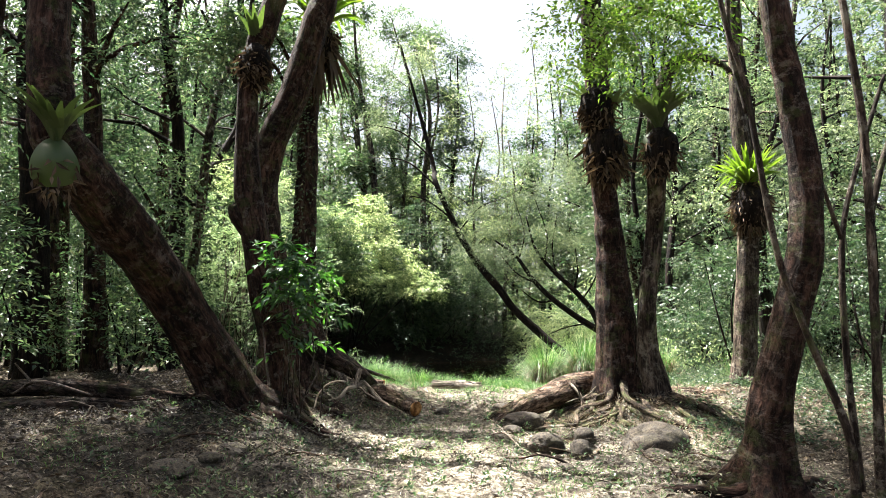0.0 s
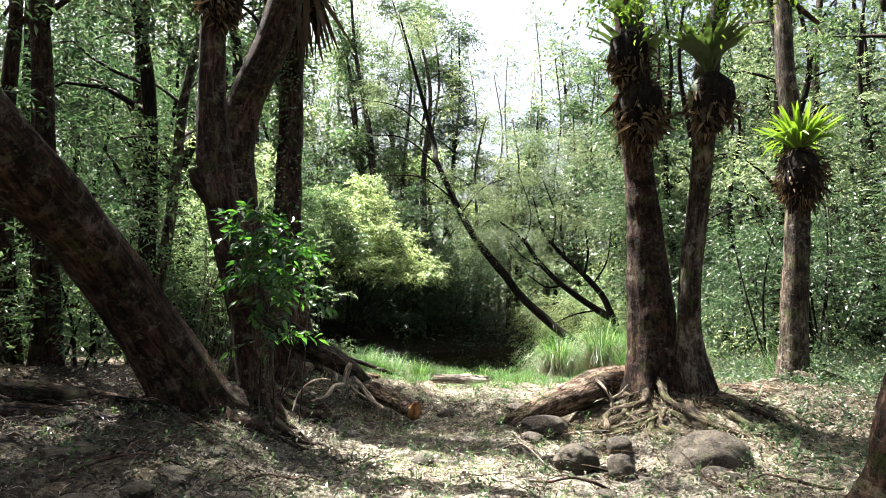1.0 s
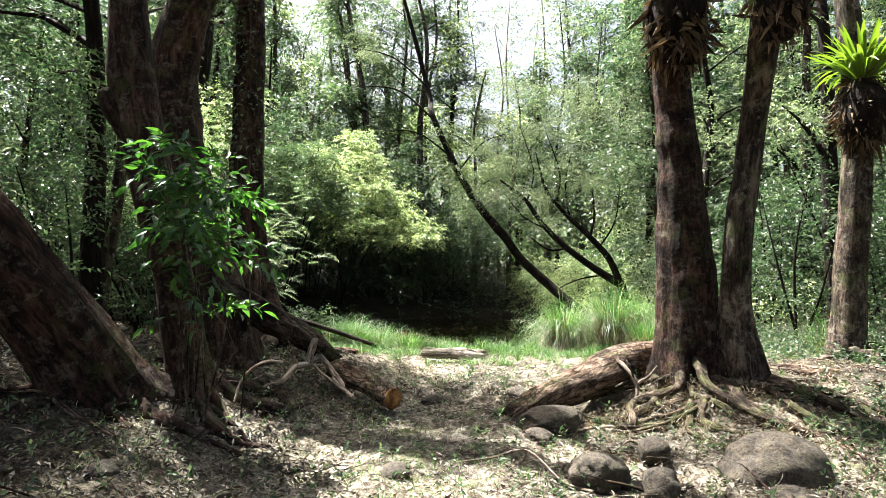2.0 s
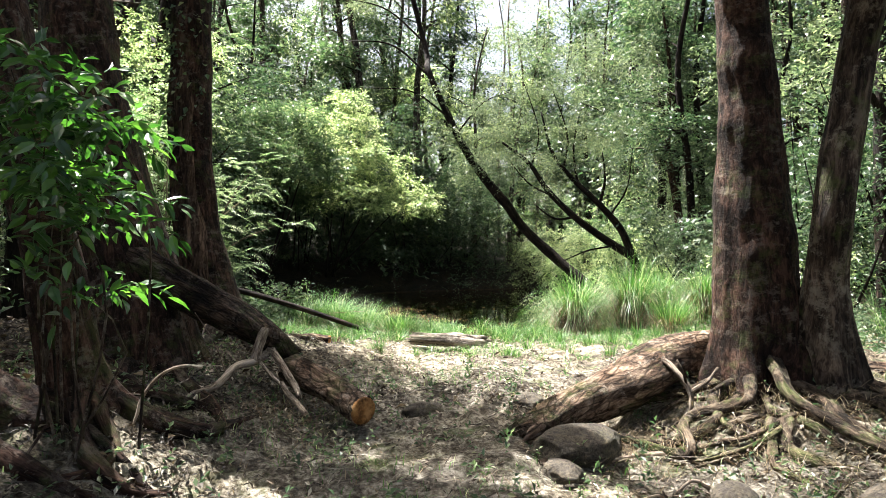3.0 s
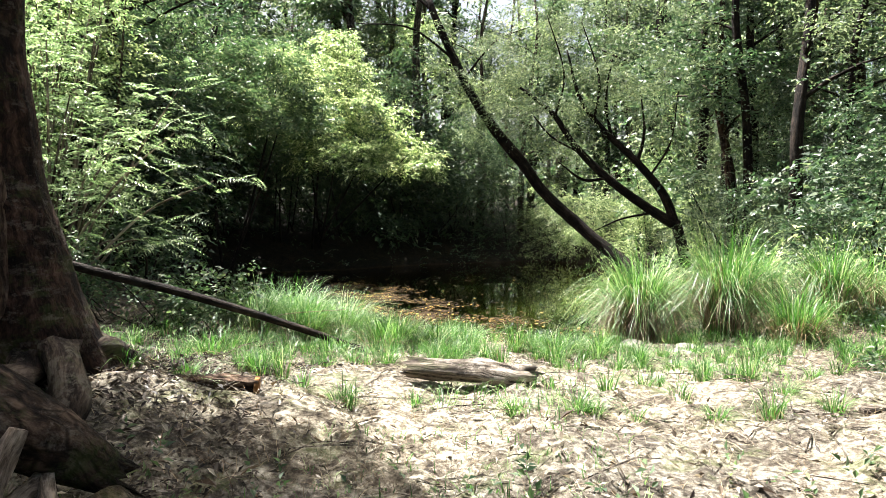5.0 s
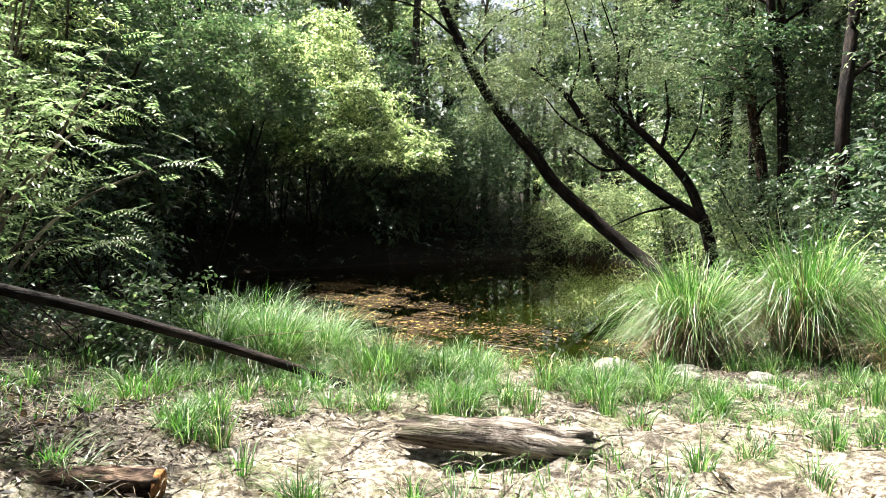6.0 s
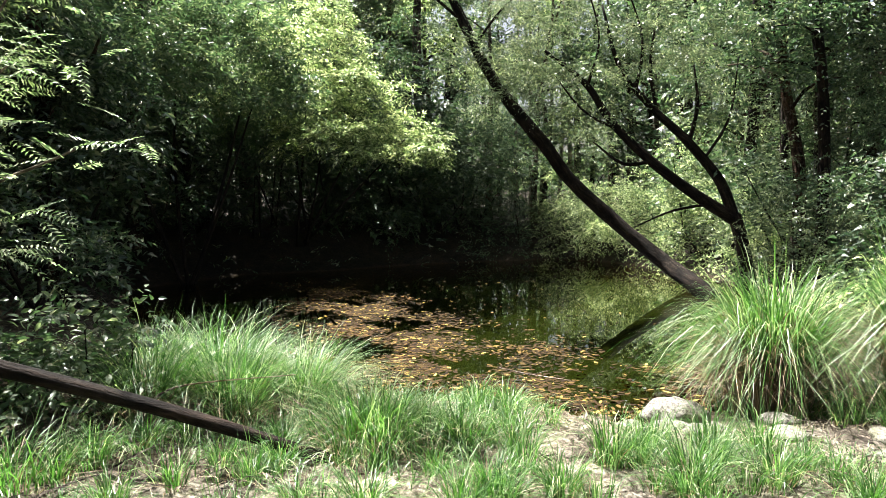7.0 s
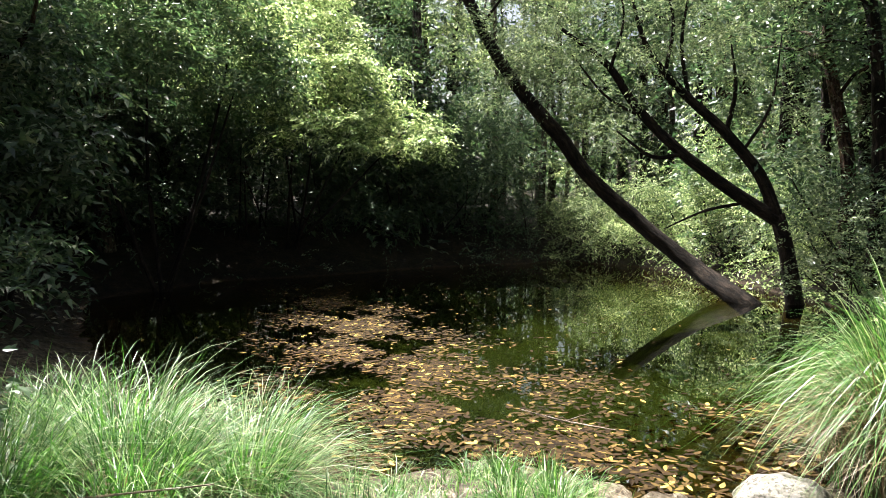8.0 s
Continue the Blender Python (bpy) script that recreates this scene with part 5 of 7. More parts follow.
# Dark shrubs added as roof and back wall to block light from the hollow.
for i, (x, y, zt, w) in enumerate(((-3.4, 30.0, 3.6, 1.7), (-5.2, 28.6, 3.2, 1.6), (-2.0, 30.8, 3.2, 1.5), (-0.4, 31.6, 3.0, 1.4), (-7.0, 26.0, 3.2, 1.6), (-4.6, 32.4, 5.5, 2.0), (-2.2, 33.2, 5.5, 2.0), (-7.2, 30.0, 5.5, 2.0), (-9.4, 27.4, 5.0, 2.0), (-6.6, 32.2, 5.0, 1.9), (-8.6, 32.2, 5.0, 1.9), (-0.6, 33.4, 4.6, 1.8), (-10.4, 30.4, 5.0, 1.9), (-9.6, 24.6, 4.6, 1.8), (-8.8, 27.9, 4.6, 1.8), (-10.8, 26.4, 4.8, 1.9), (-8.4, 20.8, 3.6, 1.6), (-3.4, 32.6, 3.0, 1.6))):
    z = float(land(x, y))
    rng = np.random.default_rng(1260 + i)
    shrub(x, y, [(rng.normal(0, 0.5) * w, rng.normal(0, 0.35) * w, z + zt * q, w * rng.uniform(0.6, 0.9), 0.4 * w + 0.1 * zt) for q in ((0.6, 0.75, 0.9, 1.0, 1.1, 1.25) if (y < 30.2 and x > -8.2 and y > 22) or x > -1.2 and y < 32 else (0.05, 0.15, 0.3, 0.45, 0.65, 0.9))], 420, 0.16, LEAF_DARK, 1270 + i, "dark shrub added to keep the pool's far bank in shade", k=8, reach=0.55, droop=0.4, stems=2, blade=0)


# Dark leaf wall added so the hollow behind the pool reads as shade.
rng = np.random.default_rng(297)
n = 5200
x, y = rng.uniform(-11.5, 1.4, n), rng.uniform(17.5, 34.5, n)
sd = shore(x, y)
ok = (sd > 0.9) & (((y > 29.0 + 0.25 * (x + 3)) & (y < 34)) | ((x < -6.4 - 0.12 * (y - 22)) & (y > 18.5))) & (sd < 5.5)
x, y = x[ok], y[ok]
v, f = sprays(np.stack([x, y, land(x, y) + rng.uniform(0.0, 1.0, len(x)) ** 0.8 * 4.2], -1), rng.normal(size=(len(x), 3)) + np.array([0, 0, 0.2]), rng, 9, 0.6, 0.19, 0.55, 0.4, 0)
tagged(new("shade_leaf_wall", mesh_of("shade_leaf_wall", v, f, LEAF_DARK)), "dark leaf wall added to shade the hollow behind the pool", "undergrowth", kind="stuff")


# ---- the forest round about ----
def forest():
    rng = np.random.default_rng(301)
    placed = []
    kinds = [(LEAF_DARK, BARK_RED, "dark green rainforest tree with a brown trunk"), (LEAF_MID, BARK_GREY, "mid-green forest tree with a grey trunk"),
             (LEAF_GREY, BARK_PALE, "grey-green gum tree with a pale slender trunk"), (LEAF_DARK, BARK_DARK, "dense dark-leaved forest tree"), (LEAF_YELLOW, BARK_GREY, "light yellow-green forest tree"), (LEAF_MID, BARK_DARK, "mid-green forest tree with a dark trunk"), (LEAF_GREY, BARK_DARK, "grey-green forest tree with a dark trunk")]
    # Last zone: unseen trees behind the camera, added to block skylight.
    zones = [(-13, -5.4, 5, 14, 20, (0, 1, 0, 1), 1.9), (-13, -5.4, 14, 22, 16, (0, 1, 3, 0), 2.0), (-24, -13, 2, 40, 20, (0, 3, 1), 3.0), (-13, -6.6, 22, 34, 22, (0, 3, 3, 1), 2.0), (7.2, 14, 7, 24, 20, (5, 6, 5, 6), 2.4), (7.0, 15, 24, 36, 24, (0, 3, 1, 0), 2.0), (15, 26, 6, 40, 18, (1, 0, 2), 3.2),
             (-20, 22, 34, 46, 32, (3, 1, 4, 0), 2.8), (-34, 36, 46, 70, 18, (3, 3, 1), 4.5), (-13, 13, -14, -2.5, 18, (1, 0, 3), 2.2)]
    for x0, x1, y0, y1, count, sorts, apart in zones:
        made = tries = 0
        while made < count and tries < 900:
            tries += 1
            x, y = rng.uniform(x0, x1), rng.uniform(y0, y1)
            if any((x - a) ** 2 + (y - b) ** 2 < apart ** 2 for a, b in placed) or float(shore(x, y)) < 0.8:
                continue
            az, dist = math.degrees(math.atan2(x, y)), math.hypot(x, y)
            h = rng.uniform(9, 16) + (rng.uniform(2, 8) if dist > 30 else 0)
            if y > 0 and 0.2 < az < 11.5:
                h = min(h, 1.5 + dist * rng.uniform(0.2, 0.3))
            elif y > 0 and -11 < az < -6:
                h = min(h, 1.5 + dist * rng.uniform(0.2, 0.5))
            placed.append((x, y))
            made += 1
            lm, bm, text = kinds[sorts[int(rng.integers(len(sorts)))]]
            far = dist > 27
            tree(x, y, h, rng.uniform(0.10, 0.2) * (h / 12), rng.uniform(0.12, 0.4), rng.uniform(1.3, 2.3) * (h / 12) ** 0.5, int((700 if far else 820) * (h / 12) * (0.5 if abs(x) > 15 or y > 46 else 0.3 if y < 0 else 1)), 0.22 if far else 0.18 if y < 0 else 0.105, bm, lm,
                 int(rng.integers(1e6)), text, (rng.normal(0, 0.05), rng.normal(0, 0.05)), 9 if far else 11, k=6 if far or y < 0 else 8, blade=0 if far or y < 0 else 1)
    # singled-out trees: light and dark ones behind the pool, pale thin trunks far off, dark trunks on the far bank
    for i, (x, y, h, r, clear, spread, n, leaf, lm, bm, text, ln_) in enumerate((
            (1.6, 35.0, 11.5, 0.14, 0.3, 2.2, 900, 0.16, LEAF_YELLOW, BARK_GREY, "sunlit light-green tree behind the pool", (0.02, 0)),
            (3.8, 36.5, 8.5, 0.13, 0.12, 2.3, 800, 0.16, LEAF_YELLOW, BARK_GREY, "sunlit light-green tree behind the pool", (0.0, 0)),
            (-1.6, 42.0, 20.0, 0.22, 0.2, 2.4, 900, 0.22, LEAF_DARK, BARK_DARK, "tall dark-leaved tree far behind the pool", (0.0, 0)),
            (0.4, 45.0, 19.0, 0.2, 0.3, 2.2, 700, 0.22, LEAF_DARK, BARK_DARK, "tall dark-leaved tree far behind the pool", (0.0, 0)),
            (4.4, 44.0, 19.0, 0.12, 0.3, 2.6, 380, 0.15, LEAF_GREY, BARK_PALE, "sparse pale gum tree against bright sky", (0.01, 0)),
            (7.0, 47.0, 22.0, 0.14, 0.3, 2.8, 420, 0.15, LEAF_GREY, BARK_PALE, "sparse pale gum tree against bright sky", (-0.02, 0)),
            (6.2, 39.0, 16.0, 0.11, 0.35, 2.4, 420, 0.18, LEAF_GREY, BARK_DARK, "thinly leaved slim dark tree", (0.03, 0)),
            (-2.4, 38.5, 20.0, 0.16, 0.3, 2.7, 1300, 0.16, LEAF_MID, BARK_GREY, "leafy green tree beyond the pool", (0.0, 0)),
            (-0.6, 40.0, 20.0, 0.16, 0.3, 2.5, 1200, 0.16, LEAF_MID, BARK_GREY, "leafy green tree beyond the pool", (0.0, 0)),
            (-5.6, 40.5, 19.0, 0.14, 0.3, 2.8, 700, 0.15, LEAF_GREY, BARK_PALE, "lacy grey-green gum tree beyond the pool", (0.01, 0)),
            (-3.6, 44.5, 21.0, 0.14, 0.3, 2.6, 600, 0.15, LEAF_GREY, BARK_PALE, "lacy grey-green gum tree beyond the pool", (-0.01, 0)),
            (-7.8, 43.0, 18.0, 0.13, 0.3, 2.8, 600, 0.15, LEAF_GREY, BARK_PALE, "lacy grey-green gum tree beyond the pool", (0.02, 0)),
            (8.0, 36.0, 14.0, 0.13, 0.2, 2.2, 700, 0.17, LEAF_MID, BARK_GREY, "leafy green tree behind the pool", (0.0, 0)),
            (7.2, 23.2, 14.0, 0.12, 0.25, 1.8, 620, 0.13, LEAF_DARK, BARK_DARK, "dark upright trunk on the far bank", (-0.035, 0)),
            (8.4, 25.4, 14.0, 0.13, 0.3, 1.8, 560, 0.13, LEAF_DARK, BARK_DARK, "dark upright trunk on the far bank", (-0.01, 0)),
            (7.7, 25.6, 12.0, 0.12, 0.3, 1.5, 420, 0.13, LEAF_MID, BARK_DARK, "slim dark trunk on the far bank", (-0.02, 0)),
            (-8.7, 30.5, 13.0, 0.14, 0.35, 1.8, 500, 0.14, LEAF_DARK, BARK_GREY, "slim grey trunk in the dark forest", (0.0, 0)),
            (9.4, 20.0, 16.0, 0.14, 0.4, 2.0, 420, 0.14, LEAF_MID, BARK_RED, "grey upright trunk in the forest", (0.01, 0)),
            (3.3, 41.0, 16.0, 0.10, 0.2, 2.2, 520, 0.13, LEAF_GREY, BARK_PALE, "sparse pale gum tree against bright sky", (0.0, 0)),
            (5.5, 42.5, 17.0, 0.10, 0.2, 2.4, 560, 0.13, LEAF_YELLOW, BARK_PALE, "sparse pale gum tree against bright sky", (0.01, 0)),
            (2.2, 47.0, 19.0, 0.11, 0.2, 2.4, 520, 0.14, LEAF_GREY, BARK_GREY, "sparse pale gum tree against bright sky", (0.0, 0)),
            (8.6, 45.0, 18.0, 0.11, 0.2, 2.4, 520, 0.14, LEAF_GREY, BARK_GREY, "sparse pale gum tree against bright sky", (0.0, 0)),
            (11.6, 20.5, 17.0, 0.2, 0.35, 2.2, 420, 0.14, LEAF_GREY, BARK_GREY, "grey upright trunk in the forest", (0.0, 0)))):
        tree(x, y, h, r, clear, spread, n, leaf, bm, lm, 3100 + i, text, ln_, blade=0 if y > 30 else 1)
    # Trees added to block sun from the left ground and right foreground.
    for i, (x, y, h, r, clear, spread, n) in enumerate(((-6.3, 10.2, 11.5, 0.24, 0.45, 3.4, 1100), (-7.6, 7.6, 12.0, 0.22, 0.45, 3.2, 900), (-5.4, 13.2, 11.0, 0.2, 0.45, 3.0, 900), (-6.2, 17.4, 10.0, 0.2, 0.45, 3.4, 1300), (-7.0, 21.4, 10.0, 0.2, 0.42, 3.2, 1200), (6.4, 5.6, 11.0, 0.16, 0.5, 2.6, 500))):
        tree(x, y, h, r, clear, spread, n, 0.14, BARK_DARK, LEAF_DARK, 3300 + i, "broad dense tree added to block sun, with a dark trunk", (0, 0))
    for i in range(9):
        x = -8.6 + i * 0.75 + rng.normal(0, 0.15)
        tree(x, rng.uniform(44, 54), rng.uniform(17, 22), rng.uniform(0.09, 0.17), 0.5, 1.6, 220, 0.16, BARK_PALE if i % 3 else BARK_DARK, LEAF_GREY, 3200 + i, "tall thin gum trunk in the distance", (rng.normal(0, 0.01), 0), 5, "distant gum trees", blade=0)
    # undergrowth, with each zone's shade put into the leaf tone
    for x0, x1, y0, y1, count, lm in ((-12, -4.6, 8.5, 14, 14, LEAF_MID), (-12, -4.2, 14, 21, 10, LEAF_DARK), (-13, -7, 22, 33, 14, LEAF_DARK), (6.6, 12, 11.5, 19, 16, LEAF_DARK), (7.4, 12, 14, 19, 6, LEAF_DARK), (6.9, 13, 17, 25, 14, LEAF_DARK), (6.5, 13, 24, 34, 16, LEAF_MID), (-8, 14, 32.5, 40, 26, LEAF_MID)):
        for _ in range(count):
            x, y = rng.uniform(x0, x1), rng.uniform(y0, y1)
            if float(shore(x, y)) < 0.7:
                continue
            z, s = float(land(x, y)), rng.uniform(0.6, 1.3) * (1.5 if x > 6 and y < 19 else 1.0)
            shrub(x, y, [(rng.normal(0, 0.6), rng.normal(0, 0.6), z + rng.uniform(0.4, 2.6) * s, rng.uniform(0.5, 1.0) * s, rng.uniform(0.4, 0.8) * s) for _ in range(5)], 230, 0.095 if y < 19 else 0.14, lm, int(rng.integers(1e6)),
                  "green forest undergrowth shrub", name="undergrowth_shrub", gap=True, k=10 if y < 19 else 7, stems=4, blade=1 if y < 19 else 0)


forest()

rng = np.random.default_rng(333)
n = 6500
x, y = rng.uniform(-46, 48, n), rng.uniform(47, 76, n)
az = np.degrees(np.arctan2(x, y))
top = np.where((az > 0.2) & (az < 11), 6.5, np.where((az > -11) & (az < -5), 8.0, 15.0)) * (0.8 + 0.25 * np.sin(0.5 * x) + 0.2 * np.sin(1.3 * x + 0.4 * y))
z = land(x, y) * 0.6 + rng.uniform(0, 1, n) ** 0.9 * top
v, f = sprays(np.stack([x, y, z], -1), rng.normal(size=(n, 3)) + np.array([0, 0, 0.2]), rng, 7, 1.2, 0.52, 0.5, 0.3, 0)
tagged(new("far_woods", mesh_of("far_woods", v, f, LEAF_MID)), "dense green woodland on the rising ground beyond", "woods", kind="stuff")


rng = np.random.default_rng(335)
n = 7000
x, y = np.where(rng.uniform(size=n) < 0.68, rng.uniform(-24, -12.5, n), rng.uniform(13.5, 24, n)), rng.uniform(3, 40, n)
z = land(x, y) + rng.uniform(0, 1, n) * (11 + 3 * np.sin(0.7 * y + 0.3 * x))
v, f = sprays(np.stack([x, y, z], -1), rng.normal(size=(n, 3)) + np.array([0, 0, 0.2]), rng, 8, 0.9, 0.26, 0.5, 0.3, 0)
tagged(new("side_woods", mesh_of("side_woods", v, f, LEAF_DARK)), "dense dark woodland closing the clearing", "woods", kind="stuff")


# ---- grasses ----
def blades(n, rng, height, spread, width, lean=0.7, segs=6, foot=0.12, stiff=0.18, sag=1.0, least=0.45):
    """Arching blades from one foot at the origin."""
    a = rng.uniform(0, 6.283, n)
    d = np.stack([np.cos(a), np.sin(a), np.zeros(n)], -1)
    h = height * rng.uniform(least, 1.15, n)[:, None]
    out = spread * rng.uniform(0.15, 1.0, n)[:, None] ** lean
    base = d * foot * rng.uniform(0, 1, n)[:, None] ** 0.5 + 0.3 * foot * rng.normal(size=(n, 3)) * np.array([1, 1, 0])
    t = np.linspace(0, 1, segs + 1) ** 0.85
    droop = np.clip(sag * rng.uniform(0.45, 1.15, n)[:, None] * (out / spread) ** 0.6, 0, 1.25)
    up = rng.uniform(size=(n, 1)) < 0.22
    droop, out = np.where(up, droop * 0.45, droop), np.where(up, out * 0.6, out)
    swerve = rng.normal(0, 0.35, n)[:, None] * np.stack([-np.sin(a), np.cos(a), np.zeros(n)], -1)
    pts = []
    for s in t:
        pts.append(base + (d + swerve * s) * out * (stiff * s + (1 - stiff) * s ** 1.8) + np.array([0, 0, 1.0]) * np.maximum(h * (s * (1 + 0.22 * droop) - droop * 0.95 * s ** 2.8), 0.02 * s))
    w = width * rng.uniform(0.6, 1.3, n)[:, None]
    tw = rng.normal(0, 0.5, n)[:, None]
    side = np.stack([-np.sin(a), np.cos(a), np.zeros(n)], -1) * np.cos(tw) + d * np.sin(tw)
    rows = []
    for i, s in enumerate(t[:-1]):
        k = w * (1 - 0.75 * s)
        rows += [pts[i] + side * k / 2, pts[i] - side * k / 2]
    rows.append(pts[-1])
    v = np.stack(rows, 1)
    m = v.shape[1]
    i = np.arange(n)[:, None] * m
    quads = np.vstack([i + np.array([[2 * j, 2 * j + 1, 2 * j + 3, 2 * j + 2]]) for j in range(segs - 1)])
    tips = i + np.array([[m - 3, m - 2, m - 1]])
    return v.reshape(-1, 3), [quads, tips]


def tussock(x, y, height, spread, n, seed, label, width=0.011, dead=0.3, foot=0.16, group="sedge tussocks", z=None):
    rng = np.random.default_rng(seed)
    z = float(land(x, y)) - 0.02 if z is None else z
    ob = thing("sedge_tussock", (x, y, z), label, "grass tussock", group)
    v, f = blades(n, rng, height, spread, width, foot=foot, segs=6 if height > 0.5 else 4, sag=1.38 if height > 1 else 1.0, stiff=0.10 if height > 1 else 0.18, least=0.68 if height > 1 else 0.45)
    tagged(part("tuft", (v + np.array([x, y, z]), f), GRASS, ob), kind="stuff")
    v, f = blades(int(n * dead), rng, height * (0.72 if height > 1 else 0.6), spread * (0.72 if height > 1 else 0.9), width, 0.6, foot=foot, stiff=0.3, segs=4)
    tagged(part("dead_tuft", (v + np.array([x, y, z]), f), STRAW, ob), kind="stuff")
    return ob


BIG = "tall arching green sedge tussock with straw at its base"
for x, y, h, s, n, sd in ((2.28, 15.3, 1.5, 1.1, 1900, 1), (2.35, 15.85, 1.05, 0.8, 700, 8), (3.05, 14.75, 1.5, 1.0, 1300, 2), (3.6, 15.3, 1.4, 0.9, 900, 3), (2.75, 16.1, 1.3, 0.9, 900, 4), (4.2, 14.8, 1.2, 0.8, 800, 5), (4.9, 15.2, 1.1, 0.75, 600, 6), (3.4, 14.0, 0.8, 0.6, 600, 7)):
    tussock(x + 0.06, y, h * 0.98, s * 0.86, int(n * 0.74), 400 + sd, BIG, 0.0102, 1.1)
MID_ = "soft drooping green sedge tussock on the bank"
for x, y, h, s, n, sd in ((-1.4, 14.55, 0.66, 0.8, 1700, 11), (-1.05, 14.85, 0.6, 0.75, 1500, 12), (-1.85, 14.35, 0.66, 0.7, 1100, 13), (-1.2, 15.3, 0.6, 0.7, 900, 14), (-2.3, 15.6, 0.48, 0.6, 700, 15), (-1.65, 15.0, 0.7, 0.75, 1100, 21), (-0.45, 13.85, 0.5, 0.38, 800, 16), (-0.2, 13.95, 0.36, 0.3, 300, 17), (0.3, 14.3, 0.3, 0.3, 260, 18), (-1.9, 13.2, 0.35, 0.4, 200, 19), (5.3, 12.0, 0.8, 0.6, 300, 20)):
    tussock(x, y, h * (1.14 if x < -0.9 and y > 14 else 1.0), s, int(n * 0.62), 400 + sd, MID_, 0.007, 0.5, 0.16)
rng = np.random.default_rng(450)
SMALL = "small green grass tuft growing in pale litter"
made = 0
while made < 240:
    x, y = rng.uniform(-2.6, 4.6), rng.uniform(11.3, 15.7)
    if float(shore(x, y)) < 0.12 or (0.7 < x < 2.3 and y > 14.1) or (y < 12.8 and rng.uniform() < 0.55) or (abs(x - 0.25) < 0.6 and 11.9 < y < 12.45):
        continue
    tussock(x, y, rng.uniform(0.14, 0.32), rng.uniform(0.12, 0.26), int(rng.integers(40, 110)), 500 + made, SMALL, 0.006, 0.2, 0.05, "grass tufts")
    made += 1

for i in range(34):
    x, y = rng.uniform(-0.9, 1.9), rng.uniform(13.1, 14.9)
    if float(shore(x, y)) > 0.3 and not (x > 0.6 and y > 14.0):
        tussock(x, y, rng.uniform(0.26, 0.42), rng.uniform(0.2, 0.34), int(rng.integers(110, 190)), 4500 + i, "soft green sedge clump near the water's edge", 0.006, 0.15, 0.06, "grass tufts")


# ---- stones and dead wood ----
def boulder(x, y, z, rx, ry, rz, seed, mat, label, turn=0.0, cut=0.0):
    rng = np.random.default_rng(seed)
    bm = bmesh.new()
    bmesh.ops.create_icosphere(bm, subdivisions=4 if rx > 0.14 else 3, radius=1)
    off = Vector(rng.uniform(0, 50, 3))
    for v in bm.verts:
        p = v.co.copy()
        q = 1 + 0.26 * noise.noise(p * 1.2 + off) + 0.16 * noise.noise(p * 2.6 + off) + 0.06 * noise.noise(p * 6 + off)
        v.co = Vector((p.x * rx * q, p.y * ry * q, p.z * rz * min(q, 1.0 - cut)))
    me = bpy.data.meshes.new("stone")
    bm.to_mesh(me)
    bm.free()
    me.polygons.foreach_set("use_smooth", np.full(len(me.polygons), True))
    me.materials.append(mat)
    ob = new("stone", me)
    ob.matrix_world = pose(x, y, z, 0, 0, turn)
    return tagged(ob, label, "stone", "stones")


boulder(2.36, 7.5, 0.33, 0.36, 0.30, 0.29, 601, ROCK, "large rounded mossy brown boulder on the forest floor", 10)
boulder(2.16, 6.95, 0.30, 0.20, 0.16, 0.13, 602, ROCK, "small half-buried stone beside a boulder")
boulder(1.02, 8.6, 0.46, 0.30, 0.22, 0.15, 603, ROCK, "flat-topped grey stone half sunk in litter", 25, 0.15)
boulder(1.1, 7.3, 0.40, 0.19, 0.16, 0.14, 604, ROCK, "squat dark stone among dead leaves")
boulder(1.45, 7.1, 0.38, 0.13, 0.12, 0.12, 612, ROCK, "squat dark stone among dead leaves", 50)
boulder(1.62, 7.8, 0.42, 0.14, 0.11, 0.10, 613, ROCK, "small brown stone by the roots", 70)
boulder(1.66, 15.4, 0.10, 0.25, 0.19, 0.16, 605, PALE_ROCK, "pale sunlit stone at the water's edge")
for i, (x, y, rx, ry, rz) in enumerate(((1.5, 15.0, 0.14, 0.1, 0.05), (1.55, 14.6, 0.13, 0.09, 0.035), (1.95, 14.3, 0.14, 0.10, 0.03), (1.5, 13.9, 0.13, 0.1, 0.05), (2.1, 14.7, 0.12, 0.09, 0.06), (1.2, 14.9, 0.1, 0.07, 0.04), (2.5, 14.25, 0.14, 0.1, 0.05), (1.75, 14.85, 0.08, 0.06, 0.04), (2.3, 13.8, 0.15, 0.1, 0.04))):
    boulder(x, y, float(land(x, y)) + 0.015, rx, ry, rz, 6051 + i, PALE_ROCK, "flat pale stone on the silt by the water", 40.0 * i)
boulder(-2.85, 5.9, 0.55, 0.24, 0.18, 0.10, 610, ROCK, "flat grey stone in the leaf litter")
boulder(-2.5, 6.1, 0.52, 0.2, 0.15, 0.09, 611, ROCK, "flat grey stone in the leaf litter")
rng = np.random.default_rng(620)
for i in range(34):
    x, y = rng.uniform(-3.6, 3.6), rng.uniform(5.0, 9.5)
    s = rng.uniform(0.04, 0.12)
    boulder(x, y, float(land(x, y)) + s * 0.1, s * 1.3, s, s * 0.6, 630 + i, ROCK, "small brown stone lying in leaf litter", rng.uniform(0, 180))


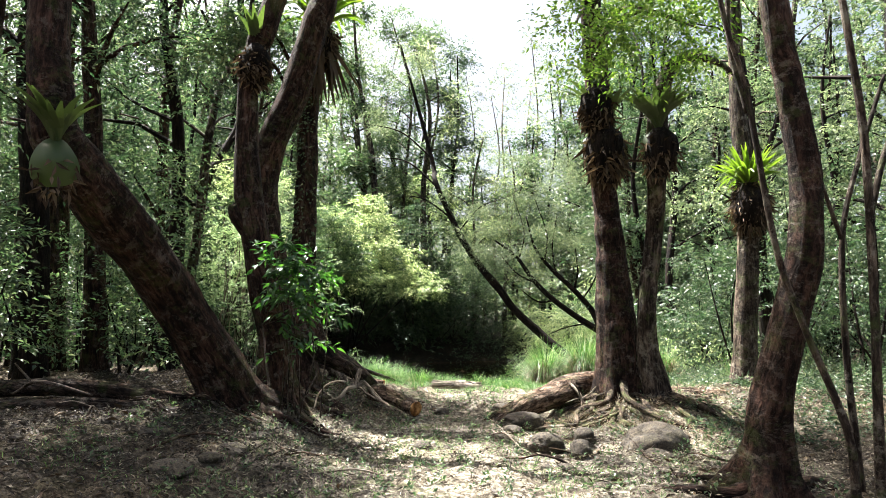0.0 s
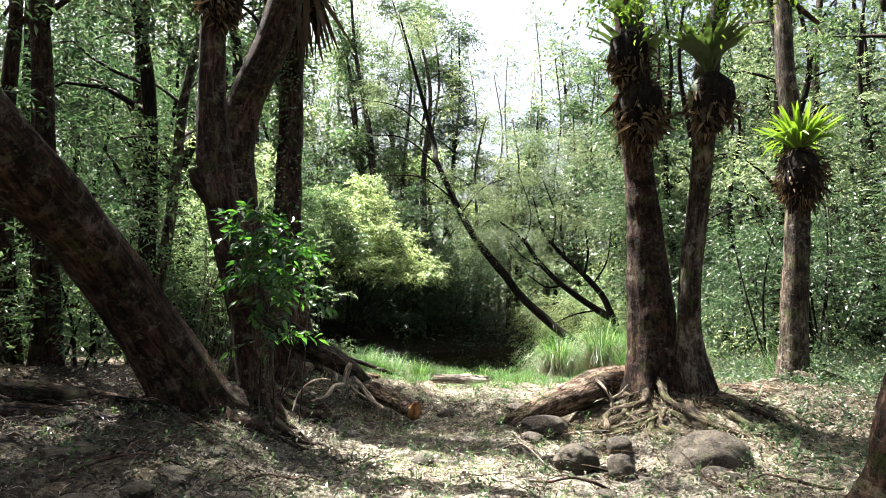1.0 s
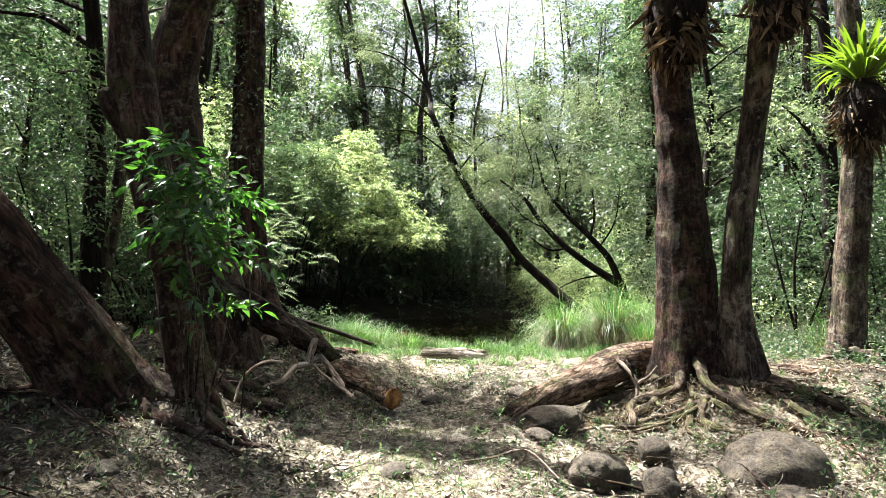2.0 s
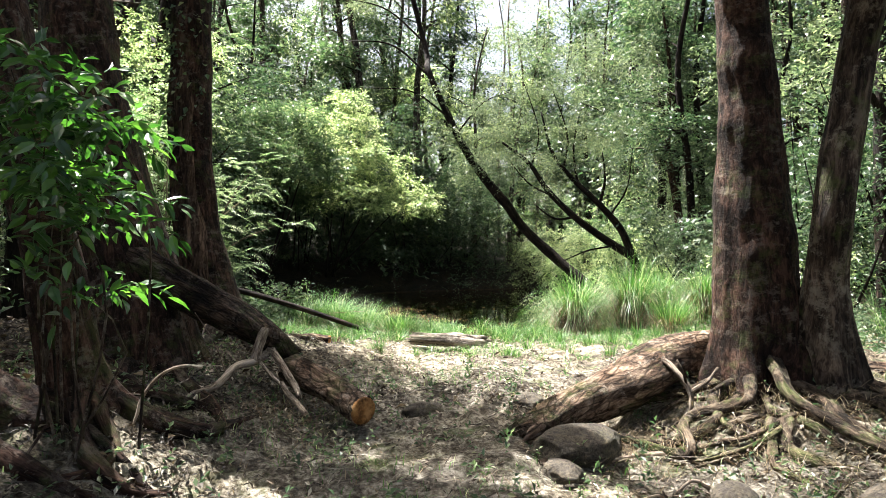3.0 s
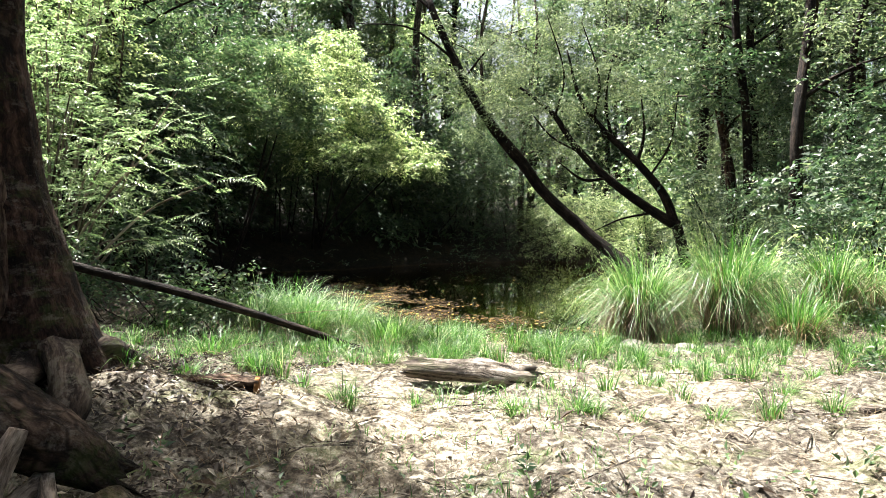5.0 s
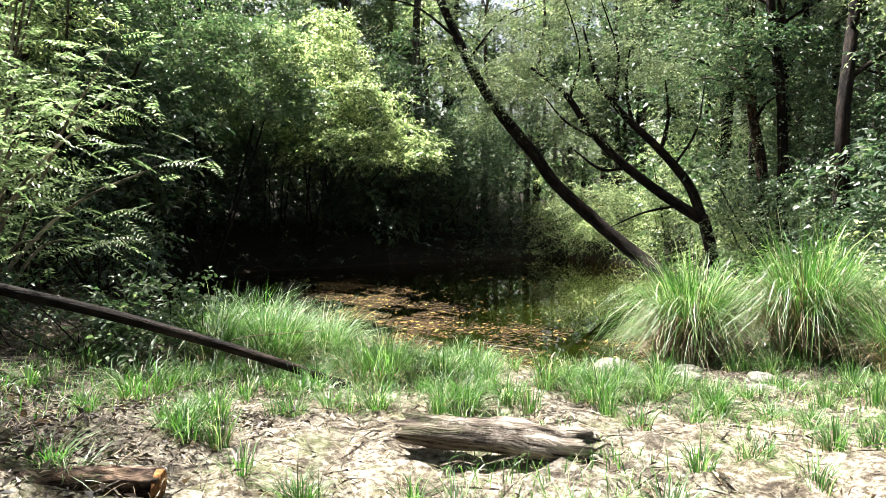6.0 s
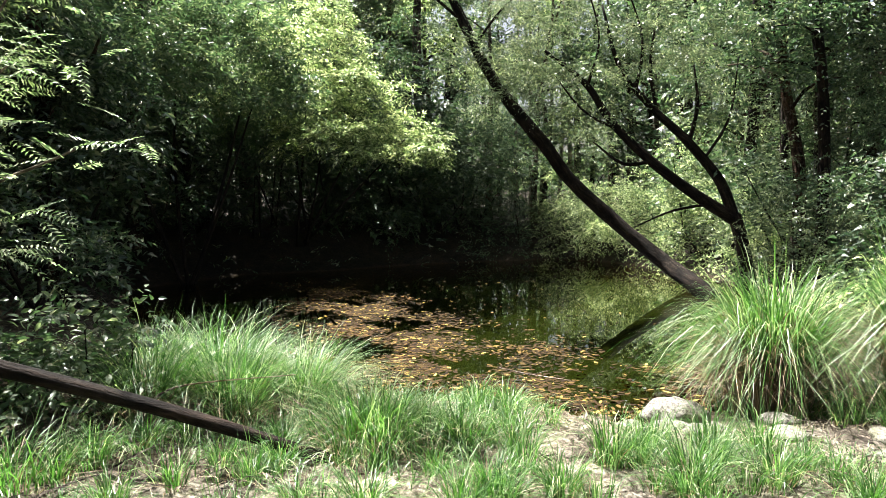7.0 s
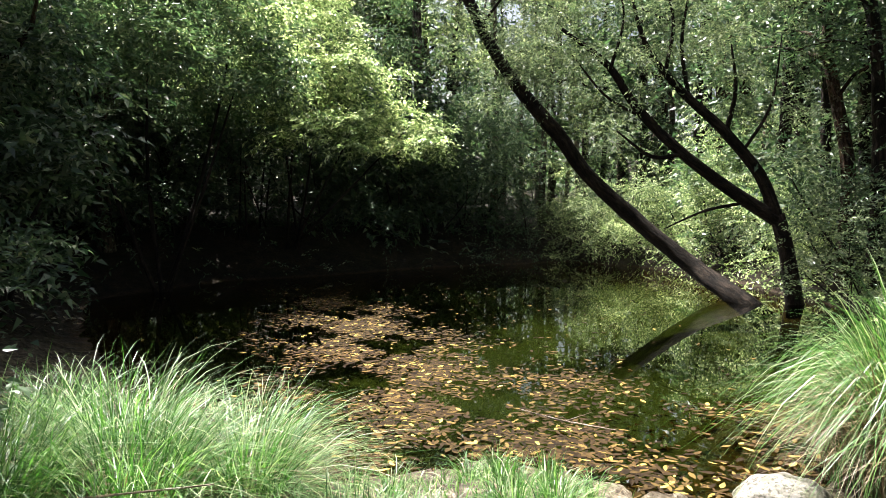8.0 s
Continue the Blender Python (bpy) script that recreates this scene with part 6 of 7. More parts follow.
def log_of(path, seed, mat, label, name="fallen_log", rough=0.15, segs=22, ends=None, category="log", step=0.04):
    x, y, z = path[0][:3]
    ob = thing(name, (x, y, z), label, category, "fallen wood")
    part("bark", tube(path, segs, step, rough, seed=seed, ragged=0.0 if ends else 0.9), mat, ob)
    for p, n, r in ends or ():
        a = unit(np.array(n, float))
        part("cut_face", tube([(*(np.array(p) - a * 0.02), r), (*np.array(p), r * 0.99), (*(np.array(p) + a * 0.006), r * 0.9)], 18, 0.005, 0.03, seed=seed + 1), CUTWOOD, ob)
    return ob


log_of([(0.74, 8.85, 0.46, 0.10), (1.0, 9.0, 0.58, 0.135), (1.46, 9.2, 0.74, 0.155), (1.9, 9.5, 0.84, 0.165), (2.45, 10.0, 0.84, 0.16)], 701, LOGWOOD, "thick weathered fallen log with cracked grey-brown bark")
log_of([(3.1, 9.9, 0.68, 0.13), (3.7, 9.75, 0.64, 0.13), (4.4, 9.6, 0.56, 0.12), (4.9, 9.5, 0.5, 0.10)], 703, LOGWOOD, "fallen log lying behind the double trunk")
log_of([(-0.14, 12.3, 0.61, 0.075), (0.25, 12.22, 0.60, 0.085), (0.62, 12.14, 0.575, 0.08)], 705, GREYLOG, "short grey weathered log lying in grass")
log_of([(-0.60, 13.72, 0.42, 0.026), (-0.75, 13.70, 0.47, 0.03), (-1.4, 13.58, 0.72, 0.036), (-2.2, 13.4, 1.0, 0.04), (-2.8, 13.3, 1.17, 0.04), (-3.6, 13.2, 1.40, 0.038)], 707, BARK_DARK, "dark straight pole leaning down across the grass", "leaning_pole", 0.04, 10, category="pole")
log_of([(-2.4, 9.6, 1.66, 0.16), (-1.9, 9.62, 1.40, 0.15), (-1.5, 9.66, 1.16, 0.14), (-1.22, 9.72, 0.97, 0.11), (-1.02, 9.8, 0.82, 0.06)], 709, LOGDARK, "fallen trunk sloping down from the foot of a stout tree")
log_of([(-0.36, 8.98, 0.58, 0.095), (-0.6, 9.25, 0.66, 0.10), (-1.0, 9.7, 0.74, 0.11)], 711, LOGWOOD, "sawn log with an orange cut end", "sawn_log", ends=[((-0.355, 8.97, 0.58), (0.7, -0.75, -0.15), 0.095)])
log_of([(-1.75, 11.3, 0.74, 0.06), (-1.4, 11.35, 0.72, 0.064), (-1.0, 11.42, 0.70, 0.062)], 713, LOGWOOD, "short rotting log with a sawn end by a trunk", ends=[((-1.0, 11.42, 0.70), (1, 0.15, -0.08), 0.06)])
log_of([(-1.75, 11.0, 0.70, 0.05), (-1.45, 11.05, 0.69, 0.055), (-1.2, 11.0, 0.68, 0.045)], 714, LOGDARK, "dark rotting log piece by a trunk")
log_of([(1.2, 9.72, 0.52, 0.045), (1.35, 9.8, 0.55, 0.06), (1.55, 9.9, 0.58, 0.06), (1.9, 10.1, 0.64, 0.065)], 715, GREYLOG, "broken pale dead log with a hollow end")
log_of([(-5.5, 7.8, 0.95, 0.09), (-4.2, 7.6, 0.98, 0.10), (-2.9, 7.5, 0.85, 0.08)], 717, LOGDARK, "dark fallen limb on the forest floor")
log_of([(-4.6, 6.9, 0.85, 0.05), (-3.6, 7.0, 0.86, 0.06), (-2.6, 7.2, 0.74, 0.04)], 719, LOGDARK, "thin dark fallen limb on the forest floor")


def stick(paths, seed, label, mat=DEADWOOD):
    x, y, z = paths[0][0][:3]
    ob = thing("dead_branch", (x, y, z), label, "branch", "fallen wood")
    for i, p in enumerate(paths):
        part("twig" if i else "limb", tube([(*q[:3], q[3] * 0.62) for q in p], 7, 0.025, 0.2, seed=seed + i), mat, ob)
    return ob


stick([[(-1.67, 8.90, 0.53, 0.020), (-1.59, 8.95, 0.61, 0.026), (-1.54, 9.05, 0.67, 0.032), (-1.46, 9.10, 0.69, 0.040), (-1.38, 9.15, 0.73, 0.042), (-1.32, 9.30, 0.81, 0.044), (-1.24, 9.50, 0.81, 0.048), (-1.18, 9.60, 0.84, 0.048), (-1.17, 9.68, 0.88, 0.036)],
       [(-1.23, 9.50, 0.81, 0.050), (-1.22, 9.52, 0.90, 0.055), (-1.20, 9.55, 0.98, 0.055), (-1.18, 9.58, 1.06, 0.045)],
       [(-1.17, 9.68, 0.88, 0.042), (-1.05, 9.50, 0.82, 0.042), (-0.94, 9.35, 0.73, 0.042), (-0.85, 9.20, 0.67, 0.036), (-0.82, 9.10, 0.64, 0.020)],
       [(-1.46, 9.10, 0.69, 0.022), (-1.60, 9.15, 0.72, 0.020), (-1.75, 9.20, 0.71, 0.018), (-1.93, 9.25, 0.67, 0.010)],
       [(-1.50, 9.08, 0.67, 0.024), (-1.53, 8.95, 0.62, 0.026), (-1.60, 8.85, 0.57, 0.022)], [(-1.32, 9.30, 0.81, 0.008), (-1.31, 9.20, 0.77, 0.008), (-1.25, 9.15, 0.73, 0.005)]], 731, "bleached crooked dead branch with forks and twigs")
stick([[(-1.20, 8.3, 0.99, 0.014), (-1.32, 8.32, 0.995, 0.016), (-1.42, 8.33, 0.96, 0.016), (-1.50, 8.33, 0.89, 0.016), (-1.555, 8.32, 0.80, 0.015), (-1.57, 8.3, 0.72, 0.015), (-1.60, 8.28, 0.62, 0.010)], [(-1.56, 8.32, 0.83, 0.006), (-1.63, 8.3, 0.84, 0.003)]], 735, "bleached arching dead branch over dark litter")
stick([[(-0.91, 9.00, 0.76, 0.030), (-0.85, 8.90, 0.71, 0.032), (-0.75, 8.75, 0.68, 0.030), (-0.68, 8.65, 0.64, 0.026)]], 741, "pale broken dead branch lying on litter")
stick([[(-1.17, 9.40, 0.83, 0.018), (-1.06, 9.30, 0.75, 0.022), (-0.95, 9.15, 0.71, 0.022), (-0.91, 9.10, 0.69, 0.014)]], 745, "lichen-spotted dead branch sloping to the ground")
stick([[(-1.10, 8.4, 0.95, 0.006), (-1.14, 8.38, 1.08, 0.006), (-1.18, 8.36, 1.17, 0.005), (-1.26, 8.35, 1.30, 0.003)], [(-1.16, 8.37, 1.12, 0.004), (-1.17, 8.36, 1.0, 0.003)]], 747, "thin upright dead twig among bleached branches")
stick([[(0.95, 9.0, 0.48, 0.014), (1.0, 9.05, 0.64, 0.02), (1.25, 9.15, 0.66, 0.022), (1.5, 9.3, 0.62, 0.02)], [(1.22, 9.15, 0.66, 0.012), (1.2, 9.12, 0.78, 0.008)]], 749, "dark crooked broken branch beside the log", BARK_RED)
stick([[(2.45, 11.40, 0.56, 0.050), (2.90, 11.40, 0.61, 0.070), (3.25, 11.40, 0.78, 0.100), (3.38, 11.40, 0.91, 0.100), (3.25, 11.40, 1.01, 0.075), (3.10, 11.40, 1.07, 0.050)], [(3.34, 11.40, 0.78, 0.090), (3.41, 11.42, 0.89, 0.085), (3.35, 11.42, 0.99, 0.050)]], 751, "bleached forked dead limb lying on the bank", GREYLOG)
stick([[(1.72, 9.22, 0.9, 0.03), (1.78, 9.1, 0.84, 0.034), (1.86, 9.02, 0.7, 0.03), (1.85, 8.98, 0.55, 0.02)], [(1.86, 9.02, 0.7, 0.022), (1.98, 9.02, 0.78, 0.02), (2.06, 9.06, 0.86, 0.014)], [(1.84, 9.04, 0.75, 0.014), (1.8, 9.0, 0.85, 0.012), (1.77, 9.03, 0.92, 0.008)]], 752, "pale dead root hooked over the log")
stick([[(-1.7, 14.0, 0.6, 0.008), (-1.5, 14.0, 0.72, 0.009), (-0.9, 14.1, 0.76, 0.005)]], 753, "thin pale twig lying over the sedge")
stick([[(0.5, 17.3, 0.01, 0.008), (0.8, 17.0, 0.015, 0.012), (1.15, 16.8, 0.01, 0.006)], [(0.8, 17.0, 0.015, 0.006), (1.05, 17.2, 0.02, 0.003)]], 757, "thin bare branch floating on the pool")
stick([[(-2.9, 5.3, 0.55, 0.02), (-2.7, 5.5, 0.62, 0.02), (-2.55, 5.75, 0.7, 0.014)]], 761, "short pale dead stick in the litter")
stick([[(-1.0, 5.9, 0.42, 0.012), (-0.7, 5.8, 0.46, 0.014), (-0.35, 5.65, 0.40, 0.008)]], 765, "thin pale fallen branch on litter")
stick([[(-4.6, 7.2, 0.95, 0.03), (-4.2, 7.0, 1.1, 0.03), (-3.7, 7.1, 0.95, 0.02)], [(-4.3, 7.05, 1.07, 0.02), (-4.35, 6.8, 1.3, 0.012)]], 769, "pale tangled dead branches in leaf litter")
stick([[(2.2, 4.3, 0.38, 0.03), (2.6, 4.5, 0.5, 0.03), (3.0, 4.4, 0.55, 0.02)]], 773, "mossy fallen branch beneath the saplings", LOGWOOD)


rng = np.random.default_rng(781)
for i in range(34):
    x, y = (rng.uniform(-5.2, -0.9), rng.uniform(5.3, 8.6)) if i < 22 else (rng.uniform(0.6, 3.4), rng.uniform(5.6, 10.5))
    a, ln_ = rng.uniform(0, 6.28), rng.uniform(0.35, 1.2)
    pts, px, py = [], x, y
    for k in range(5):
        pts.append((px, py, float(land(px, py)) + 0.02 + 0.10 * math.sin(k * 0.8) * rng.uniform(0, 1), 0.018 * (1 - 0.17 * k) * rng.uniform(0.8, 1.5)))
        a += rng.normal(0, 0.35)
        px, py = px + math.cos(a) * ln_ / 4, py + math.sin(a) * ln_ / 4
    q = pts[2]
    side = [(q[0], q[1], q[2], 0.008), (q[0] + 0.15 * math.cos(a + 0.9), q[1] + 0.15 * math.sin(a + 0.9), q[2] + 0.05, 0.006), (q[0] + 0.3 * math.cos(a + 0.7), q[1] + 0.3 * math.sin(a + 0.7), q[2] + 0.03, 0.003)]
    stick([pts, side], 7900 + 3 * i, "crooked fallen stick lying in the leaf litter", (DEADWOOD, LOGWOOD, BARK_RED)[i % 3])
for i in range(9):
    x, y = rng.uniform(-4.2, -1.6), rng.uniform(5.2, 7.6)
    s = rng.uniform(0.08, 0.17)
    boulder(x, y, float(land(x, y)) - s * 0.05, s * 1.3, s, s * 0.55, 6700 + i, ROCK, "flat brown stone half buried in dark litter", rng.uniform(0, 180), 0.1)


# ---- ferns on the trunks ----
def strap(length, width, arch, segs=9, wave=0.0, rise=1.0):
    """A strap frond along +x, arching."""
    t = np.linspace(0, 1, segs + 1)
    x = length * (t * 0.75 + 0.1 * t * t)
    z = length * (rise * t - arch * t ** 2.2)
    w = width * np.sin(np.pi * (0.12 + 0.86 * t)) ** 0.8
    v = []
    for i in range(segs + 1):
        y = w[i] / 2
        v += [(x[i], y, z[i] + 0.25 * y), (x[i], 0, z[i]), (x[i], -y, z[i] + 0.25 * y)]
    f = []
    for i in range(segs):
        for j in (0, 1):
            a = 3 * i + j
            f.append((a, a + 1, a + 4, a + 3))
    return np.array(v), np.array(f)


def nest_fern(x, y, z, size, n, seed, label, skirt=18, clump=0.3):
    rng = np.random.default_rng(seed)
    ob = thing("nest_fern", (x, y, z), label, "fern", "ferns on the trunks")
    shapes = [mesh_of("frond", *strap(size * l, size * 0.10, a, rise=r), FERN) for l, a, r in ((0.85, 0.55, 1.25), (0.75, 0.3, 1.5), (0.95, 0.85, 1.0))]
    for i in range(n):
        f = new("frond", shapes[i % 3])
        f.parent = ob
        f.matrix_basis = pose(0, 0, 0, rng.normal(0, 8), rng.normal(0, 10), i * 137.5 + rng.normal(0, 8)) @ Matrix.Translation((0.06, 0, 0))
    dead = [mesh_of("dead_frond", *strap(size * 0.9, size * 0.13, 1.6, rise=0.25), DEADFERN), mesh_of("dead_frond", *strap(size * 0.7, size * 0.11, 1.9, rise=0.1), DEADFERN)]
    for i in range(skirt):
        f = new("dead_frond", dead[i % 2])
        f.parent = ob
        f.matrix_basis = pose(0, 0, -0.1 - 0.5 * clump * rng.uniform(), rng.normal(0, 12), rng.uniform(0, 25), i * 97.3) @ Matrix.Diagonal((0.55, 1, 1, 1))
    g = in_ball(500, rng, 0.75) * np.array([clump * 0.75, clump * 0.75, clump * 1.15]) + np.array([0, 0, -clump * 0.9])
    part("root_mass", leaf_cloud(g + np.array([x, y, z]), g * np.array([1, 1, 0.2]) + rng.normal(size=(500, 3)) * 0.2 - np.array([0, 0, 0.25]), rng.uniform(0.1, 0.24, 500), 0.03, rng), DEADFERN, ob)
    core = tube([(x, y, z - clump * 2.1, clump * 0.35), (x, y, z - clump * 1.4, clump * 0.75), (x, y, z - clump * 0.6, clump * 0.75), (x, y, z, clump * 0.35)], 14, 0.05, 0.16, seed=seed)
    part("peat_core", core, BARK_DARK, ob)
    return ob


nest_fern(4.98, 10.55, 3.97, 0.60, 96, 801, "bright yellow-green nest fern crowning a brown root mass", 26, 0.38)
nest_fern(-2.15, 11.1, 6.9, 0.95, 56, 811, "large green nest fern with a hanging brown skirt", 34, 0.36)


def staghorn(x, y, z, size, n, seed, label, face=-1.6, shield=True, dead=40, core=True):
    rng = np.random.default_rng(seed)
    ob = thing("staghorn_fern", (x, y, z), label, "fern", "ferns on the trunks")
    if shield:
        th = np.linspace(0, 2 * np.pi, 24, endpoint=False)
        rings, v = (0.0, 0.4, 0.75, 1.0), []
        for r in rings[1:]:
            for a in th:
                q = r * (1 + 0.08 * np.sin(3 * a + seed))
                v.append((math.cos(a) * q * size * 0.28, -0.22 * size * (1 - q * q), math.sin(a) * q * size * 0.33))
        v.append((0, -0.22 * size, 0))
        f4 = [(k * 24 + i, k * 24 + (i + 1) % 24, (k + 1) * 24 + (i + 1) % 24, (k + 1) * 24 + i) for k in (0, 1) for i in range(24)]
        f3 = [(72, (i + 1) % 24, i) for i in range(24)]
        rot = np.array([[math.cos(face + 1.5708), -math.sin(face + 1.5708), 0], [math.sin(face + 1.5708), math.cos(face + 1.5708), 0], [0, 0, 1]])
        part("shield_frond", (np.array(v) @ rot.T + np.array([x, y, z]), [np.array(f4), np.array(f3)]), STAGHORN, ob, "pale green shield frond", True)
    for i in range(n):
        a = face + rng.uniform(-1.5, 1.5)
        geos = []
        base, ln = np.array([x, y, z + size * 0.2]), size * rng.uniform(0.7, 1.15)
        for k in range(3):
            b = a + (k - 1) * 0.35
            p = [base + np.array([math.cos(b) * ln * (0.12 * s + 0.42 * s * s), math.sin(b) * ln * (0.12 * s + 0.42 * s * s), ln * (0.85 * s - 0.25 * s * s)]) for s in np.linspace(0, 1, 6)]
            sd = np.array([-math.sin(b), math.cos(b), 0])
            w = size * np.array([0.05, 0.11, 0.14, 0.12, 0.08, 0.02])
            geos.append((np.array([q + sg * sd * w[j] * 0.5 + np.array([0, 0, 0.004 * k]) for j, q in enumerate(p) for sg in (1, -1)]), np.array([(2 * j, 2 * j + 1, 2 * j + 3, 2 * j + 2) for j in range(5)])))
        part("antler_frond", joined(geos), STAGHORN, ob)
    g = in_ball(max(dead, 1) * 6, rng, 0.7) * np.array([0.26, 0.26, 0.34]) * size + np.array([x, y, z - 0.12 * size])
    part("dead_fronds", leaf_cloud(g, rng.normal(size=g.shape) * 0.5 - np.array([0, 0, 0.6]), rng.uniform(0.1, 0.28, len(g)) * size, 0.05 * size, rng), DEADFERN, ob)
    if core:
        part("peat_core", tube([(x, y, z - 0.5 * size, 0.1 * size), (x, y, z - 0.2 * size, 0.24 * size), (x, y, z + 0.1 * size, 0.24 * size), (x, y, z + 0.3 * size, 0.1 * size)], 14, 0.05, 0.15, seed=seed), BARK_DARK, ob)
    return ob


staghorn(2.64, 7.88, 3.85, 0.75, 11, 821, "dark green staghorn fern with a pale shield frond")
staghorn(2.27, 9.0, 4.15, 1.05, 2, 831, "old staghorn clump of brown dead fronds on a trunk", -1.6, False, 90)
staghorn(2.15, 8.95, 4.75, 0.9, 2, 835, "ragged staghorn fern with brown dead fronds", -2.2, False, 70)
staghorn(-2.46, 8.32, 5.12, 0.75, 2, 841, "bleached tangle of dead fern roots on a stem", -1.6, False, 80)
staghorn(-3.08, 5.12, 2.95, 0.62, 5, 851, "small staghorn fern with a round pale shield", -1.2, True, 12, False)


# ---- litter, herbs and floating leaves ----
def scattered(name, n, region, size, mat, seed, label, lift=0.012, flatness=0.25, keep=None, kind="stuff", aspect=0.38, z=None):
    rng = np.random.default_rng(seed)
    x, y = rng.uniform(region[0], region[1], n), rng.uniform(region[2], region[3], n)
    if keep is not None:
        ok = keep(x, y, rng)
        x, y = x[ok], y[ok]
    n = len(x)
    zz = land(x, y) + lift * rng.uniform(0.2, 1.6, n) if z is None else np.full(n, z) + 0.003 * rng.uniform(0, 1, n)
    a = rng.uniform(0, 6.283, n)
    axis = np.stack([np.cos(a), np.sin(a), rng.normal(0, flatness, n)], -1)
    face = unit(np.stack([rng.normal(0, flatness, n), rng.normal(0, flatness, n), np.ones(n)], -1))
    s = size * rng.uniform(0.5, 1.4, n)
    v, f = leaf_cloud(np.stack([x, y, zz], -1), axis, s, s * aspect * rng.uniform(0.6, 1.3, n), rng, 0.2, face)
    if z is not None:
        d, q = np.stack([np.cos(a), np.sin(a), 0 * a], -1) * s[:, None], np.stack([-np.sin(a), np.cos(a), 0 * a], -1) * (s * aspect * rng.uniform(0.3, 0.6, n))[:, None]
        c = np.stack([x, y, zz], -1)
        v = np.stack([c, c + 0.3 * d + q * 0.9, c + 0.65 * d + q * 0.75, c + d, c + 0.6 * d - q * 0.8, c + 0.25 * d - q * 0.85], 1)
        v[..., 2] += 0.004 * rng.uniform(0, 1, (n, 6))
        v, f = v.reshape(-1, 3), np.vstack([np.arange(n)[:, None] * 6 + np.array([t]) for t in ((0, 5, 2, 1), (5, 4, 3, 2))])
    ob = new(name, mesh_of(name, v, f, mat))
    return tagged(ob, label, "fallen leaves", kind=kind)


def on_land(x, y, rng):
    # Litter thinned over the sunlit patch so its pale ground reads brighter.
    return (shore(x, y) > 0.05) & ~((np.abs(x) < 1.1) & (y > 5) & (y < 8.8) & (rng.uniform(size=len(x)) < 0.75)) & (rng.uniform(size=len(x)) < np.where((y > 11.8) & (x > -1.8), 0.08, np.where((y > 9.9) & (x > -1.0), 0.22, 1.0))) & (rng.uniform(size=len(x)) < 0.35 + 0.65 * (np.sin(1.7 * x + 0.9 * y) * np.cos(1.1 * y - 2.3 * x) > -0.2))


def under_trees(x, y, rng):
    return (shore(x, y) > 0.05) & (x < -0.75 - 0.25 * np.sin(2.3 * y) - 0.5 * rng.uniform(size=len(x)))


scattered("leaf_litter", 34000, (-5.5, -0.6, 3.8, 13.0), 0.045, SHADE_LITTER, 900, "dark fallen leaves matted under the trees, shade in their colour", 0.03, 0.55, under_trees)
scattered("leaf_litter", 62000, (-1.6, 5.5, 3.8, 15.9), 0.04, LITTER, 901, "dry brown and bleached fallen leaves covering soil", 0.03, 0.55, on_land)
scattered("leaf_litter", 1500, (-4.5, 4.5, 4.2, 12.5), 0.085, DEADFERN, 902, "large curled dead leaves strewn over the forest floor", 0.03, 0.5, on_land)
scattered("leaf_litter", 9000, (-14, -5, 4, 22), 0.10, LITTER, 903, "dry fallen leaves on the shaded forest floor", 0.03, 0.4, on_land)
scattered("leaf_litter", 6000, (5, 12, 5, 22), 0.10, LITTER, 905, "dry fallen leaves among the right-bank trees", 0.03, 0.4, on_land)


def drifted(x, y, rng):
    sd = shore(x, y)
    mat = np.exp(-((x - 0.35 + 0.34 * (y - 16)) / np.clip(1.25 - 0.07 * (y - 16), 0.4, 2)) ** 2) * np.clip((25.5 - y) / 4, 0, 1)
    mat = np.maximum(mat, 0.8 * np.exp(-((x - 1.1) ** 2 / 0.35 + (y - 18.2) ** 2 / 0.12)))
    mat = np.maximum(mat, 0.9 * np.exp(sd / 0.6) * (y < 17.5))
    patch = 0.55 + 0.45 * np.sin(3.1 * x + 1.3 * y) * np.sin(2.2 * y - 1.2 * x + 1) + 0.25 * np.sin(9 * x + 2 * y) * np.sin(7 * y)
    return (sd < -0.02) & (rng.uniform(size=len(x)) < mat * np.clip(patch * 1.5 - 0.35, 0, 1) * 0.9 + 0.004)


scattered("floating_leaves", 120000, (-4.2, 3.4, 15.5, 25.6), 0.08, FLOATING, 911, "orange and brown fallen leaves drifting on the pool", 0, 0.05, drifted, z=0.004, aspect=0.42)


def bed(x, y, rng):
    sd = shore(x, y)
    return (sd < 0.1) & (rng.uniform(size=len(x)) < np.exp(sd / 1.4))


scattered("sunken_leaves", 9000, (-3, 4, 15.5, 21), 0.09, FLOATING, 913, "sunken orange leaves on the pool bed", 0.01, 0.15, bed)

rng = np.random.default_rng(920)
n = 9000
x, y = rng.uniform(-3.2, 3.4, n), rng.uniform(4.6, 11.0, n)
ok = (np.sin(2.3 * x + 1.1) * np.sin(1.9 * y + 0.4 * x) > -0.15)
x, y = x[ok], y[ok]
v, f = blades(len(x), rng, 0.09, 0.09, 0.006, segs=3, foot=0.01)
m = len(v) // len(x)
v = v + np.repeat(np.stack([x, y, land(x, y) - 0.005], -1), m, 0)
tagged(new("short_grass", mesh_of("short_grass", v, f, GRASS)), "sparse short green grass in the litter", "grass", kind="stuff")
n = 8000
x, y = rng.uniform(-2.6, 4.6, n), rng.uniform(6.2, 15.2, n)
ok = (y > 9.4) | (np.hypot(x + 0.3, (y - 7.3) * 0.7) < 1.1)
x, y, n = x[ok], y[ok], int(ok.sum())
v, f = blades(len(x), rng, 0.06, 0.16, 0.0045, segs=3, foot=0.01, stiff=0.8)
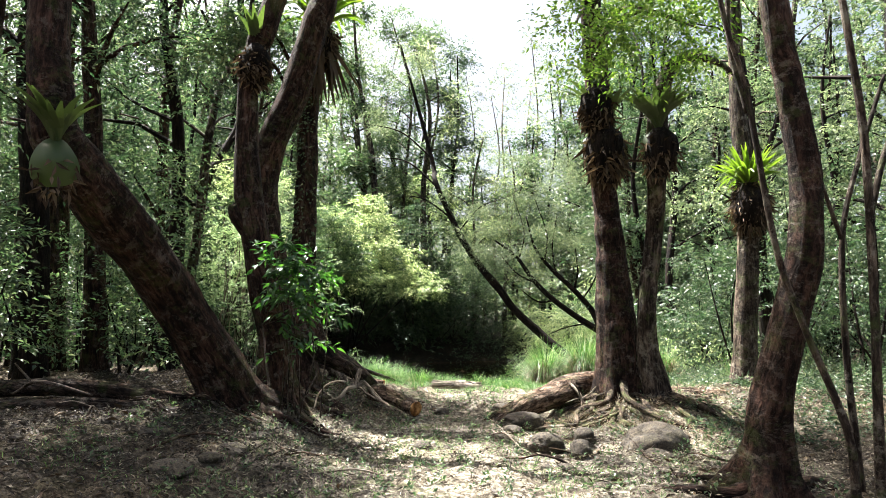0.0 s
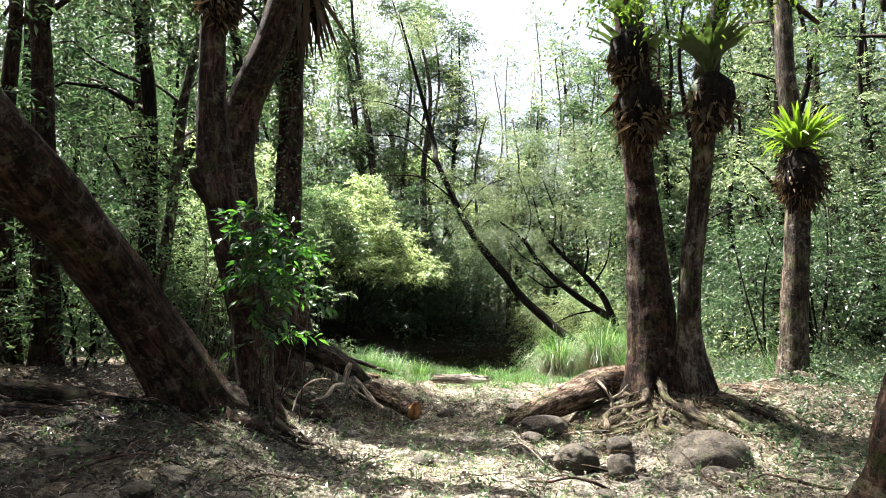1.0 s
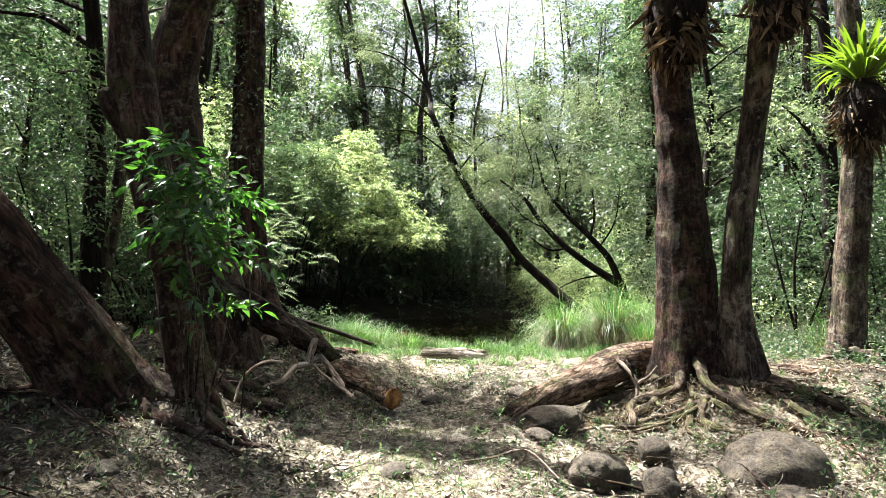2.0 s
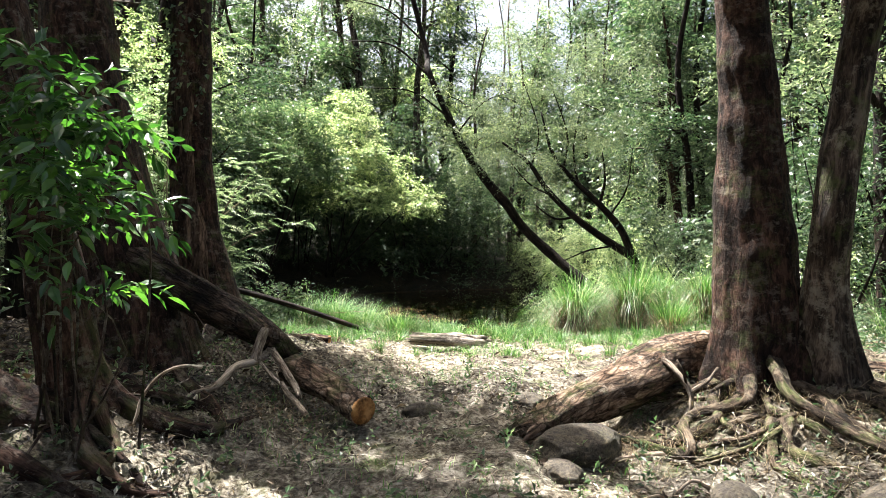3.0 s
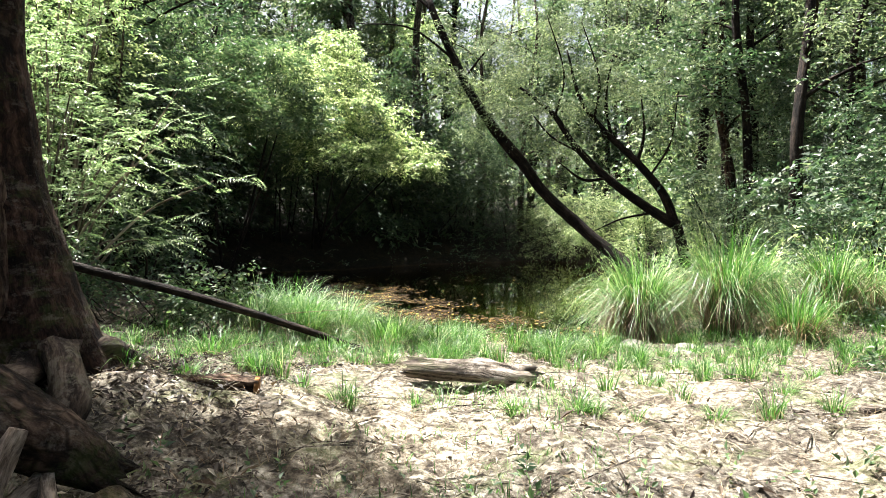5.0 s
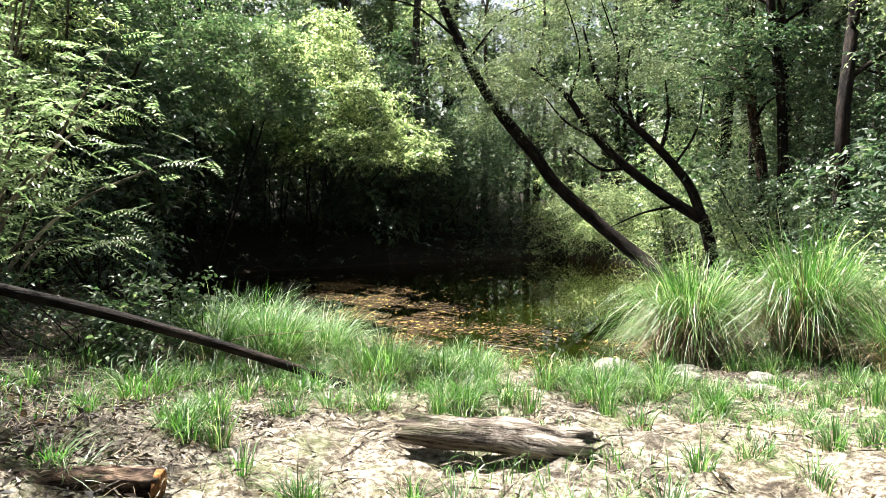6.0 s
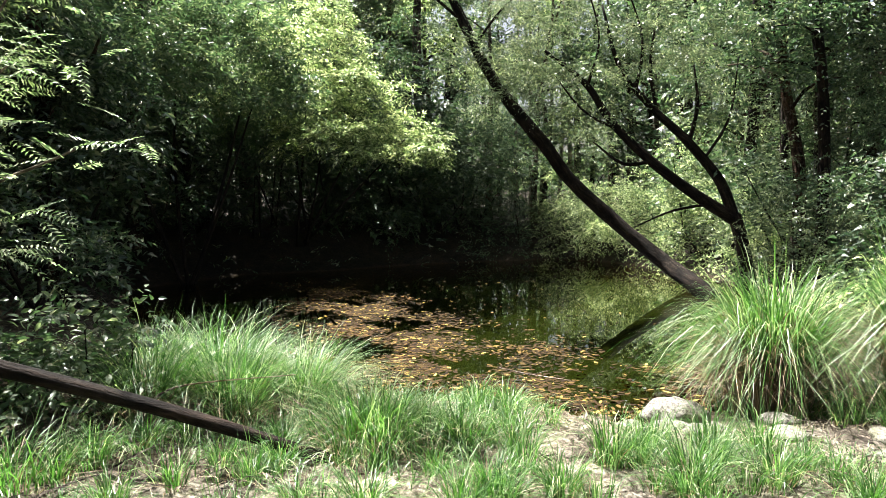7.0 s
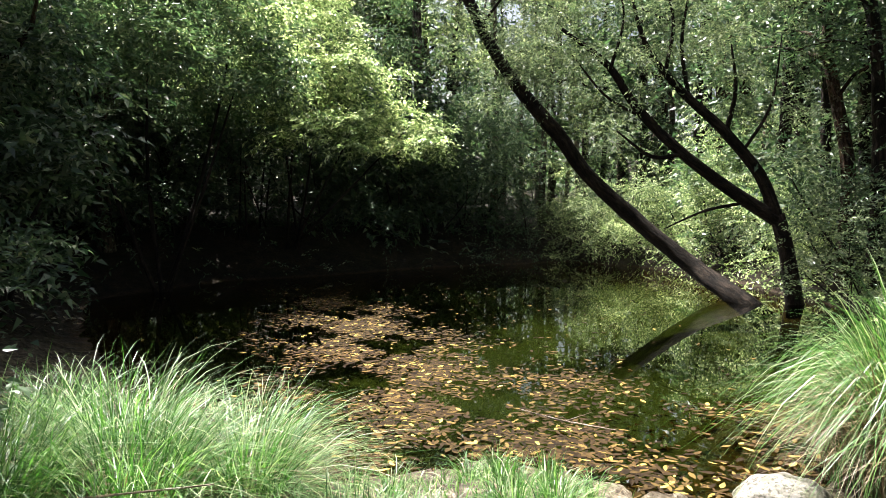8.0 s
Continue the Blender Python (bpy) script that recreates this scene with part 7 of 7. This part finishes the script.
v = v + np.repeat(np.stack([x, y, land(x, y) + 0.004], -1), len(v) // len(x), 0)
tagged(new("straw", mesh_of("straw", v, f, STRAW)), "pale dry straw lying on the bank", "dry grass", kind="stuff")
n = 12000
x, y = rng.uniform(-3.0, 4.6, n), rng.uniform(11.2, 15.7, n)
ok = (np.sin(2.1 * x + 0.4) * np.sin(1.7 * y + 0.8 * x) + 0.35 * (y - 13.0) > 0.05) & (shore(x, y) > 0.05) & ~((x > 0.6) & (x < 2.4) & (y > 14.2))
x, y = x[ok], y[ok]
v, f = blades(len(x), rng, 0.15, 0.14, 0.006, segs=3, foot=0.01)
v = v + np.repeat(np.stack([x, y, land(x, y) - 0.005], -1), len(v) // len(x), 0)
tagged(new("bank_grass", mesh_of("bank_grass", v, f, GRASS)), "short green grass along the water's edge", "grass", kind="stuff")
n = 800
x, y = rng.uniform(-3.0, 3.2, n), rng.uniform(4.6, 10.5, n)
v, f = sprays(np.stack([x, y, land(x, y) + 0.01], -1), np.stack([rng.normal(0, 0.5, n), rng.normal(0, 0.5, n), np.ones(n)], -1), rng, 6, rng.uniform(0.06, 0.2, n), 0.045, 0.5, 0.2)
tagged(new("seedlings", mesh_of("seedlings", v, f, LEAF_MID)), "small green seedlings in the forest litter", "herbs", kind="stuff")

# small fallen twigs
n = 2600
x, y = rng.uniform(-4.5, 4.5, n), rng.uniform(4.4, 14.5, n)
a, l = rng.uniform(0, 6.283, n), rng.uniform(0.06, 0.42, n) ** 1.0
d = np.stack([np.cos(a), np.sin(a), rng.normal(0, 0.12, n)], -1) * l[:, None]
base = np.stack([x, y, land(x, y) + 0.012], -1)
w = rng.uniform(0.002, 0.006, n)[:, None]
sd_ = np.stack([-np.sin(a), np.cos(a), np.zeros(n)], -1)
up_ = np.array([0, 0, 1.0])
bend = base + d * 0.5 + sd_ * l[:, None] * rng.normal(0, 0.12, n)[:, None] + up_ * 0.02
rows = []
for q, k in ((base, 1.0), (bend, 0.9), (base + d, 0.4)):
    rows += [q + sd_ * w * k, q + up_ * w * 1.6 * k, q - sd_ * w * k]
v = np.stack(rows, 1).reshape(-1, 3)
i = np.arange(n)[:, None] * 9
f = np.vstack([i + np.array([[r * 3 + c, r * 3 + (c + 1) % 3, r * 3 + 3 + (c + 1) % 3, r * 3 + 3 + c]]) for r in (0, 1) for c in range(3)])
tagged(new("fallen_twigs", mesh_of("fallen_twigs", v, f, GREYLOG, straight=v)), "thin grey twigs strewn over the forest floor", "twigs", kind="stuff")

# tangled root fibres and dry grass round the exposed roots and stumps
rng = np.random.default_rng(951)
spots = ((2.1, 8.5, 0.45, 900), (1.45, 8.75, 0.25, 500), (2.5, 8.4, 0.4, 600), (2.2, 9.0, 0.25, 500), (1.2, 8.75, 0.15, 250), (-0.95, 9.3, 0.3, 500), (1.15, 9.1, 0.2, 350), (-0.5, 10.4, 0.4, 400), (3.0, 9.0, 0.4, 400))
geos = []
for sx, sy, r, n in spots:
    x, y = sx + rng.normal(0, r, n), sy + rng.normal(0, r, n)
    v, f = blades(n, rng, 0.08, 0.17, 0.0032, segs=4, foot=0.02, stiff=0.6)
    geos.append((v + np.repeat(np.stack([x, y, land(x, y) + rng.uniform(0, 0.10, n)], -1), len(v) // n, 0), f))
tagged(new("root_fibres", mesh_of("root_fibres", *joined(geos), STRAW)), "pale tangled root fibres and dry grass round old roots", "dry grass", kind="stuff")

# low herbs on the shaded right bank
rng = np.random.default_rng(961)
n = 4200
x, y = rng.uniform(2.9, 9.5, n), rng.uniform(7.0, 17.0, n)
ok = np.sin(1.9 * x + 0.7) * np.sin(1.6 * y + 0.5 * x) + 0.3 * (x - 3.6) > -0.1
x, y = x[ok], y[ok]
v, f = sprays(np.stack([x, y, land(x, y) + 0.01], -1), np.stack([rng.normal(0, 0.6, len(x)), rng.normal(0, 0.6, len(x)), np.ones(len(x))], -1), rng, 8, rng.uniform(0.12, 0.4, len(x)) * np.clip(0.6 + 0.25 * (x - 3), 0.8, 1.9), 0.06, 0.42, 0.25)
tagged(new("ground_herbs", mesh_of("ground_herbs", v, f, LEAF_DARK)), "low green herbs covering the shaded bank", "herbs", kind="stuff")
